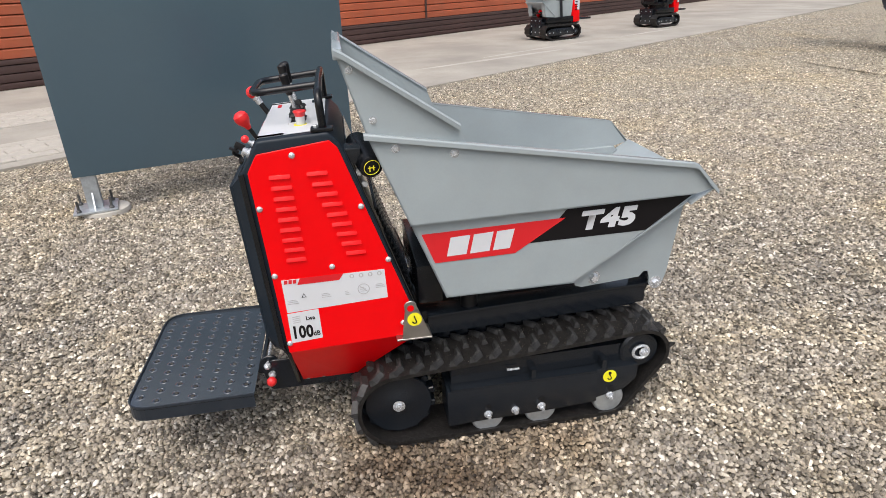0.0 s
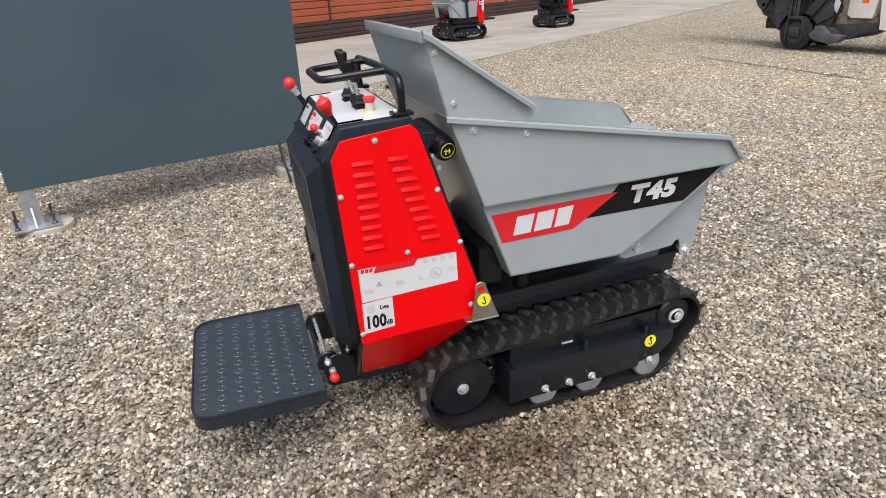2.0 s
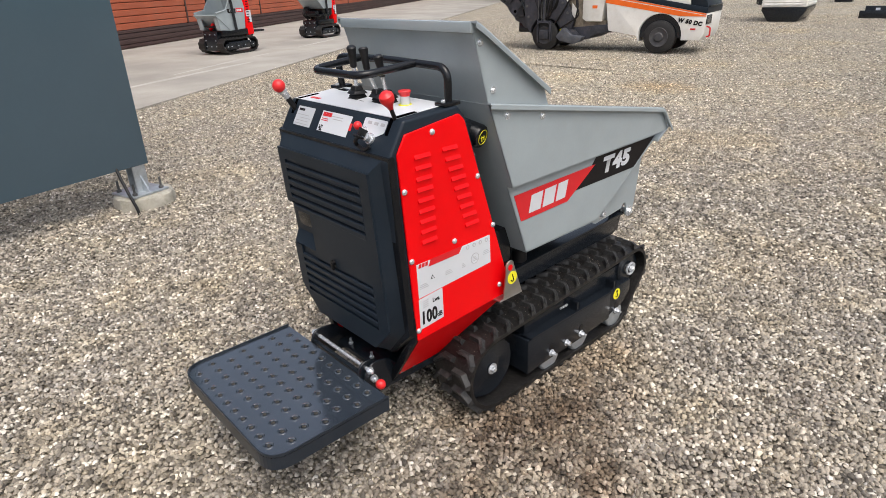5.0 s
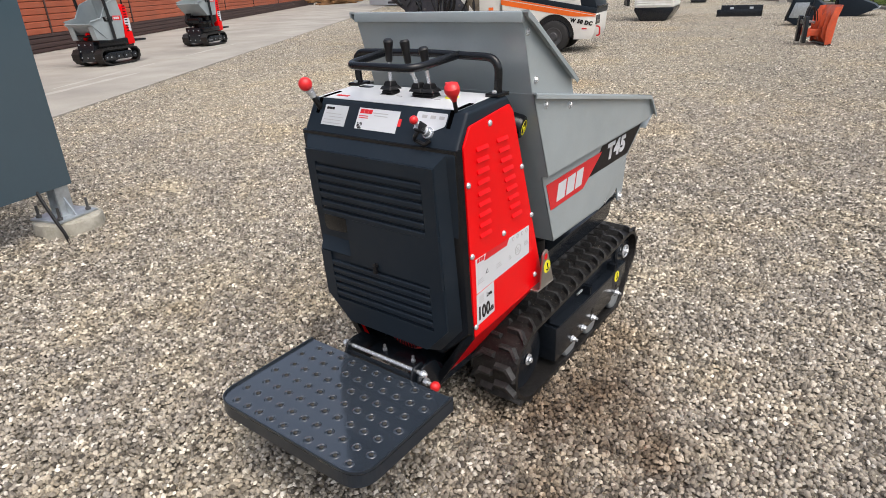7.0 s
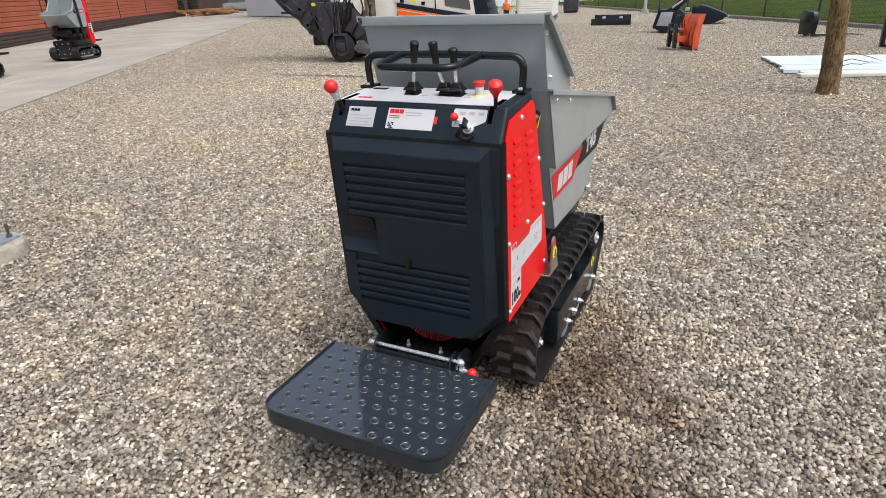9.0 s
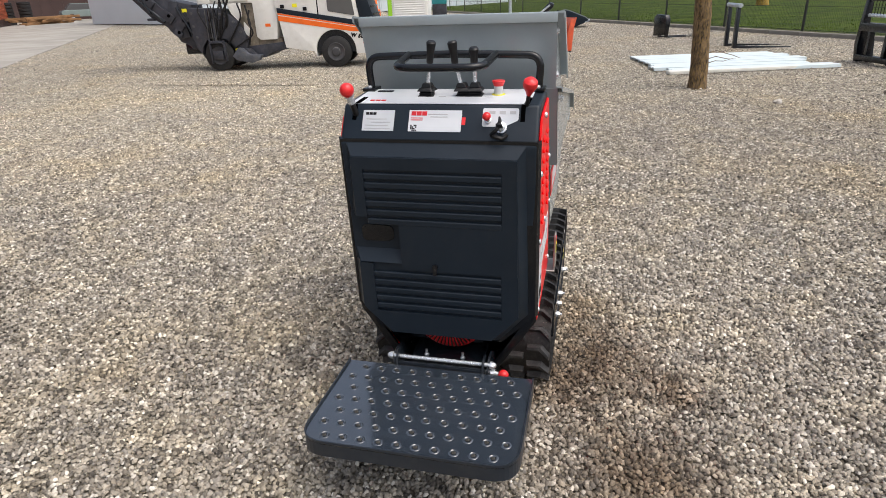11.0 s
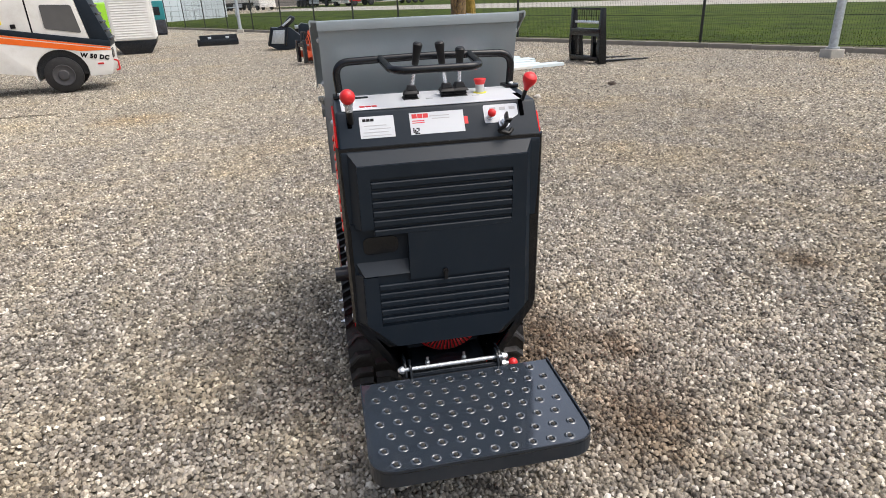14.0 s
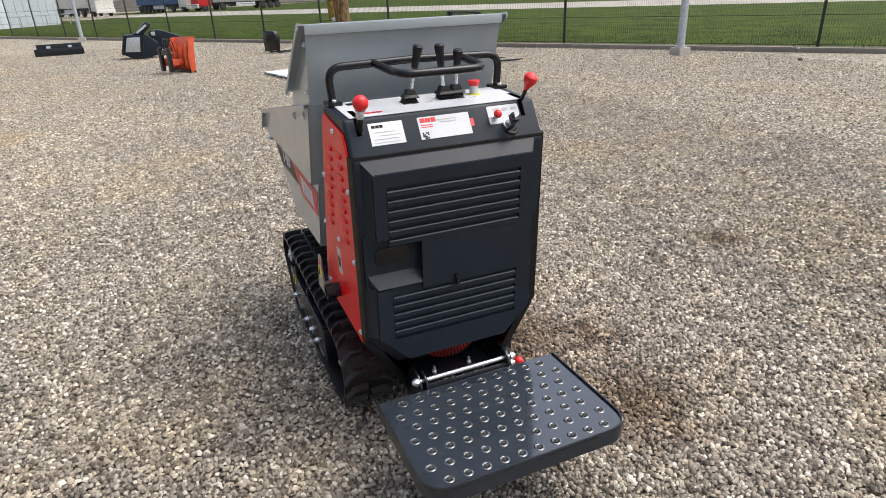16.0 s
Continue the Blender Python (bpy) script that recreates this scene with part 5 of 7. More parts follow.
RIM = mat("dusty_wheel_rim", (0.05, 0.05, 0.054), 0.6, var=0.2, scale=5, dirt=(0.15, 0.13, 0.11), dirt_amount=0.3)
mill = base("milling_machine", pose(10.14, 9.38, 0, 0, 0, -78.8), "white road milling machine with orange stripes and dirty dark drum housing", "machine")
for x, y, s in ((0.05, 0.12, -1), (2.57, 0.12, -1), (0.05, 1.12, 1), (2.57, 1.12, 1)):
    wheel(mill, x, y, 0.315, 0.315, 0.22, s, RIM)
arch = [(2.57 + 0.43 * math.cos(radians(k)), 0.33 + 0.43 * math.sin(radians(k))) for k in range(195, -20, -12)]
skirt = [(1.50, 0.43), (2.10, 0.335)] + arch + [(3.36, 0.27), (3.42, 0.40), (3.44, 0.76), (1.40, 1.13)]
hood = part("engine_hood", prism(skirt, "y", 0.03, 1.21, 0.012), MILLWHITE, mill, "off-white engine hood")
part("arch_lining", box((2.16, 0.10, 0.30), (2.98, 1.14, 0.75)), FRAME, hood)
part("hood_band", prism([(1.40, 1.125), (3.44, 0.76), (3.45, 0.86), (1.40, 1.22)], "y", 0.025, 1.215, 0.008), SLATE, mill, "dark grey hood band")
for (x0, za, zb), (x1, zc, zd) in ((((1.41, 0.97, 1.07)), (3.43, 0.64, 0.72)), (((1.41, 1.09, 1.12)), (3.43, 0.735, 0.757))):
    part("orange_stripe", prism([(x0, za), (2.95 if zb - za > 0.05 else x1, za + (zc - za) * (0.78 if zb - za > 0.05 else 1)), (x1, zd - 0.015), (x1, zd), (x0, zb)], "y", 0.0245, 0.03), ORANGE, hood)
part("letters", moved(lettering("W 50 DC", 0.102, 0.12, 0.007, 0.001), Matrix.Translation((3.14, 0.022, 0.605)) @ Matrix.Rotation(radians(9.5), 4, "Y") @ upright), INK, hood)
cab = part("upper_body", prism([(1.36, 1.20), (3.12, 0.905), (2.94, 2.0), (1.36, 2.1)], "y", 0.05, 1.19, 0.03), MILLWHITE, mill)
part("side_window", prism(round_poly([(2.46, 1.12), (3.02, 1.02), (2.95, 1.50), (2.46, 1.52)], 0.04), "y", 0.040, 0.055), GLASS, cab, "grey side window")
part("door_gap", prism([(2.24, 1.06), (2.265, 1.055), (2.265, 2.0), (2.24, 2.0)], "y", 0.046, 0.06), INK, cab)
part("front_grille", prism([(3.12, 0.905), (3.45, 0.85), (3.12, 1.9), (2.95, 2.0)], "y", 0.06, 1.18, 0.02), SLATE, mill, "dark ribbed front grille")
for k in range(7):
    t = k / 7
    part("grille_rib", box((3.45 - 0.33 * t - 0.05, 0.10, 0.87 + 1.03 * t), (3.47 - 0.33 * t, 1.14, 0.91 + 1.03 * t), 0.01), FRAME, mill)
part("door_latch", box((1.48, 0.02, 1.21), (1.56, 0.05, 1.28), 0.01), INK, cab)
part("door_latch", box((1.95, 0.02, 1.15), (2.03, 0.05, 1.22), 0.01), INK, cab)
part("warning_label", box((1.73, 0.044, 1.22), (1.83, 0.049, 1.29)), YELLOW, cab)
DIRTBROWN = mat("caked_road_dirt", (0.22, 0.185, 0.14), 0.9, var=0.35, scale=9, fine=40, bump=0.1, dirt=(0.08, 0.07, 0.06), dirt_amount=0.6)
part("rear_body", prism([(0.88, 0.66), (0.96, 0.60), (1.32, 0.60), (1.40, 1.2), (1.36, 2.1), (-0.30, 2.1), (-0.28, 1.34), (0.88, 1.34)], "y", 0.10, 1.14, 0.02), MILLWHITE, mill)
part("frame_recess", box((0.40, 0.14, 0.48), (0.90, 1.05, 1.34), 0.01), DIRTBROWN, mill, "dirt-caked machine frame")
part("frame_recess", box((0.90, 0.16, 0.40), (1.40, 1.05, 0.62), 0.01), DIRTBROWN, mill)
for x0, x1, z0, z1 in ((0.50, 0.63, 1.09, 1.335), (-0.22, 0.02, 1.35, 1.62), (0.10, 0.42, 1.36, 1.58), (0.50, 0.80, 1.38, 1.60)):
    blk = part("valve_block", box((x0, 0.03, z0), (x1, 0.12, z1), 0.015), MILLWHITE, mill)
    for x in (x0 + 0.04, x1 - 0.04):
        part("bolt", hexhead((x, 0.03, (z0 + z1) / 2), (0, -1, 0), 0.014, 0.01), BOLTDARK, blk)
part("warning_label", box((1.10, 0.094, 0.86), (1.21, 0.099, 0.92)), ORANGE, mill)
for a, q, c in (((0.28, 1.62), (0.34, 1.10), (0.20, 0.74)), ((0.20, 1.34), (0.10, 1.05), (0.08, 0.66)), ((0.74, 1.30), (0.80, 0.9), (0.72, 0.52)), ((0.02, 1.30), (-0.02, 0.98), (0.02, 0.70))):
    part("hose", tube(rounded([(a[0], 0.04, a[1]), (q[0] + 0.03, -0.02, q[1]), (q[0] - 0.02, 0.0, q[1] - 0.2), (c[0], 0.05, c[1])], 0.12), 0.018, 8), GRIP, mill)
drum = [(-0.44, 0.66), (-0.36, 0.30), (-0.30, 0.20), (0.30, 0.12), (0.44, 0.16), (0.66, 0.16), (0.70, 0.55), (0.55, 0.98), (0.19, 1.22), (-0.48, 1.26)]
part("drum_housing", prism(drum, "y", 0.17, 1.10, 0.02), MILLDARK, mill, "dirty dark grey milling drum housing")
part("side_plate", prism([(-0.486, 1.285), (0.19, 1.25), (0.40, 1.14), (0.55, 0.99), (0.66, 0.78), (0.71, 0.58), (0.66, 0.38), (0.50, 0.36), (0.40, 0.52), (0.26, 0.64), (0.05, 0.69), (-0.16, 0.64), (-0.27, 0.50), (-0.30, 0.34), (-0.40, 0.48), (-0.45, 0.70)], "y", 0.0, 0.16, 0.015), MILLDARK, mill)
part("plate_seam", box((-0.06, -0.008, 0.70), (-0.03, 0.004, 1.24), 0.003), FRAME, mill)
part("plate_seam", box((0.10, -0.008, 0.70), (0.12, 0.004, 1.22), 0.003), FRAME, mill)
part("steering_arm", join(box((-0.12, -0.05, 0.16), (-0.09, 0.02, 0.66), 0.01), box((0.19, -0.05, 0.20), (0.22, 0.02, 0.62), 0.01), box((-0.12, -0.05, 0.58), (0.22, 0.02, 0.62), 0.01), box((-0.06, -0.06, 0.24), (0.16, 0.02, 0.42), 0.02), rod((0.03, -0.02, 0.60), (0.03, -0.02, 1.05), 0.02, 10)), MILLDARK, mill)
part("support_plate", prism([(0.50, 0.24), (0.80, 0.20), (0.90, 0.26), (0.72, 0.44), (0.56, 0.46)], "y", -0.02, 0.30, 0.012), MILLDARK, mill)
part("support_plate", prism([(0.62, 0.22), (1.00, 0.24), (1.20, 0.34), (1.62, 0.42), (1.62, 0.56), (0.70, 0.48)], "y", 0.12, 1.10, 0.012), MILLDARK, mill)
part("reflector", box((0.42, -0.008, 0.34), (0.47, 0.0, 0.46), 0.004), YELLOW, mill)
boom = part("conveyor_boom", prism([(-2.35, 2.05), (-1.75, 2.15), (-1.0, 1.46), (-0.5, 1.34), (-0.42, 0.70), (-0.36, 0.42), (-0.64, 0.44), (-0.72, 0.54), (-0.88, 0.60), (-0.93, 0.72), (-1.06, 0.82), (-1.10, 0.90), (-1.44, 1.13), (-1.80, 1.52)], "y", 0.34, 0.92, 0.02), MILLDARK, mill, "dark steel loading conveyor boom")
part("boom_side", prism([(-2.25, 2.10), (-1.95, 2.14), (-1.02, 1.18), (-0.96, 1.42), (-0.80, 1.42), (-0.62, 0.70), (-0.86, 0.66), (-1.05, 0.90), (-1.46, 1.22)], "y", 0.28, 0.34, 0.008), MILLDARK, boom)
for (a, b, c, d) in ((-0.80, 1.30, -0.50, 0.68), (-0.70, 1.30, -0.46, 0.80), (-1.9, 1.75, -1.1, 1.02), (-1.5, 1.52, -1.38, 1.20)):
    part("boom_strut", rod((a, 0.25, b), (c, 0.25, d), 0.028, 8), FRAME, boom)
part("warning_label", box((-0.68, 0.22, 1.20), (-0.56, 0.226, 1.27)), YELLOW, boom)
part("boom_hook", join(rod((-1.44, 0.4, 1.16), (-1.36, 0.4, 1.06), 0.035, 10), box((-1.50, 0.30, 1.05), (-1.34, 0.52, 1.10), 0.01)), MILLDARK, mill)
part("rear_frame", box((-0.80, 0.36, 0.34), (-0.25, 0.90, 0.56), 0.03), FRAME, mill)
part("tow_hook", tube(rounded([(3.43, 0.16, 0.52), (3.50, 0.16, 0.50), (3.50, 0.16, 0.34), (3.44, 0.16, 0.33)], 0.04), 0.016, 8), ENGINE, mill)
part("front_lamp", box((3.425, 0.08, 0.60), (3.45, 0.26, 0.72), 0.01), GLASS, mill)
part("side_marker", box((3.16, 0.024, 0.46), (3.26, 0.03, 0.49)), ENGINE, mill)


# hoses, guides, bolts and brackets round the drum
for hx, hz, bend, low, rad in ((0.36, 1.75, 0.10, 0.78, 0.024), (0.30, 1.62, -0.08, 0.70, 0.016), (0.24, 1.50, 0.06, 0.62, 0.014), (0.16, 1.40, -0.10, 0.66, 0.014), (-0.02, 1.34, 0.05, 0.60, 0.012), (0.60, 1.34, 0.08, 0.56, 0.018), (0.84, 1.20, -0.06, 0.46, 0.016), (-0.20, 1.32, -0.05, 0.84, 0.012)):
    part("hose", tube(rounded([(hx, -0.03, hz), (hx + bend, -0.06, (hz + low) / 2 + 0.15), (hx - bend, -0.05, (hz + low) / 2 - 0.10), (hx * 0.5, -0.02, low)], 0.16), rad, 8), GRIP, mill)
for gx in (-0.10, -0.02, 0.06):
    part("guide_rod", rod((gx, -0.025, 0.62), (gx, -0.025, 1.24), 0.012, 8), BOLTDARK, mill)
for gx0, gx1, gz0, gz1 in ((-0.10, 0.20, 0.30, 0.58),):
    part("steering_frame", tube(rounded([(gx0, -0.07, gz0), (gx0, -0.08, gz1), (gx1, -0.08, gz1), (gx1, -0.07, gz0)], 0.06), 0.010, 8), MILLDARK, mill)
scoop = prism([(0.36, 0.30), (0.44, 0.22), (0.76, 0.15), (0.92, 0.20), (0.98, 0.30), (0.72, 0.34), (0.60, 0.46), (0.50, 0.47)], "y", -0.09, 0.10, 0.015)
part("drum_scoop", scoop, mat("worn_blue_grey_steel", (0.11, 0.12, 0.14), 0.5, 0.3, var=0.3, scale=5, bump=0.05, dirt=(0.2, 0.17, 0.14), dirt_amount=0.5), mill, "worn blue-grey scraper plate")
for bx, bz in ((-0.40, 1.18), (-0.40, 0.92), (-0.36, 0.70), (0.30, 1.10), (0.46, 0.98), (0.58, 0.78), (0.62, 0.58), (-0.24, 1.18), (0.20, 1.14)):
    part("bolt", hexhead((bx, 0.0, bz), (0, -1, 0), 0.020, 0.014, 0.03), BOLTDARK, mill)
part("cover_flap", prism([(0.36, 1.34), (0.66, 1.34), (0.66, 1.10), (0.58, 0.98), (0.44, 1.14)], "y", 0.015, 0.035, 0.004), MILLWHITE, mill)
part("cover_flap", prism([(0.66, 0.98), (0.80, 0.80), (0.74, 0.66), (0.64, 0.76)], "y", 0.06, 0.075, 0.004), MILLWHITE, mill)
for bx, bz, w, h in ((-1.02, 1.12, 0.26, 0.20), (-0.72, 1.02, 0.20, 0.42), (-1.42, 1.46, 0.34, 0.16), (-0.86, 0.78, 0.18, 0.14), (-1.80, 1.84, 0.30, 0.16)):
    bracket = part("boom_bracket", moved(box((-w / 2, -0.02, -h / 2), (w / 2, 0.02, h / 2), 0.012), pose(bx, 0.255, bz, 0, 40, 0)), MILLDARK, boom)
    part("bracket_hole", moved(turned((0, -0.024, 0), (0, 0.0, 0), [(0, 0.035), (0.006, 0.035)], 14), pose(bx + 0.03, 0.255, bz + 0.02)), VOID, bracket)
part("lamp_cluster", box((3.40, 0.05, 0.56), (3.446, 0.44, 0.73), 0.01), FRAME, mill, "dark headlamp cluster")
for q in (0.12, 0.24, 0.36):
    part("headlamp", turned((3.44, q, 0.645), (3.47, q, 0.645), [(0, 0.05), (0.012, 0.048), (0.016, 0)], 16), GLASS, mill)


def parked_dumper(m, lift):
    dm = base("tracked_dumper", m, "parked tracked dumper with grey hopper and red tail cover on concrete", "dumper", "dumpers along the wall")
    for s in (-1, 1):
        pts, dirs = loop_path(((-0.42, 0.20, 0.17), (0.42, 0.22, 0.16), (0.25, 0.14, 0.14)), 48)
        bm = bmesh.new()
        rings = []
        for i, (p, d) in enumerate(zip(pts, dirs)):
            o = p + d * (0.02 if i % 2 else 0.0)
            q = p - d * 0.03
            rings.append([bm.verts.new((o.x, s * 0.22, o.y)), bm.verts.new((o.x, s * 0.43, o.y)), bm.verts.new((q.x, s * 0.43, q.y)), bm.verts.new((q.x, s * 0.22, q.y))])
        for a, b in zip(rings, rings[1:] + rings[:1]):
            for q in range(4):
                bm.faces.new((a[q], a[(q + 1) % 4], b[(q + 1) % 4], b[q]))
        t = part("rubber_track", bm, RUBBER, dm)
        part("track_frame", box((-0.36, s * 0.24, 0.12), (0.36, s * 0.41, 0.29), 0.02), FRAME, dm)
        for x in (-0.42, -0.15, 0.08, 0.30, 0.42):
            part("roller", turned((x, s * 0.39, 0.19), (x, s * 0.425, 0.19), [(0, 0.07), (0.03, 0.07), (0.034, 0)], 16), FRAME, t)
            part("bolt", hexhead((x, s * 0.425, 0.19), (0, s, 0), 0.014, 0.012), CHROME, t)
    part("chassis", join(box((-0.45, -0.24, 0.22), (0.52, 0.24, 0.46), 0.02), box((-0.4, -0.34, 0.42), (0.45, 0.34, 0.56), 0.02)), BLACK, dm)
    z = lift
    if lift > 0.15:
        part("swing_ring", rod((0, 0, 0.55), (0, 0, 0.68), 0.28, 24), BLACK, dm)
        part("lift_frame", join(box((-0.3, -0.3, 0.66), (0.4, 0.3, 0.74), 0.01), box((-0.25, -0.26, 0.74), (0.15, 0.26, 0.96), 0.02)), BLACK, dm)
    # hopper
    side = [(-0.30, 0.62 + z), (0.22, 0.62 + z), (0.60, 0.96 + z), (0.59, 1.04 + z), (0.28, 1.08 + z), (0.08, 1.36 + z), (-0.28, 1.48 + z), (-0.36, 1.10 + z)]
    bm = prism([(-0.30, 0.62 + z), (0.22, 0.62 + z), (0.22, 0.63 + z), (-0.30, 0.63 + z)], "y", -0.36, 0.36)
    hp = part("hopper", bm, GREY, dm)
    part("front_plate", box((0.52, -0.235, 0.10), (0.545, 0.235, 0.55), 0.01), FRAME, dm)
    for y in (-0.17, 0.0, 0.17):
        for h in (0.20, 0.34, 0.48):
            if y or h != 0.34:
                part("bolt", hexhead((0.545, y, h), (1, 0, 0), 0.014, 0.012), CHROME, dm)
    if lift < 0.15:
        side = [(-0.30, 0.62 + z), (0.20, 0.60 + z), (0.44, 0.575), (0.50, 0.575), (0.56, 0.93 + z)] + side[2:]
        for s in (-1, 1):
            part("front_leg", prism([(0.47, 0.575), (0.50, 0.575), (0.56, 0.93 + z), (0.53, 0.93 + z)], "y", s * 0.22, s * 0.352, 0.004), GREY, hp)
        part("tipping_ram", rod((0.40, -0.10, 0.60), (0.45, 0.06, 0.70), 0.045, 14), RED, dm)
        part("cross_tube", rod((0.46, -0.34, 0.66), (0.46, 0.34, 0.66), 0.03, 12), BLACK, dm)
    else:
        part("valve_block", join(box((0.02, -0.33, 0.74), (0.30, -0.12, 0.92), 0.02), box((0.26, -0.20, 0.70), (0.46, 0.20, 0.84), 0.02), box((-0.32, -0.34, 0.70), (-0.10, 0.34, 1.02), 0.03)), BLACK, dm)
        for k in range(4):
            part("hose", tube(rounded([(0.30, -0.25 + 0.05 * k, 0.60), (0.48, -0.30 + 0.06 * k, 0.72), (0.36, -0.28 + 0.04 * k, 0.95), (0.05, -0.30 + 0.05 * k, 1.05)], 0.12), 0.016, 8), GRIP, dm)
        decal("filter_label", [(-0.02, 0.80), (0.10, 0.80), (0.10, 0.88), (-0.02, 0.88)], -0.345, WHITE, dm)
    for piece in (prism(side, "y", -0.36, -0.352), prism(side, "y", 0.352, 0.36)):
        part("side_sheet", piece, GREY, hp)
    part("chute_floor", prism([(0.22, 0.62 + z), (0.62, 0.97 + z), (0.61, 0.98 + z), (0.215, 0.63 + z)], "y", -0.38, 0.38), GREY, hp)
    part("back_sheet", prism([(-0.30, 0.62 + z), (-0.36, 1.10 + z), (-0.28, 1.48 + z), (-0.27, 1.48 + z), (-0.35, 1.10 + z), (-0.29, 0.62 + z)], "y", -0.35, 0.35), GREY, hp)
    for s in (-1, 1):
        part("rim_flange", tube([(-0.28, s * 0.36, 1.48 + z), (0.08, s * 0.36, 1.36 + z), (0.28, s * 0.37, 1.08 + z), (0.60, s * 0.38, 1.02 + z)], 0.014, 8), GREY, hp)
        y = s * 0.3605
        decal("black_band", [(-0.06, 0.985 + z), (0.20, 1.00 + z), (0.22, 1.10 + z), (-0.05, 1.10 + z)], y, INK, hp)
        face = Matrix.Translation((0.085, y + s * 0.0012, 1.048 + z)) @ (Matrix.Rotation(radians(180), 4, "Z") if s > 0 else Matrix()) @ upright
        part("letters", moved(lettering("T50", 0.082, 0.15, 0.002, squeeze=1.1), face), WHITE, hp)
        decal("red_band", [(-0.30, 1.0 + z), (-0.07, 1.01 + z), (-0.07, 1.11 + z), (-0.30, 1.10 + z)], y, REDINK, hp)
        for k in range(3):
            decal("brand_block", [(-0.25 + 0.055 * k, 1.03 + z), (-0.205 + 0.055 * k, 1.03 + z), (-0.205 + 0.055 * k, 1.08 + z), (-0.25 + 0.055 * k, 1.08 + z)], y + s * 0.001, WHITE, hp)
        part("loader_arm", tube([(0.05, s * 0.41, 0.56), (0.10, s * 0.41, 1.2 + z), (0.18, s * 0.41, 1.75 + z)], 0.035, 8), FRAME, dm)
    tail = prism([(-0.62, 0.42), (-0.42, 0.40), (-0.36, 0.62), (-0.40, 1.22 + z), (-0.47, 1.34 + z), (-0.56, 1.30 + z)], "y", -0.33, 0.33, 0.02)
    tl = part("tail_cover", tail, RED, dm)
    for k in range(10):
        for s in (-1, 1):
            part("louvre", box((-0.52, s * 0.333, 0.70 + 0.06 * k), (-0.44, s * 0.338, 0.72 + 0.06 * k)), BLACK, tl)
    decal("notice_label", [(-0.59, 0.70), (-0.51, 0.70), (-0.50, 0.84), (-0.42, 0.85), (-0.42, 0.98), (-0.585, 0.99)], -0.3305, WHITE, tl)
    decal("notice_label", [(-0.59, 0.70), (-0.51, 0.70), (-0.50, 0.84), (-0.42, 0.85), (-0.42, 0.98), (-0.585, 0.99)], 0.3305, WHITE, tl)
    part("step_platform", box((-1.02, -0.3, 0.455), (-0.62, 0.3, 0.505), 0.012), FRAME, dm)
    part("step_arm", box((-0.70, -0.2, 0.36), (-0.5, 0.2, 0.47), 0.01), FRAME, dm)
    part("guard_bar", tube(rounded([(-0.5, 0.28, 1.25 + z), (-0.52, 0.28, 1.50 + z), (-0.52, -0.28, 1.50 + z), (-0.5, -0.28, 1.25 + z)], 0.06), 0.018, 8), BLACK, dm)
    if lift < 0.15:
        part("loader_bucket", prism([(0.15, 1.70), (0.60, 1.75), (0.72, 2.05), (0.25, 2.15)], "y", -0.46, 0.46, 0.02), FRAME, dm)
    return dm


parked_dumper(pose(5.86, 16.02, 0.006, 0, 0, 198), -0.05)
parked_dumper(pose(9.88, 18.0, 0.006, 0, 0, 203) @ Matrix.Diagonal((0.94, 0.94, 0.94, 1)), 0.28)


def generator(m):
    g = base("generator", m, "white louvred generator cabinet on a black skid", "generator")
    part("cabinet", box((-0.62, -1.0, 0.42), (0.62, 1.0, 1.75), 0.05, 3), MILLWHITE, g)
    part("skid", prism([(-0.40, 0.0), (0.40, 0.0), (0.62, 0.32), (0.62, 0.42), (-0.62, 0.42), (-0.62, 0.32)], "y", -0.95, 0.95, 0.01), FRAME, g)
    part("lifting_eye", tube([(0.08 * math.cos(k), 0, 1.78 + 0.08 * math.sin(k)) for k in [2 * math.pi * i / 14 for i in range(14)]], 0.015, 8, True), BLACK, g)
    for k in range(16):
        z = 0.50 + 0.074 * k
        for s in (-1, 1):
            part("louvre", prism([(s * 0.618, z), (s * 0.645, z), (s * 0.622, z + 0.05), (s * 0.618, z + 0.05)], "y", -0.92, 0.92), MILLWHITE, g)
            part("louvre", prism([(s * 0.998, z), (s * 1.025, z), (s * 1.002, z + 0.05), (s * 0.998, z + 0.05)], "x", -0.54, 0.54), MILLWHITE, g)
    return g


generator(pose(20.9, 7.95, 0, 0, 0, 100))
tb = base("compressor", pose(33.4, 9.80, 0, 0, 0, 100), "teal compressor box with a grey lower half on gravel", "compressor")
part("housing", box((-0.40, -0.36, 0.72), (0.40, 0.36, 1.62), 0.05, 3), TEAL, tb)
part("lower_housing", box((-0.39, -0.35, 0.10), (0.39, 0.35, 0.72), 0.03, 2), MILLDARK, tb)
part("skid", box((-0.36, -0.34, 0.0), (0.36, 0.34, 0.12), 0.02), FRAME, tb)
part("control_panel", box((-0.20, 0.355, 0.95), (0.16, 0.372, 1.35), 0.01), FRAME, tb)
lime = base("garden_machine", pose(26.2, 10.35, 0, 0, 0, 20) @ Matrix.Diagonal((0.5, 0.6, 1, 1)), "lime-green machine hood behind the generator", "machine")
part("hood", prism(round_poly([(-0.45, 0.35), (0.45, 0.30), (0.50, 0.95), (0.30, 1.55), (-0.40, 1.62)], 0.12), "y", -0.32, 0.32, 0.05, 3), mat("lime_green_paint", (0.30, 0.62, 0.03), 0.4, var=0.06, bump=0.005), lime)
for x in (-0.3, 0.3):
    for s in (-1, 1):
        wheel(lime, x, s * 0.30, 0.22, 0.22, 0.14, s)
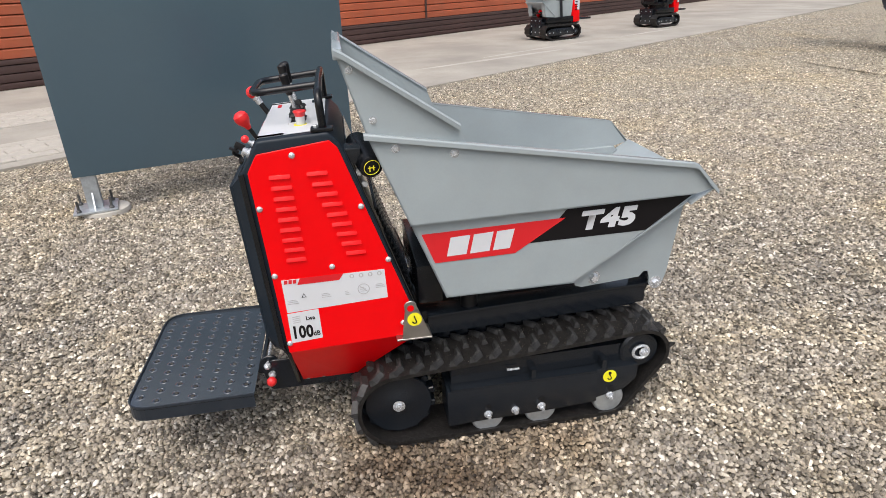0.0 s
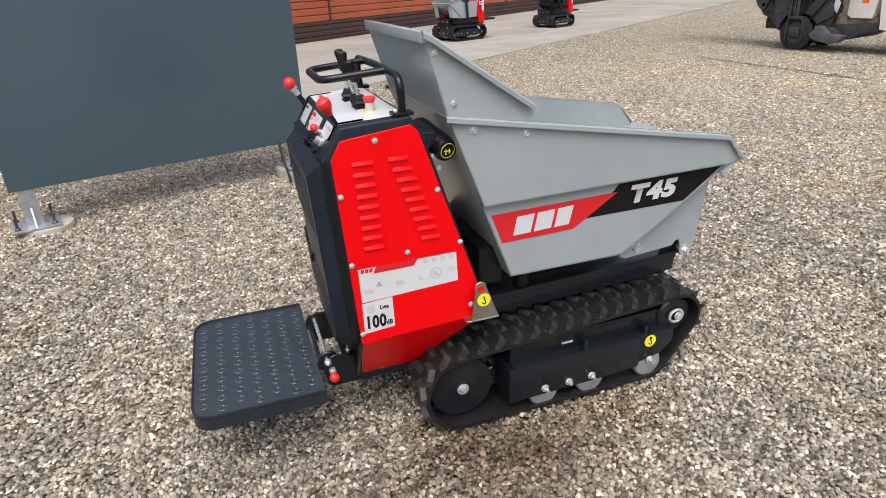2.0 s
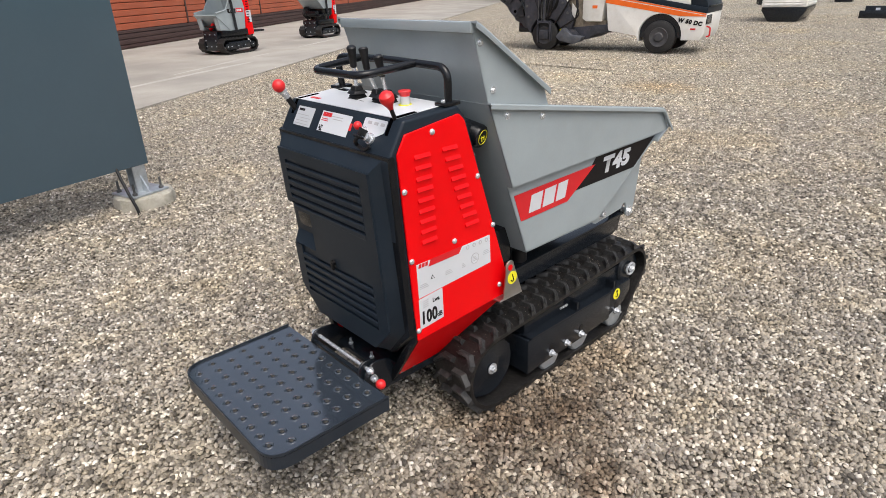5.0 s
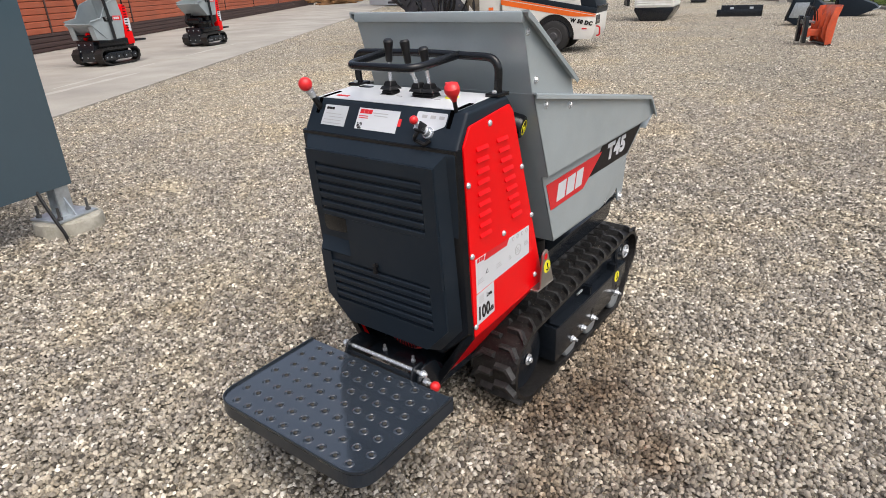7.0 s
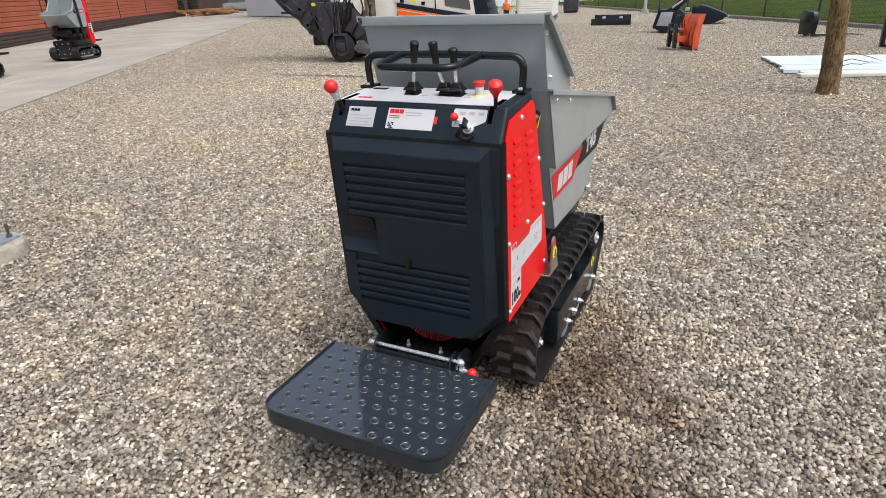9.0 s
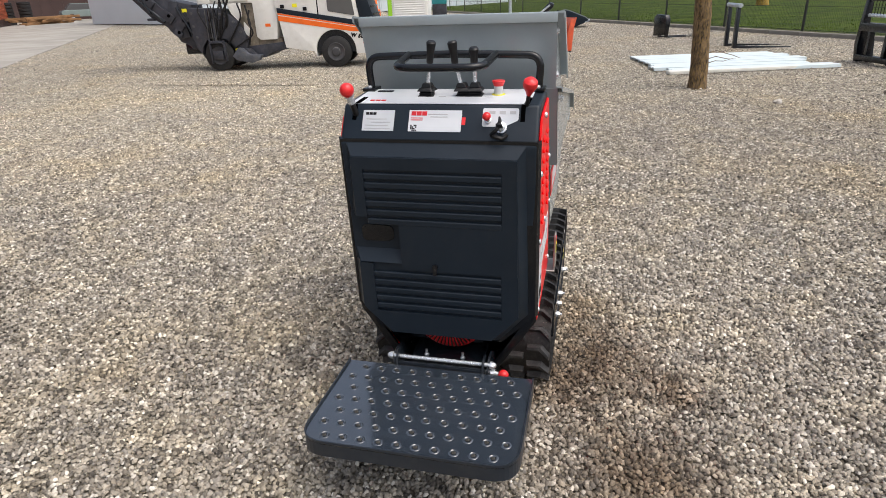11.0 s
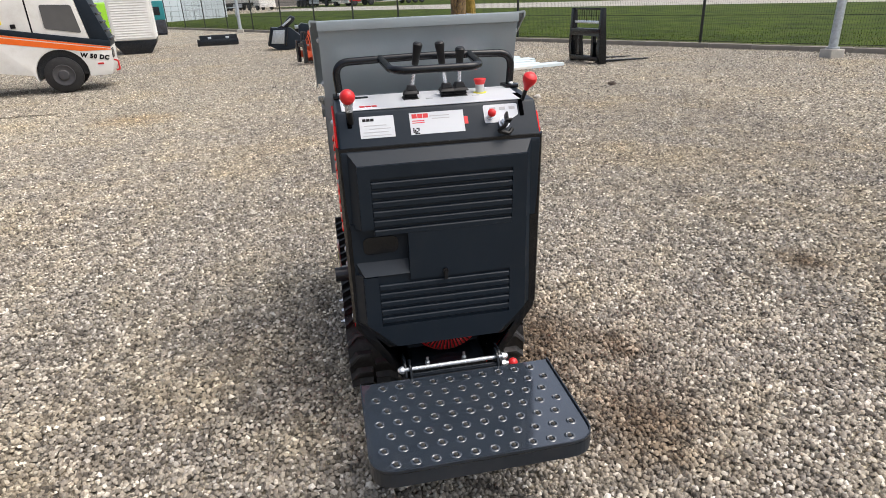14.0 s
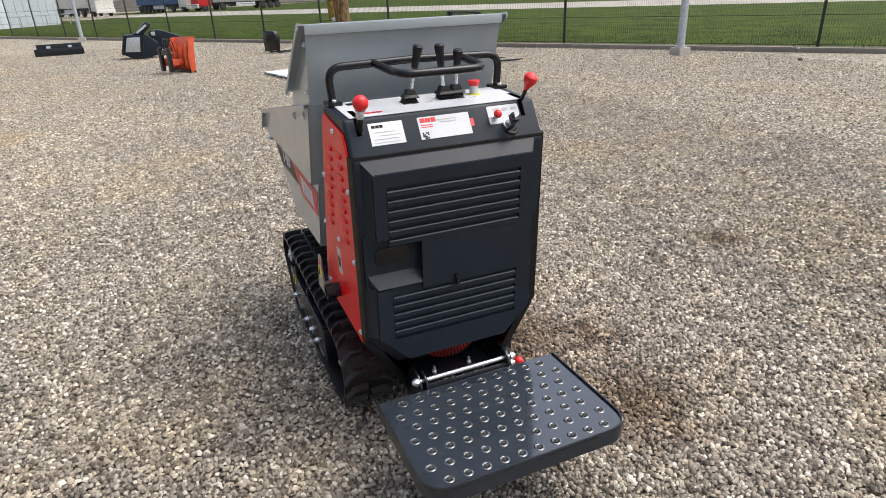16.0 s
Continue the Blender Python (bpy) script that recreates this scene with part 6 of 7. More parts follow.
orange = base("plough_frame", pose(31.0, 12.7, 0, 0, 0, 25), "orange implement frame parked behind the milling machine", "implement")
part("beam", box((-0.75, -0.12, 0.30), (0.75, 0.12, 0.62), 0.03), ORANGE, orange)
for x in (-0.62, 0.0, 0.62):
    part("leg", prism([(x - 0.06, 0.0), (x + 0.10, 0.0), (x + 0.06, 0.34), (x - 0.06, 0.34)], "y", -0.08, 0.08, 0.01), FRAME, orange)
part("mast", prism([(-0.30, 0.60), (0.30, 0.60), (0.08, 1.20), (-0.08, 1.20)], "y", -0.05, 0.05, 0.01), ORANGE, orange)


def trough(m):
    t = base("steel_channel", m, "black steel channel frame lying on gravel", "channel")
    part("web", box((-0.85, -0.30, 0.0), (0.85, -0.27, 0.27), 0.006), FRAME, t)
    part("web", box((-0.75, 0.27, 0.0), (0.85, 0.30, 0.40), 0.006), FRAME, t)
    part("floor_plate", box((-0.80, -0.27, 0.0), (0.85, 0.27, 0.02)), FRAME, t)
    part("end_plate", box((0.80, -0.3, 0.0), (0.86, 0.3, 0.24), 0.02), FRAME, t)
    for x in (-0.4, 0.35):
        part("lug", box((x, 0.19, 0.25), (x + 0.14, 0.27, 0.33), 0.01), WHITE, t)


trough(pose(22.35, 5.60, 0, 0, 0, -82) @ Matrix.Diagonal((0.82, 1, 0.85, 1)))


def plough(m):
    p = base("snow_plough", m, "orange snow plough blade on a black mounting frame", "plough")
    bm = bmesh.new()
    prof = [(0.05, 0.03), (0.12, 0.12), (0.14, 0.35), (0.08, 0.62), (-0.06, 0.86), (-0.08, 0.85), (0.05, 0.61), (0.105, 0.35), (0.09, 0.13), (0.02, 0.04)]
    prof = [(0.16 - x * 1.6, z) for x, z in prof]
    a = [bm.verts.new((x, -0.62, z)) for x, z in prof]
    b = [bm.verts.new((x, 0.62, z * 0.96)) for x, z in prof]
    bm.faces.new(a), bm.faces.new(b[::-1])
    for i in range(len(a)):
        j = (i + 1) % len(a)
        bm.faces.new((a[i], b[i], b[j], a[j]))
    bl = part("blade", bm, PLOUGHRED, p)
    for y in (-0.625, 0.625):
        part("end_plate", prism([(-0.06, 0.02), (0.12, 0.04), (0.18, 0.60), (0.26, 0.82), (0.06, 0.82), (-0.08, 0.40)], "y", y - 0.012, y + 0.012, 0.004), PLOUGHRED, bl)
    part("cutting_edge", box((-0.02, -0.63, -0.01), (0.13, 0.63, 0.05), 0.01), FRAME, bl)
    for y in (-0.5, -0.15, 0.2, 0.5):
        part("rib", prism([(-0.05, 0.08), (-0.16, 0.2), (-0.12, 0.6), (-0.02, 0.75), (0.05, 0.4)], "y", y - 0.015, y + 0.015, 0.005), PLOUGHRED, bl)
    part("push_frame", join(box((-0.45, -0.3, 0.2), (-0.1, -0.24, 0.34), 0.01), box((-0.45, 0.24, 0.2), (-0.1, 0.3, 0.34), 0.01), box((-0.5, -0.32, 0.18), (-0.42, 0.32, 0.36), 0.01)), PLOUGHRED, p)
    part("coupler", join(box((-0.62, -0.36, 0.05), (-0.5, -0.2, 0.62), 0.02), box((-0.62, 0.2, 0.05), (-0.5, 0.36, 0.62), 0.02), box((-0.6, -0.3, 0.45), (-0.52, 0.3, 0.55), 0.01)), FRAME, p)
    part("ram", rod((-0.45, 0.1, 0.5), (-0.05, 0.3, 0.45), 0.03, 10), CHROME, p)
    for y in (-0.12, 0.05, 0.15):
        part("hose", tube(rounded([(-0.5, y, 0.55), (-0.4, y + 0.1, 0.85), (-0.2, y + 0.15, 0.75), (-0.12, y + 0.2, 0.5)], 0.15), 0.014, 8), GRIP, p)


plough(pose(13.45, 2.26, 0, 0, 0, -66) @ Matrix.Diagonal((0.64, 0.68, 0.88, 1)))


def grab_bucket(m):
    p = base("loader_bucket", m, "dark grey loader bucket with a raised clamp lying on gravel", "bucket")
    sh = part("shell", prism(round_poly([(-0.64, 0.20), (-0.46, 0.76), (0.28, 0.74), (0.64, 0.44), (0.58, 0.10), (0.10, 0.0), (-0.30, 0.02)], 0.05), "y", -0.40, 0.42, 0.012), SLATE, p)
    part("floor_plate", prism([(-0.50, 0.24), (-0.36, 0.68), (0.06, 0.68), (-0.02, 0.22)], "y", -0.415, -0.40, 0.004), GALV, p, "worn bare steel floor plate")
    for x in (-0.62, 0.02):
        part("side_plate", prism([(x, 0.16), (x + 0.16, 0.78), (x + 0.20, 0.78), (x + 0.05, 0.14)], "y", -0.47, 0.44, 0.006), FRAME, p)
    part("clamp", prism([(-0.22, 0.75), (0.0, 0.84), (0.22, 1.06), (0.34, 1.14), (0.50, 1.06), (0.44, 0.94), (0.16, 0.74)], "y", -0.30, 0.30, 0.03), FRAME, p)
    part("clamp_ram", rod((0.0, -0.33, 0.80), (0.34, -0.33, 1.04), 0.035, 10), CHROME, p)
    part("bracket", box((0.44, -0.36, 0.70), (0.58, 0.1, 0.80), 0.02), GALV, p)


grab_bucket(pose(18.5, 3.12, 0, 0, 0, -89) @ Matrix.Diagonal((0.80, 0.80, 0.86, 1)))
wedge = base("loader_bucket", pose(22.4, 2.28, 0, 0, 0, -89), "dark low-profile loader bucket lying open on gravel", "bucket")
part("shell", prism([(-0.42, 0.0), (-0.44, 0.52), (-0.30, 0.62), (-0.10, 0.58), (0.50, 0.34), (0.62, 0.24), (0.56, 0.20), (0.10, 0.0)], "y", -0.45, 0.45, 0.012), SLATE, wedge)
part("cutting_edge", prism([(0.48, 0.20), (0.66, 0.26), (0.64, 0.22), (0.50, 0.17)], "y", -0.46, 0.46), GALV, wedge)
for y in (-0.2, 0.2):
    part("hook", prism([(-0.44, 0.30), (-0.56, 0.34), (-0.54, 0.60), (-0.44, 0.56)], "y", y - 0.03, y + 0.03, 0.005), FRAME, wedge)


def pallet_fork(m, tall, name, label, style):
    p = base(name, m, label, "fork")
    if style == "frame":
        for s in (-1, 1):
            part("upright", prism([(-0.06, 0.0), (0.10, 0.0), (0.06, 0.5), (0.02, tall), (-0.05, tall), (-0.10, 0.3)], "y", s * 0.50 - 0.05, s * 0.50 + 0.05, 0.01), BLACK, p)
            part("tine", prism([(0.02, 0.0), (1.35, 0.0), (1.35, 0.012), (0.1, 0.05), (0.06, 0.4), (0.0, 0.4)], "y", s * 0.30 - 0.05, s * 0.30 + 0.05, 0.004), FRAME, p)
        part("crossbar", box((-0.09, -0.5, 0.04), (0.04, 0.5, 0.13), 0.01), BLACK, p)
        part("crossbar", box((-0.09, -0.5, 0.52), (0.05, 0.5, 0.66), 0.01), BLACK, p)
        part("pivot_bar", rod((0.0, -0.5, 0.78), (0.0, 0.5, 0.78), 0.03, 12), CHROME, p)
        for y in (-0.24, 0.24):
            part("inner_post", box((-0.06, y - 0.04, 0.1), (0.02, y + 0.04, 0.6), 0.008), BLACK, p)
        for k in range(12):
            y = -0.45 + 0.9 * k / 11
            part("guard_bar", rod((-0.02, y, 0.80), (-0.02, y, tall), 0.006, 6), BLACK, p)
        part("top_bar", box((-0.04, -0.5, tall - 0.04), (0.0, 0.5, tall), 0.006), BLACK, p)
    elif style == "plate":
        part("carriage", prism([(-0.32, 0.12), (0.32, 0.05), (0.34, 0.82), (0.20, 0.92), (-0.30, 0.90), (-0.38, 0.70)], "x", -0.10, 0.06, 0.03), BLACK, p)
        for s in (-1, 1):
            part("tine", prism([(0.02, 0.0), (1.5, 0.0), (1.5, 0.012), (0.1, 0.05), (0.08, 0.5), (0.02, 0.5)], "y", s * 0.2 - 0.05, s * 0.2 + 0.05, 0.004), FRAME, p)
    else:
        for s in (-1, 1):
            part("tine", prism([(0.0, 0.0), (1.25, 0.0), (1.25, 0.012), (0.08, 0.05), (0.06, 0.86), (-0.01, 0.90)], "y", s * 0.30 - 0.05, s * 0.30 + 0.05, 0.004), FRAME, p)
        part("hanger_bar", rod((0.02, -0.46, 0.90), (0.02, 0.42, 0.90), 0.045, 12), GALV, p)


pallet_fork(pose(10.2, -3.2, 0, 0, 0, -80), 1.05, "pallet_fork", "black pallet fork frame with two tines standing on gravel", "frame")
pallet_fork(pose(13.70, -1.50, 0, 0, 0, -84), 0.9, "pallet_fork", "dark pallet fork tines hung on a galvanised bar", "bar")
pallet_fork(pose(16.8, -0.34, 0, 0, 0, -64) @ Matrix.Diagonal((0.9, 0.86, 0.66, 1)), 0.9, "pallet_fork", "black pallet fork carriage plate with tines on gravel", "plate")

# pile of pale coated sheet profiles
pile_label = "pale coated sheet-metal profile lying in a flat pile"
for i in range(7):
    t = i / 6
    ax, ay = 9.35 + 2.05 * t, 0.42 + 0.35 * t + random.uniform(-0.15, 0.15)
    L = random.uniform(2.7, 3.0)
    if i == 0:
        ay, L = 0.25, 2.85
    prof = [(-0.17, 0.0), (-0.165, 0.05), (-0.08, 0.06), (0.0, 0.035), (0.08, 0.06), (0.165, 0.05), (0.17, 0.0), (0.15, 0.0), (0.08, 0.045), (0.0, 0.02), (-0.08, 0.045), (-0.15, 0.0)]
    bm = prism(prof, "y", -L, 0.0)
    thing("sheet_profile", bm, PLANKM, pile_label, "sheet metal", "pile of sheet profiles", m=pose(ax, ay, 0.0 if i % 2 == 0 else 0.004, 0, 0, 14 + random.uniform(-3, 3)))
thing("timber_plank", box((-0.09, -3.0, 0.0), (0.09, 0.0, 0.05), 0.006), mat("pale_timber", (0.70, 0.69, 0.63), 0.7, var=0.12, scale=3, bump=0.03), "pale planed timber plank on gravel beside sheet profiles", "plank", m=pose(9.12, 0.30, 0, 0, 0, 17))


def tree(x, y, r, label, bark, height, leaves):
    tr = base("tree", pose(x, y, 0), label, "tree")
    rnd = random.Random(int(x * 10))
    pts = [(0, 0, -0.1), (0.005, 0.0, 0.12), (0.01, 0.02, 0.6), (0.0, 0.06, 1.2), (-0.02, 0.09, 2.0), (0.02, 0.1, 3.0), (0.0, 0.12, height)]
    line, rads = [Vector(p) for p in pts], [r * 1.28, r * 1.08, r, r * 0.95, r * 0.85, r * 0.65, r * 0.2]
    fine_line, fine_rads = [], []
    for a, b, ra, rb in zip(line, line[1:], rads, rads[1:]):
        steps = max(1, int((b - a).length / 0.035)) if a.z < 2.0 else 6
        for q in range(steps):
            fine_line.append(a.lerp(b, q / steps)), fine_rads.append(ra + (rb - ra) * q / steps)
    trunk = tube(fine_line + [line[-1]], fine_rads + [rads[-1]], 44)
    for v in trunk.verts:
        axis = Vector((0, 0.04, v.co.z))
        out = (v.co - axis) * Vector((1, 1, 0))
        ridge = abs(noise.noise(Vector((v.co.x * 22, v.co.y * 22, v.co.z * 6)) * (0.118 / r))) * 0.16 - 0.05
        v.co += out * (ridge + noise.noise(v.co * 5.0) * 0.06)
    part("trunk", trunk, bark, tr)
    for i, z in enumerate((0.34, 0.40, 0.48)):
        if r < 0.2:
            a = Vector((0.03, -r * 0.9, z))
            part("limb", tube([a, a + Vector((0.02, -0.10, 0.03)), a + Vector((0.05, -0.22 - 0.06 * i, 0.02 - 0.03 * i)), a + Vector((0.04, -0.34 - 0.05 * i, 0.06 - 0.07 * i))], [0.007, 0.005, 0.004, 0.002], 6), bark, tr)
    tips = []
    for i in range(16):
        z = 2.6 + (height - 2.9) * i / 16
        k = i * 2.4 + rnd.uniform(-0.4, 0.4)
        L = (1.9 - 0.9 * i / 16) * rnd.uniform(0.7, 1.1)
        a = Vector((0.0, 0.1, z))
        b = a + Vector((math.cos(k) * L * 0.5, math.sin(k) * L * 0.5, L * 0.35))
        c = a + Vector((math.cos(k + 0.2) * L, math.sin(k + 0.2) * L, L * 0.9))
        part("limb", tube([a, b, c], [0.035, 0.024, 0.008], 8), bark, tr)
        for j in range(5):
            q = b.lerp(c, j / 4)
            e = q + Vector((rnd.uniform(-0.5, 0.5), rnd.uniform(-0.5, 0.5), rnd.uniform(0.1, 0.5)))
            tips.append((q, e))
    tw = bmesh.new()
    for q, e in tips:
        join(tw, tube([q, e], [0.008, 0.003], 5))
    part("twigs", tw, bark, tr, kind="stuff")
    vs, fs = [], []
    for q, e in tips:
        for j in range(leaves):
            c = q.lerp(e, rnd.random()) + Vector((rnd.uniform(-0.12, 0.12), rnd.uniform(-0.12, 0.12), rnd.uniform(-0.1, 0.1)))
            u = Vector((rnd.uniform(-1, 1), rnd.uniform(-1, 1), rnd.uniform(-1, 1))).normalized() * 0.03
            w = u.orthogonal().normalized() * 0.015
            n0 = len(vs)
            vs += [c - u, c + w, c + u, c - w]
            fs.append((n0, n0 + 1, n0 + 2, n0 + 3))
    cr = new("crown", fast_mesh("crown", np.array([tuple(v) for v in vs]), np.array(fs), LEAF))
    cr.parent = tr
    tagged(cr, kind="stuff")
    return tr


tree(7.62, 0.06, 0.118, "young tree with brown lichen-spotted bark standing in gravel", BARK, 5.5, 10)
tree(36.0, -7.4, 0.30, "roadside tree with yellow lichen bark behind the fence", LICHEN, 7.0, 10)


def lamp_post(p, label):
    l = base("lamp_post", Matrix.Translation(p), label, "lamp post")
    part("pole", turned((0, 0, 0.12), (0, 0, 6.0), [(0, 0.085), (0.02, 0.082), (5.88, 0.05)], 18), GALV, l)
    part("concrete_base", box((-0.15, -0.15, -0.05), (0.15, 0.15, 0.15), 0.02), CONCRETE, l)
    part("flange", rod((0, 0, 0.16), (0, 0, 0.185), 0.12, 16), GALV, l)
    part("arm", tube([(0, 0, 5.9), (0.3, 0.3, 6.1), (0.8, 0.8, 6.15)], 0.03, 10), GALV, l)
    part("lamp_head", box((0.7, 0.7, 6.05), (1.2, 0.95, 6.16), 0.03), GALV, l)


lamp_post(Vector((8.42, -7.48, 0)), "galvanised steel lamp post on a concrete base")
lamp_post(Vector((31.2, 5.6, 0)), "galvanised lamp post beside the far fence")

# trucks, hall and clutter in the distance


def truck(p, ang, tarp, label):
    t = base("truck", Matrix.Translation(p) @ Matrix.Rotation(radians(ang), 4, "Z"), label, "truck")
    part("trailer", box((-6.5, -1.25, 1.1), (5.6, 1.25, 3.9), 0.05), tarp, t)
    part("chassis_rail", box((-6.3, -0.6, 0.75), (7.5, 0.6, 1.1), 0.03), FRAME, t)
    part("side_guard", box((-1.5, -1.25, 0.45), (1.8, -1.2, 1.0), 0.03), WHITE, t)
    part("side_guard", box((-1.5, 1.2, 0.45), (1.8, 1.25, 1.0), 0.03), WHITE, t)
    c = part("cab", box((5.8, -1.25, 0.6), (8.0, 1.25, 3.6), 0.2, 3), MILLWHITE if tarp in (BLUE, MILLWHITE) else ENGINE, t)
    part("windscreen", box((7.9, -1.05, 2.0), (8.03, 1.05, 3.0), 0.05), GLASS, c)
    part("bumper", box((7.8, -1.25, 0.4), (8.1, 1.25, 1.0), 0.08), MILLWHITE, c)
    for x in (-5.6, -4.3, -3.0, 4.0, 6.9):
        for s in (-1, 1):
            wheel(t, x, s * 1.08, 0.5, 0.5, 0.3, s)


kd = math.degrees(math.atan2(KERB_D.y, KERB_D.x))
truck(Vector((110.0, -0.4, 0.09)), 208, BLUE, "blue-sided truck parked behind the far road")
truck(Vector((105.0, -11.5, 0.09)), 112, mat("grey_truck_side", (0.33, 0.33, 0.34), 0.5, var=0.1, scale=0.5), "grey truck parked behind the far road")
truck(Vector((103.0, 11.2, 0.09)), 208, MILLWHITE, "white truck parked behind the far road")
hall = base("hall", pose(63.0, 9.6, 0, 0, 0, 155), "pale blue-white metal clad hall behind the lawn", "building")
part("wall", box((0, -14, 0.05), (34, 0, 6.5)), PALEWALL, hall)
part("roof", box((-0.3, -14.3, 6.5), (34.3, 0.3, 6.9), 0.05), GALV, hall)
for k in range(34):
    part("cladding_rib", box((0.4 + k, 0.0, 0.1), (0.44 + k, 0.03, 6.5)), PALEWALL, hall)
railing = base("guard_rail", pose(61.6, 8.6, 0.09, 0, 0, 155), "thin steel guard rail in front of the pale hall", "railing")
part("rail", rod((0, 0, 0.82), (26, 0, 0.82), 0.035, 8), GALV, railing)
for k in range(9):
    part("post", rod((0.2 + 3.2 * k, 0, 0.0), (0.2 + 3.2 * k, 0, 0.82), 0.04, 8), GALV, railing)
dark_hall = base("hall", pose(150, 10, 0, 0, 0, kd + 92), "long low brown-grey hall far behind the trucks", "building")
hallmat = mat("brown_grey_cladding", (0.16, 0.15, 0.14), 0.7, var=0.15, scale=0.2)
part("wall", box((-70, -20, 0), (70, 0, 7)), hallmat, dark_hall)
part("roof", box((-71, -21, 7), (71, 1, 7.6)), GALV, dark_hall)
for k in range(14):
    w = part("window", box((-60 + 9 * k, 0.0, 2.5), (-56 + 9 * k, 0.08, 4.5), 0.02), GLASS, dark_hall)
    part("frame", box((-60.2 + 9 * k, -0.02, 2.3), (-55.8 + 9 * k, 0.05, 2.5)), GALV, w)

# end of the lane: brown wall, timber, tyres, a parked car
endwall = base("store_wall", pose(52, 54.5, 0, 0, 0, -52), "dark red-brown cladding wall at the end of the lane", "wall", kind="structure")
part("cladding", box((-16, 0, 0), (9, 0.3, 4)), BROWN, endwall)
for k in range(25):
    part("cladding_rib", box((-16 + k, -0.05, 0), (-15.9 + k, 0.0, 4)), BROWN, endwall)
greenwall = base("hedge_wall", pose(62, 47, 0, 0, 0, -60), "dark green fence sheeting at the end of the yard", "wall", kind="structure")
part("sheet", box((-12, 0, 0), (14, 0.2, 3)), mat("dark_green_sheeting", (0.03, 0.075, 0.055), 0.6, var=0.2, scale=0.5), greenwall)
WOOD = mat("weathered_timber", (0.26, 0.14, 0.06), 0.8, var=0.3, scale=2, bump=0.05)
rw = random.Random(5)
for i in range(14):
    thing("timber", box((-1.6, -0.1, 0), (1.6, 0.1, 0.18), 0.02), WOOD, "weathered brown timber lying in a loose heap", "timber", "timber heap", m=pose(42.8 + rw.uniform(-1.2, 1.2), 45.3 + rw.uniform(-1.2, 1.2), 0.2 * (i // 5), 0, rw.uniform(-3, 3), rw.uniform(-60, 10)))
tyre_bm = turned((0, 0, 0), (0, 0, 1), [(0, 0.24), (0, 0.42), (0.04, 0.48), (0.20, 0.48), (0.24, 0.42), (0.24, 0.24), (0.18, 0.30), (0.06, 0.30), (0, 0.24)], 24)
first_tyre = thing("tyre", tyre_bm, TYRE, "worn black tyre stacked with others", "tyre", "tyre stacks", m=pose(41.2, 48.9, 0))
for i in range(21):
    copy_thing(first_tyre, pose(41.2 + 1.0 * (i % 3) - 0.1, 48.9 - 0.8 * (i % 3), 0.25 * (i // 3 + (1 if i % 3 == 0 else 0)), 0, 0, i * 31))
for i in range(30):
    copy_thing(first_tyre, pose(50.3 + 0.9 * (i % 5), 42.4 - 1.05 * (i % 5), 0.25 * (i // 5), 0, 0, i * 31))
car = base("parked_car", pose(49.5, 47.0, 0, 0, 0, -40), "grey-green parked car at the end of the lane", "car")
part("body", prism(round_poly([(-2.1, 0.35), (2.1, 0.35), (2.15, 0.7), (1.2, 0.92), (-1.9, 0.95), (-2.15, 0.8)], 0.12), "y", -0.85, 0.85, 0.06, 3), CARPAINT, car)
part("cabin", prism(round_poly([(-1.8, 0.92), (1.1, 0.9), (0.4, 1.42), (-1.3, 1.45)], 0.12), "y", -0.74, 0.74, 0.08, 3), GLASS, car)
part("roof", prism(round_poly([(-1.3, 1.43), (0.4, 1.40), (0.35, 1.47), (-1.25, 1.49)], 0.02), "y", -0.66, 0.66, 0.02), CARPAINT, car)
for x in (-1.35, 1.35):
    for s in (-1, 1):
        wheel(car, x, s * 0.76, 0.32, 0.32, 0.2, s, CHROME)

# ---- fence ----
FENCEM = mat("dark_green_fence_wire", (0.020, 0.024, 0.022), 0.5, var=0.1, bump=0)
kang = Matrix.Rotation(math.atan2(KERB_D.y, KERB_D.x), 4, "Z")
POSTS = [-32.6, -26.8, -21.0, -15.35, -9.68, -3.9, -1.0, 1.87] + [4.76 + 2.93 * i for i in range(20)]
PANEL = 2.9
wire_bm = bmesh.new()
for k in range(58):
    x = 0.05 * k + 0.035
    join(wire_bm, box((x - 0.0014, -0.0014, 0.02), (x + 0.0014, 0.0014, 2.0)))
wire_me = finish(wire_bm, FENCEM)
rail_me = finish(box((0.0, -0.006, 0.0), (PANEL, 0.006, 0.010)), FENCEM)
post_me = finish(box((-0.03, -0.02, -0.1), (0.03, 0.02, 2.06), 0.004), FENCEM)
fence = base("fence", Matrix.Translation(along(KERB_P, KERB_D, KERB_N, 0, 0.22, 0.085)) @ kang, "dark welded-wire panel fence along the kerb", "fence", kind="structure")
for x in POSTS:
    shared("post", post_me, fence, pose(x, 0, 0))
for i in range(-12, 24):
    x = -3.9 + i * PANEL
    if i < 9:
        shared("wire_panel", wire_me, fence, pose(x, 0, 0))
    for z in (0.04, 0.62, 1.22, 1.82):
        shared("rail", rail_me, fence, pose(x, 0, z))

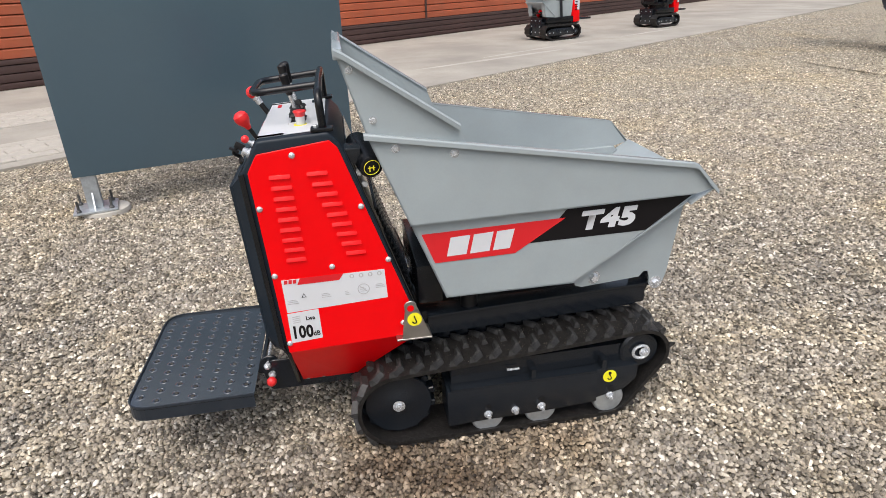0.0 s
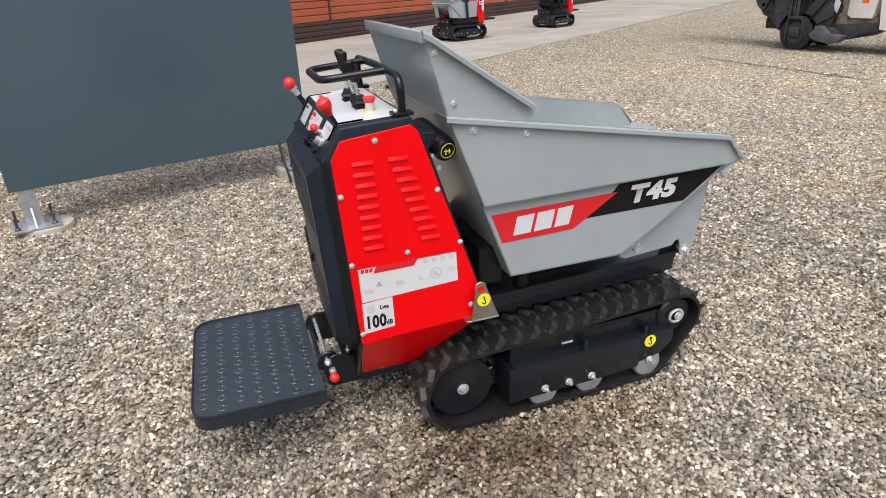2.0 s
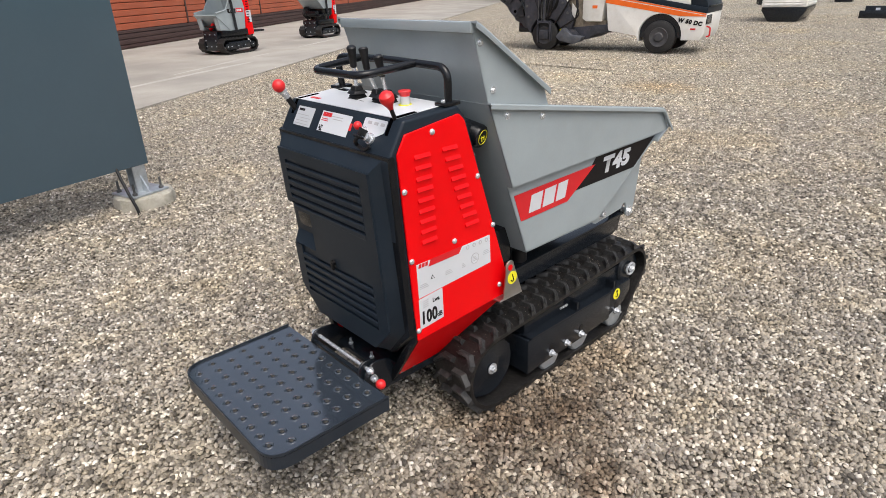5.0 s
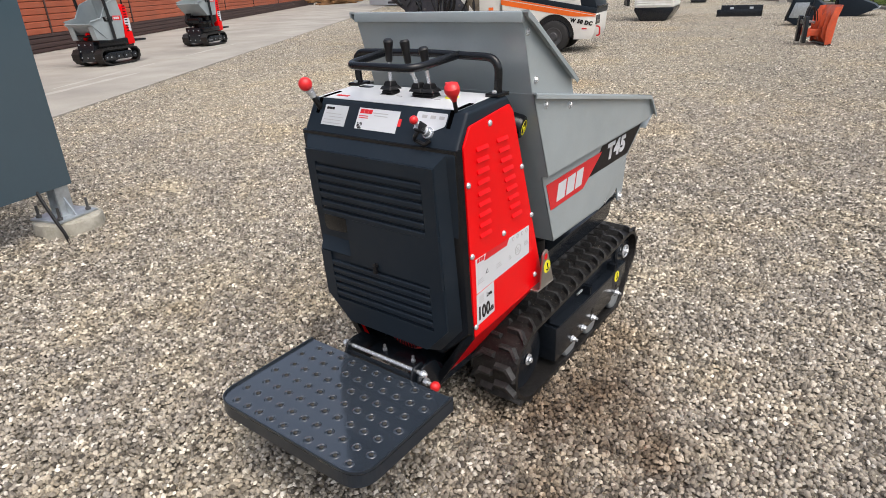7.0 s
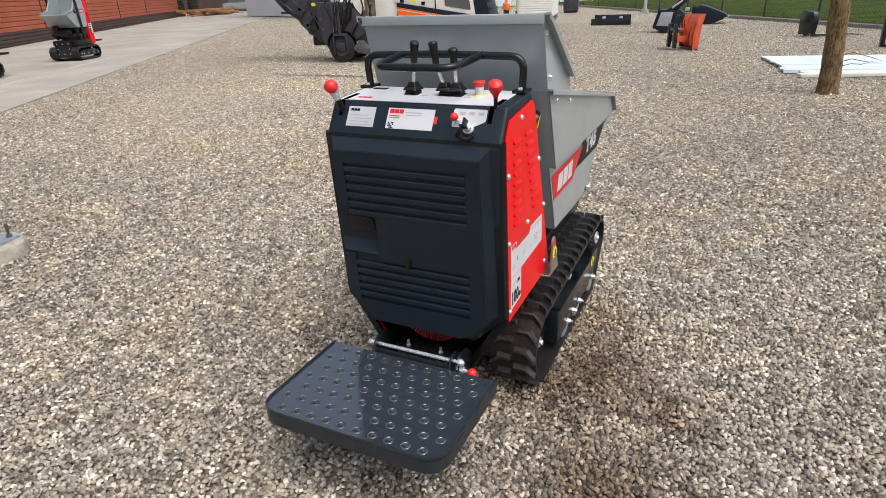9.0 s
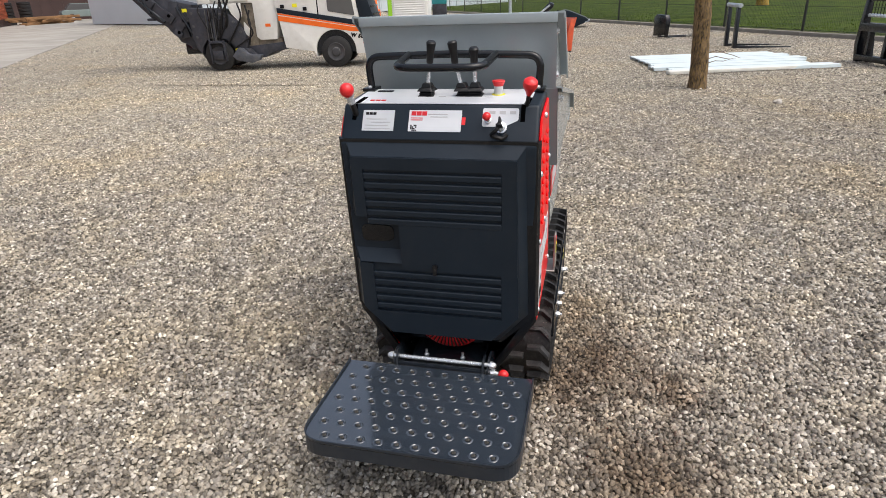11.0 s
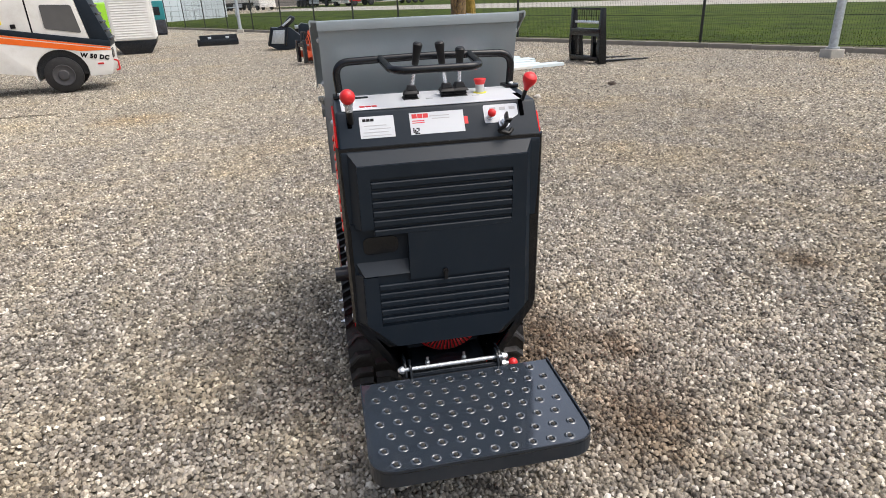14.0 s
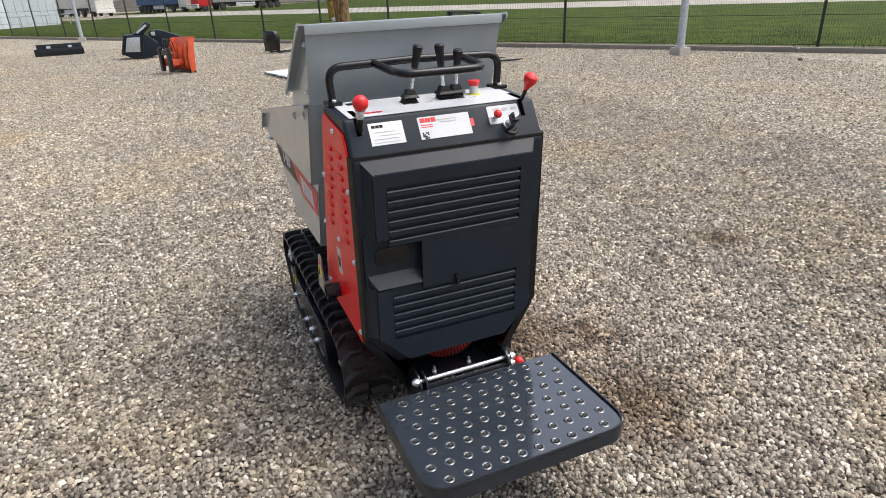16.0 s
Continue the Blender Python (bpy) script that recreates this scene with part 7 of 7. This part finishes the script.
# grass blades near the kerb
rg = np.random.RandomState(4)
n = 26000
s, o = rg.uniform(-26, 40, n), 0.18 + np.abs(rg.exponential(3.0, n))
basep = np.array([KERB_P.x, KERB_P.y, 0.085])[None] + np.outer(s, np.array(KERB_D)) + np.outer(o, np.array(KERB_N))
ang = rg.uniform(0, 2 * np.pi, n)
hgt, wid = rg.uniform(0.02, 0.055, n), rg.uniform(0.004, 0.009, n)
side = np.stack([np.cos(ang), np.sin(ang), np.zeros(n)], 1) * wid[:, None]
tip = np.stack([np.cos(ang + 1.5) * hgt * 0.4, np.sin(ang + 1.5) * hgt * 0.4, hgt], 1)
gv = np.stack([basep - side, basep + side, basep + tip], 1).reshape(-1, 3)
gob = new("grass", fast_mesh("grass", gv, np.arange(n * 3).reshape(-1, 3), BLADE))
tagged(gob, "short fresh grass blades behind the kerb", "grass", kind="stuff")

# ---- loose stones of the yard ----


def swell(xy, cell, seed):
    """Smooth uneven heights between -1 and 1 over the plan, with hollows about a cell wide."""
    table = np.random.RandomState(seed).uniform(-1, 1, (128, 128))
    p = xy / cell + 400.0
    i, f = np.floor(p).astype(int), p - np.floor(p)
    f = f * f * (3 - 2 * f)
    a, b = i % 128, (i + 1) % 128
    low = table[a[:, 0], a[:, 1]] * (1 - f[:, 0]) + table[b[:, 0], a[:, 1]] * f[:, 0]
    high = table[a[:, 0], b[:, 1]] * (1 - f[:, 0]) + table[b[:, 0], b[:, 1]] * f[:, 0]
    return low * (1 - f[:, 1]) + high * f[:, 1]


def pebble(form):
    """Corners and triangles of one stone of about unit radius: full, or a plain dome."""
    if form == "full":
        rim = [(math.cos(k * 1.2566), math.sin(k * 1.2566), -0.35) for k in range(5)]
        cap = [(0.66 * math.cos(k * 2.094 + 0.4), 0.66 * math.sin(k * 2.094 + 0.4), 0.70) for k in range(3)]
        f = [(5, 6, 7), (0, 1, 5), (1, 2, 6), (2, 3, 6), (3, 4, 7), (4, 0, 7), (1, 6, 5), (3, 7, 6), (0, 5, 7)]
        return np.array(rim + cap), np.array(f)
    rim = [(math.cos(k * 1.2566), math.sin(k * 1.2566), -0.30) for k in range(5)]
    return np.array(rim + [(0.1, 0.0, 0.82)]), np.array([(k, (k + 1) % 5, 5) for k in range(5)])


def beyond(xy, rect):
    """How far a place lies outside a stretch of the plan with a winding border."""
    d = np.maximum(np.maximum(rect[0] - xy[:, 0], xy[:, 0] - rect[1]), np.maximum(rect[2] - xy[:, 1], xy[:, 1] - rect[3]))
    return d + 0.5 * swell(xy, 1.3, 91) + 0.3 * swell(xy, 0.4, 92)


def stones(pitch, region, hole, lo, hi, seed, form, spread=0.6, relief=0.007, outer=None):
    """Rounded, uneven stones packed over a stretch of the plan, within outer; hole is left free."""
    r = np.random.RandomState(seed)
    tv, tf = pebble(form)
    gx, gy = np.meshgrid(np.arange(region[0], region[1], pitch), np.arange(region[2], region[3], pitch))
    xy = np.stack([gx.ravel(), gy.ravel()], 1)
    xy = xy + r.uniform(-spread, spread, xy.shape) * pitch
    wander = r.uniform(-0.25, 0.25, len(xy))
    if outer:
        xy = xy[beyond(xy, outer) + wander < 0]
        wander = r.uniform(-0.25, 0.25, len(xy))
    if hole:
        xy = xy[beyond(xy, hole) + wander > 0]
    # the lane and the lawn stay free
    lane_y = LANE_P.y + (xy[:, 0] - LANE_P.x) * 0.68
    xy = xy[xy[:, 1] < lane_y - 0.09 + r.uniform(-0.05, 0.10, len(xy)) * r.uniform(0, 1, len(xy))]
    off = (xy - np.array([KERB_P.x, KERB_P.y])) @ np.array([KERB_N.x, KERB_N.y])
    xy = xy[off < -0.02]
    k = len(xy)
    size = lo + (hi - lo) * r.beta(1.6, 2.4, k)
    shape = np.stack([size * r.uniform(0.95, 1.4, k), size * r.uniform(0.7, 1.0, k), size * r.uniform(0.62, 1.0, k)], 1)
    v = tv[None] * (1 + r.uniform(-0.26, 0.26, (k, len(tv), 1)))
    v = v * shape[:, None, :]
    a, b = r.uniform(0, 2 * np.pi, k), r.uniform(-0.45, 0.45, k)
    ca, sa, cb, sb = np.cos(a), np.sin(a), np.cos(b), np.sin(b)
    x, y, z = v[..., 0], v[..., 1], v[..., 2]
    x, z = x * cb[:, None] - z * sb[:, None], x * sb[:, None] + z * cb[:, None]
    x, y = x * ca[:, None] - y * sa[:, None], x * sa[:, None] + y * ca[:, None]
    h = relief * (0.8 * swell(xy, 0.11, seed + 50) + 0.6 * swell(xy, 0.45, seed + 60)) + r.uniform(-0.006, 0.006, k)
    v = np.stack([x + xy[:, :1], y + xy[:, 1:], z + h[:, None]], 2)
    f = tf[None] + (np.arange(k) * len(tv))[:, None, None]
    return v.reshape(-1, 3), f.reshape(-1, 3)


core = (-1.6, 2.2, 0.2, 4.6)
near = stones(0.0132, (-2.3, 2.9, -0.5, 5.3), None, 0.0052, 0.0128, 1, "full", outer=core)
ob = new("gravel", fast_mesh("gravel", *near, STONES, True))
tagged(ob, "loose rounded beige and grey gravel stones round the dumper", "gravel", kind="stuff")
ring_area = (-2.6, 6.0, -2.4, 7.6)
ring = stones(0.0180, (-3.4, 6.8, -3.2, 8.4), core, 0.0068, 0.0165, 2, "dome", outer=ring_area)
ob = new("gravel", fast_mesh("gravel", *ring, STONES, False))
tagged(ob, "loose beige and grey gravel stones across the yard", "gravel", kind="stuff")
far = stones(0.054, (-3.0, 24.0, -8.5, 19.0), ring_area, 0.008, 0.021, 3, "dome")
ob = new("gravel", fast_mesh("gravel", *far, STONES, False))
tagged(ob, "loose gravel stones on the far part of the yard", "gravel", kind="stuff")

ridge_v, ridge_f = stones(0.020, (8.04, 8.18, 6.2, 9.6), None, 0.009, 0.020, 7, "dome", 1.2)
ridge_v[:, 2] += 0.016
ob = new("gravel", fast_mesh("gravel", ridge_v, ridge_f, STONES, False))
tagged(ob, "low ridge of gravel pushed up beside a tyre rut", "gravel", kind="stuff")


def rock(x, y, z, size, tone, label):
    bm = bmesh.new()
    bmesh.ops.create_icosphere(bm, subdivisions=2, radius=1.0)
    for v in bm.verts:
        k = 1 + 0.35 * noise.noise(v.co * 1.3 + Vector((x, y, 0)))
        v.co = Vector((v.co.x * size * k, v.co.y * size * 0.75 * k, v.co.z * size * 0.55 * k))
    thing("stone", bm, tone, label, "stone", m=pose(x, y, z, 0, 0, x * 57))


PALESTONE = mat("pale_limestone", (0.55, 0.51, 0.45), 0.85, var=0.2, scale=20, fine=120, bump=0.15)
DARKSTONE = mat("dark_brown_stone", (0.13, 0.10, 0.08), 0.85, var=0.3, scale=20, fine=120, bump=0.15)
rock(6.34, -0.70, 0.02, 0.060, PALESTONE, "pale angular stone lying on gravel")
rock(7.04, -2.20, 0.02, 0.065, DARKSTONE, "dark brown stone lying on gravel")
rock(6.09, -8.15, 0.02, 0.055, DARKSTONE, "dark brown stone on gravel beside the kerb")
paper = bmesh.new()
bmesh.ops.create_grid(paper, x_segments=6, y_segments=6, size=0.07)
for v in paper.verts:
    v.co.z = 0.022 + 0.05 * noise.noise(v.co * 16.0)
thing("paper_scrap", paper, WHITE, "crumpled white paper scrap on soil behind the kerb", "litter", m=pose(6.85, -9.0, 0.105, 12, -8, 30))

# ---- block paving of the lane's near stretch ----
paver_me = finish(box((0.004, 0.004, -0.03), (0.396, 0.196, 0.022), 0.008, 1), PAVER)
paving = base("block_paving", Matrix.Translation(LANE_P) @ Matrix.Rotation(math.atan2(LANE_D.y, LANE_D.x), 4, "Z"), "pale concrete block paving beside the gravel", "paving", kind="structure")
rp = random.Random(9)
for row in range(14):
    if row in (5, 6, 7):
        continue
    for k in range(19):
        shared("paver", paver_me, paving, pose(-9.4 + 0.4 * k + (0.2 if row % 2 else 0), 0.14 + 0.2 * row + (0.5 if row > 7 else 0), rp.uniform(-0.004, 0.004), rp.uniform(-0.6, 0.6), rp.uniform(-0.5, 0.5), 0))
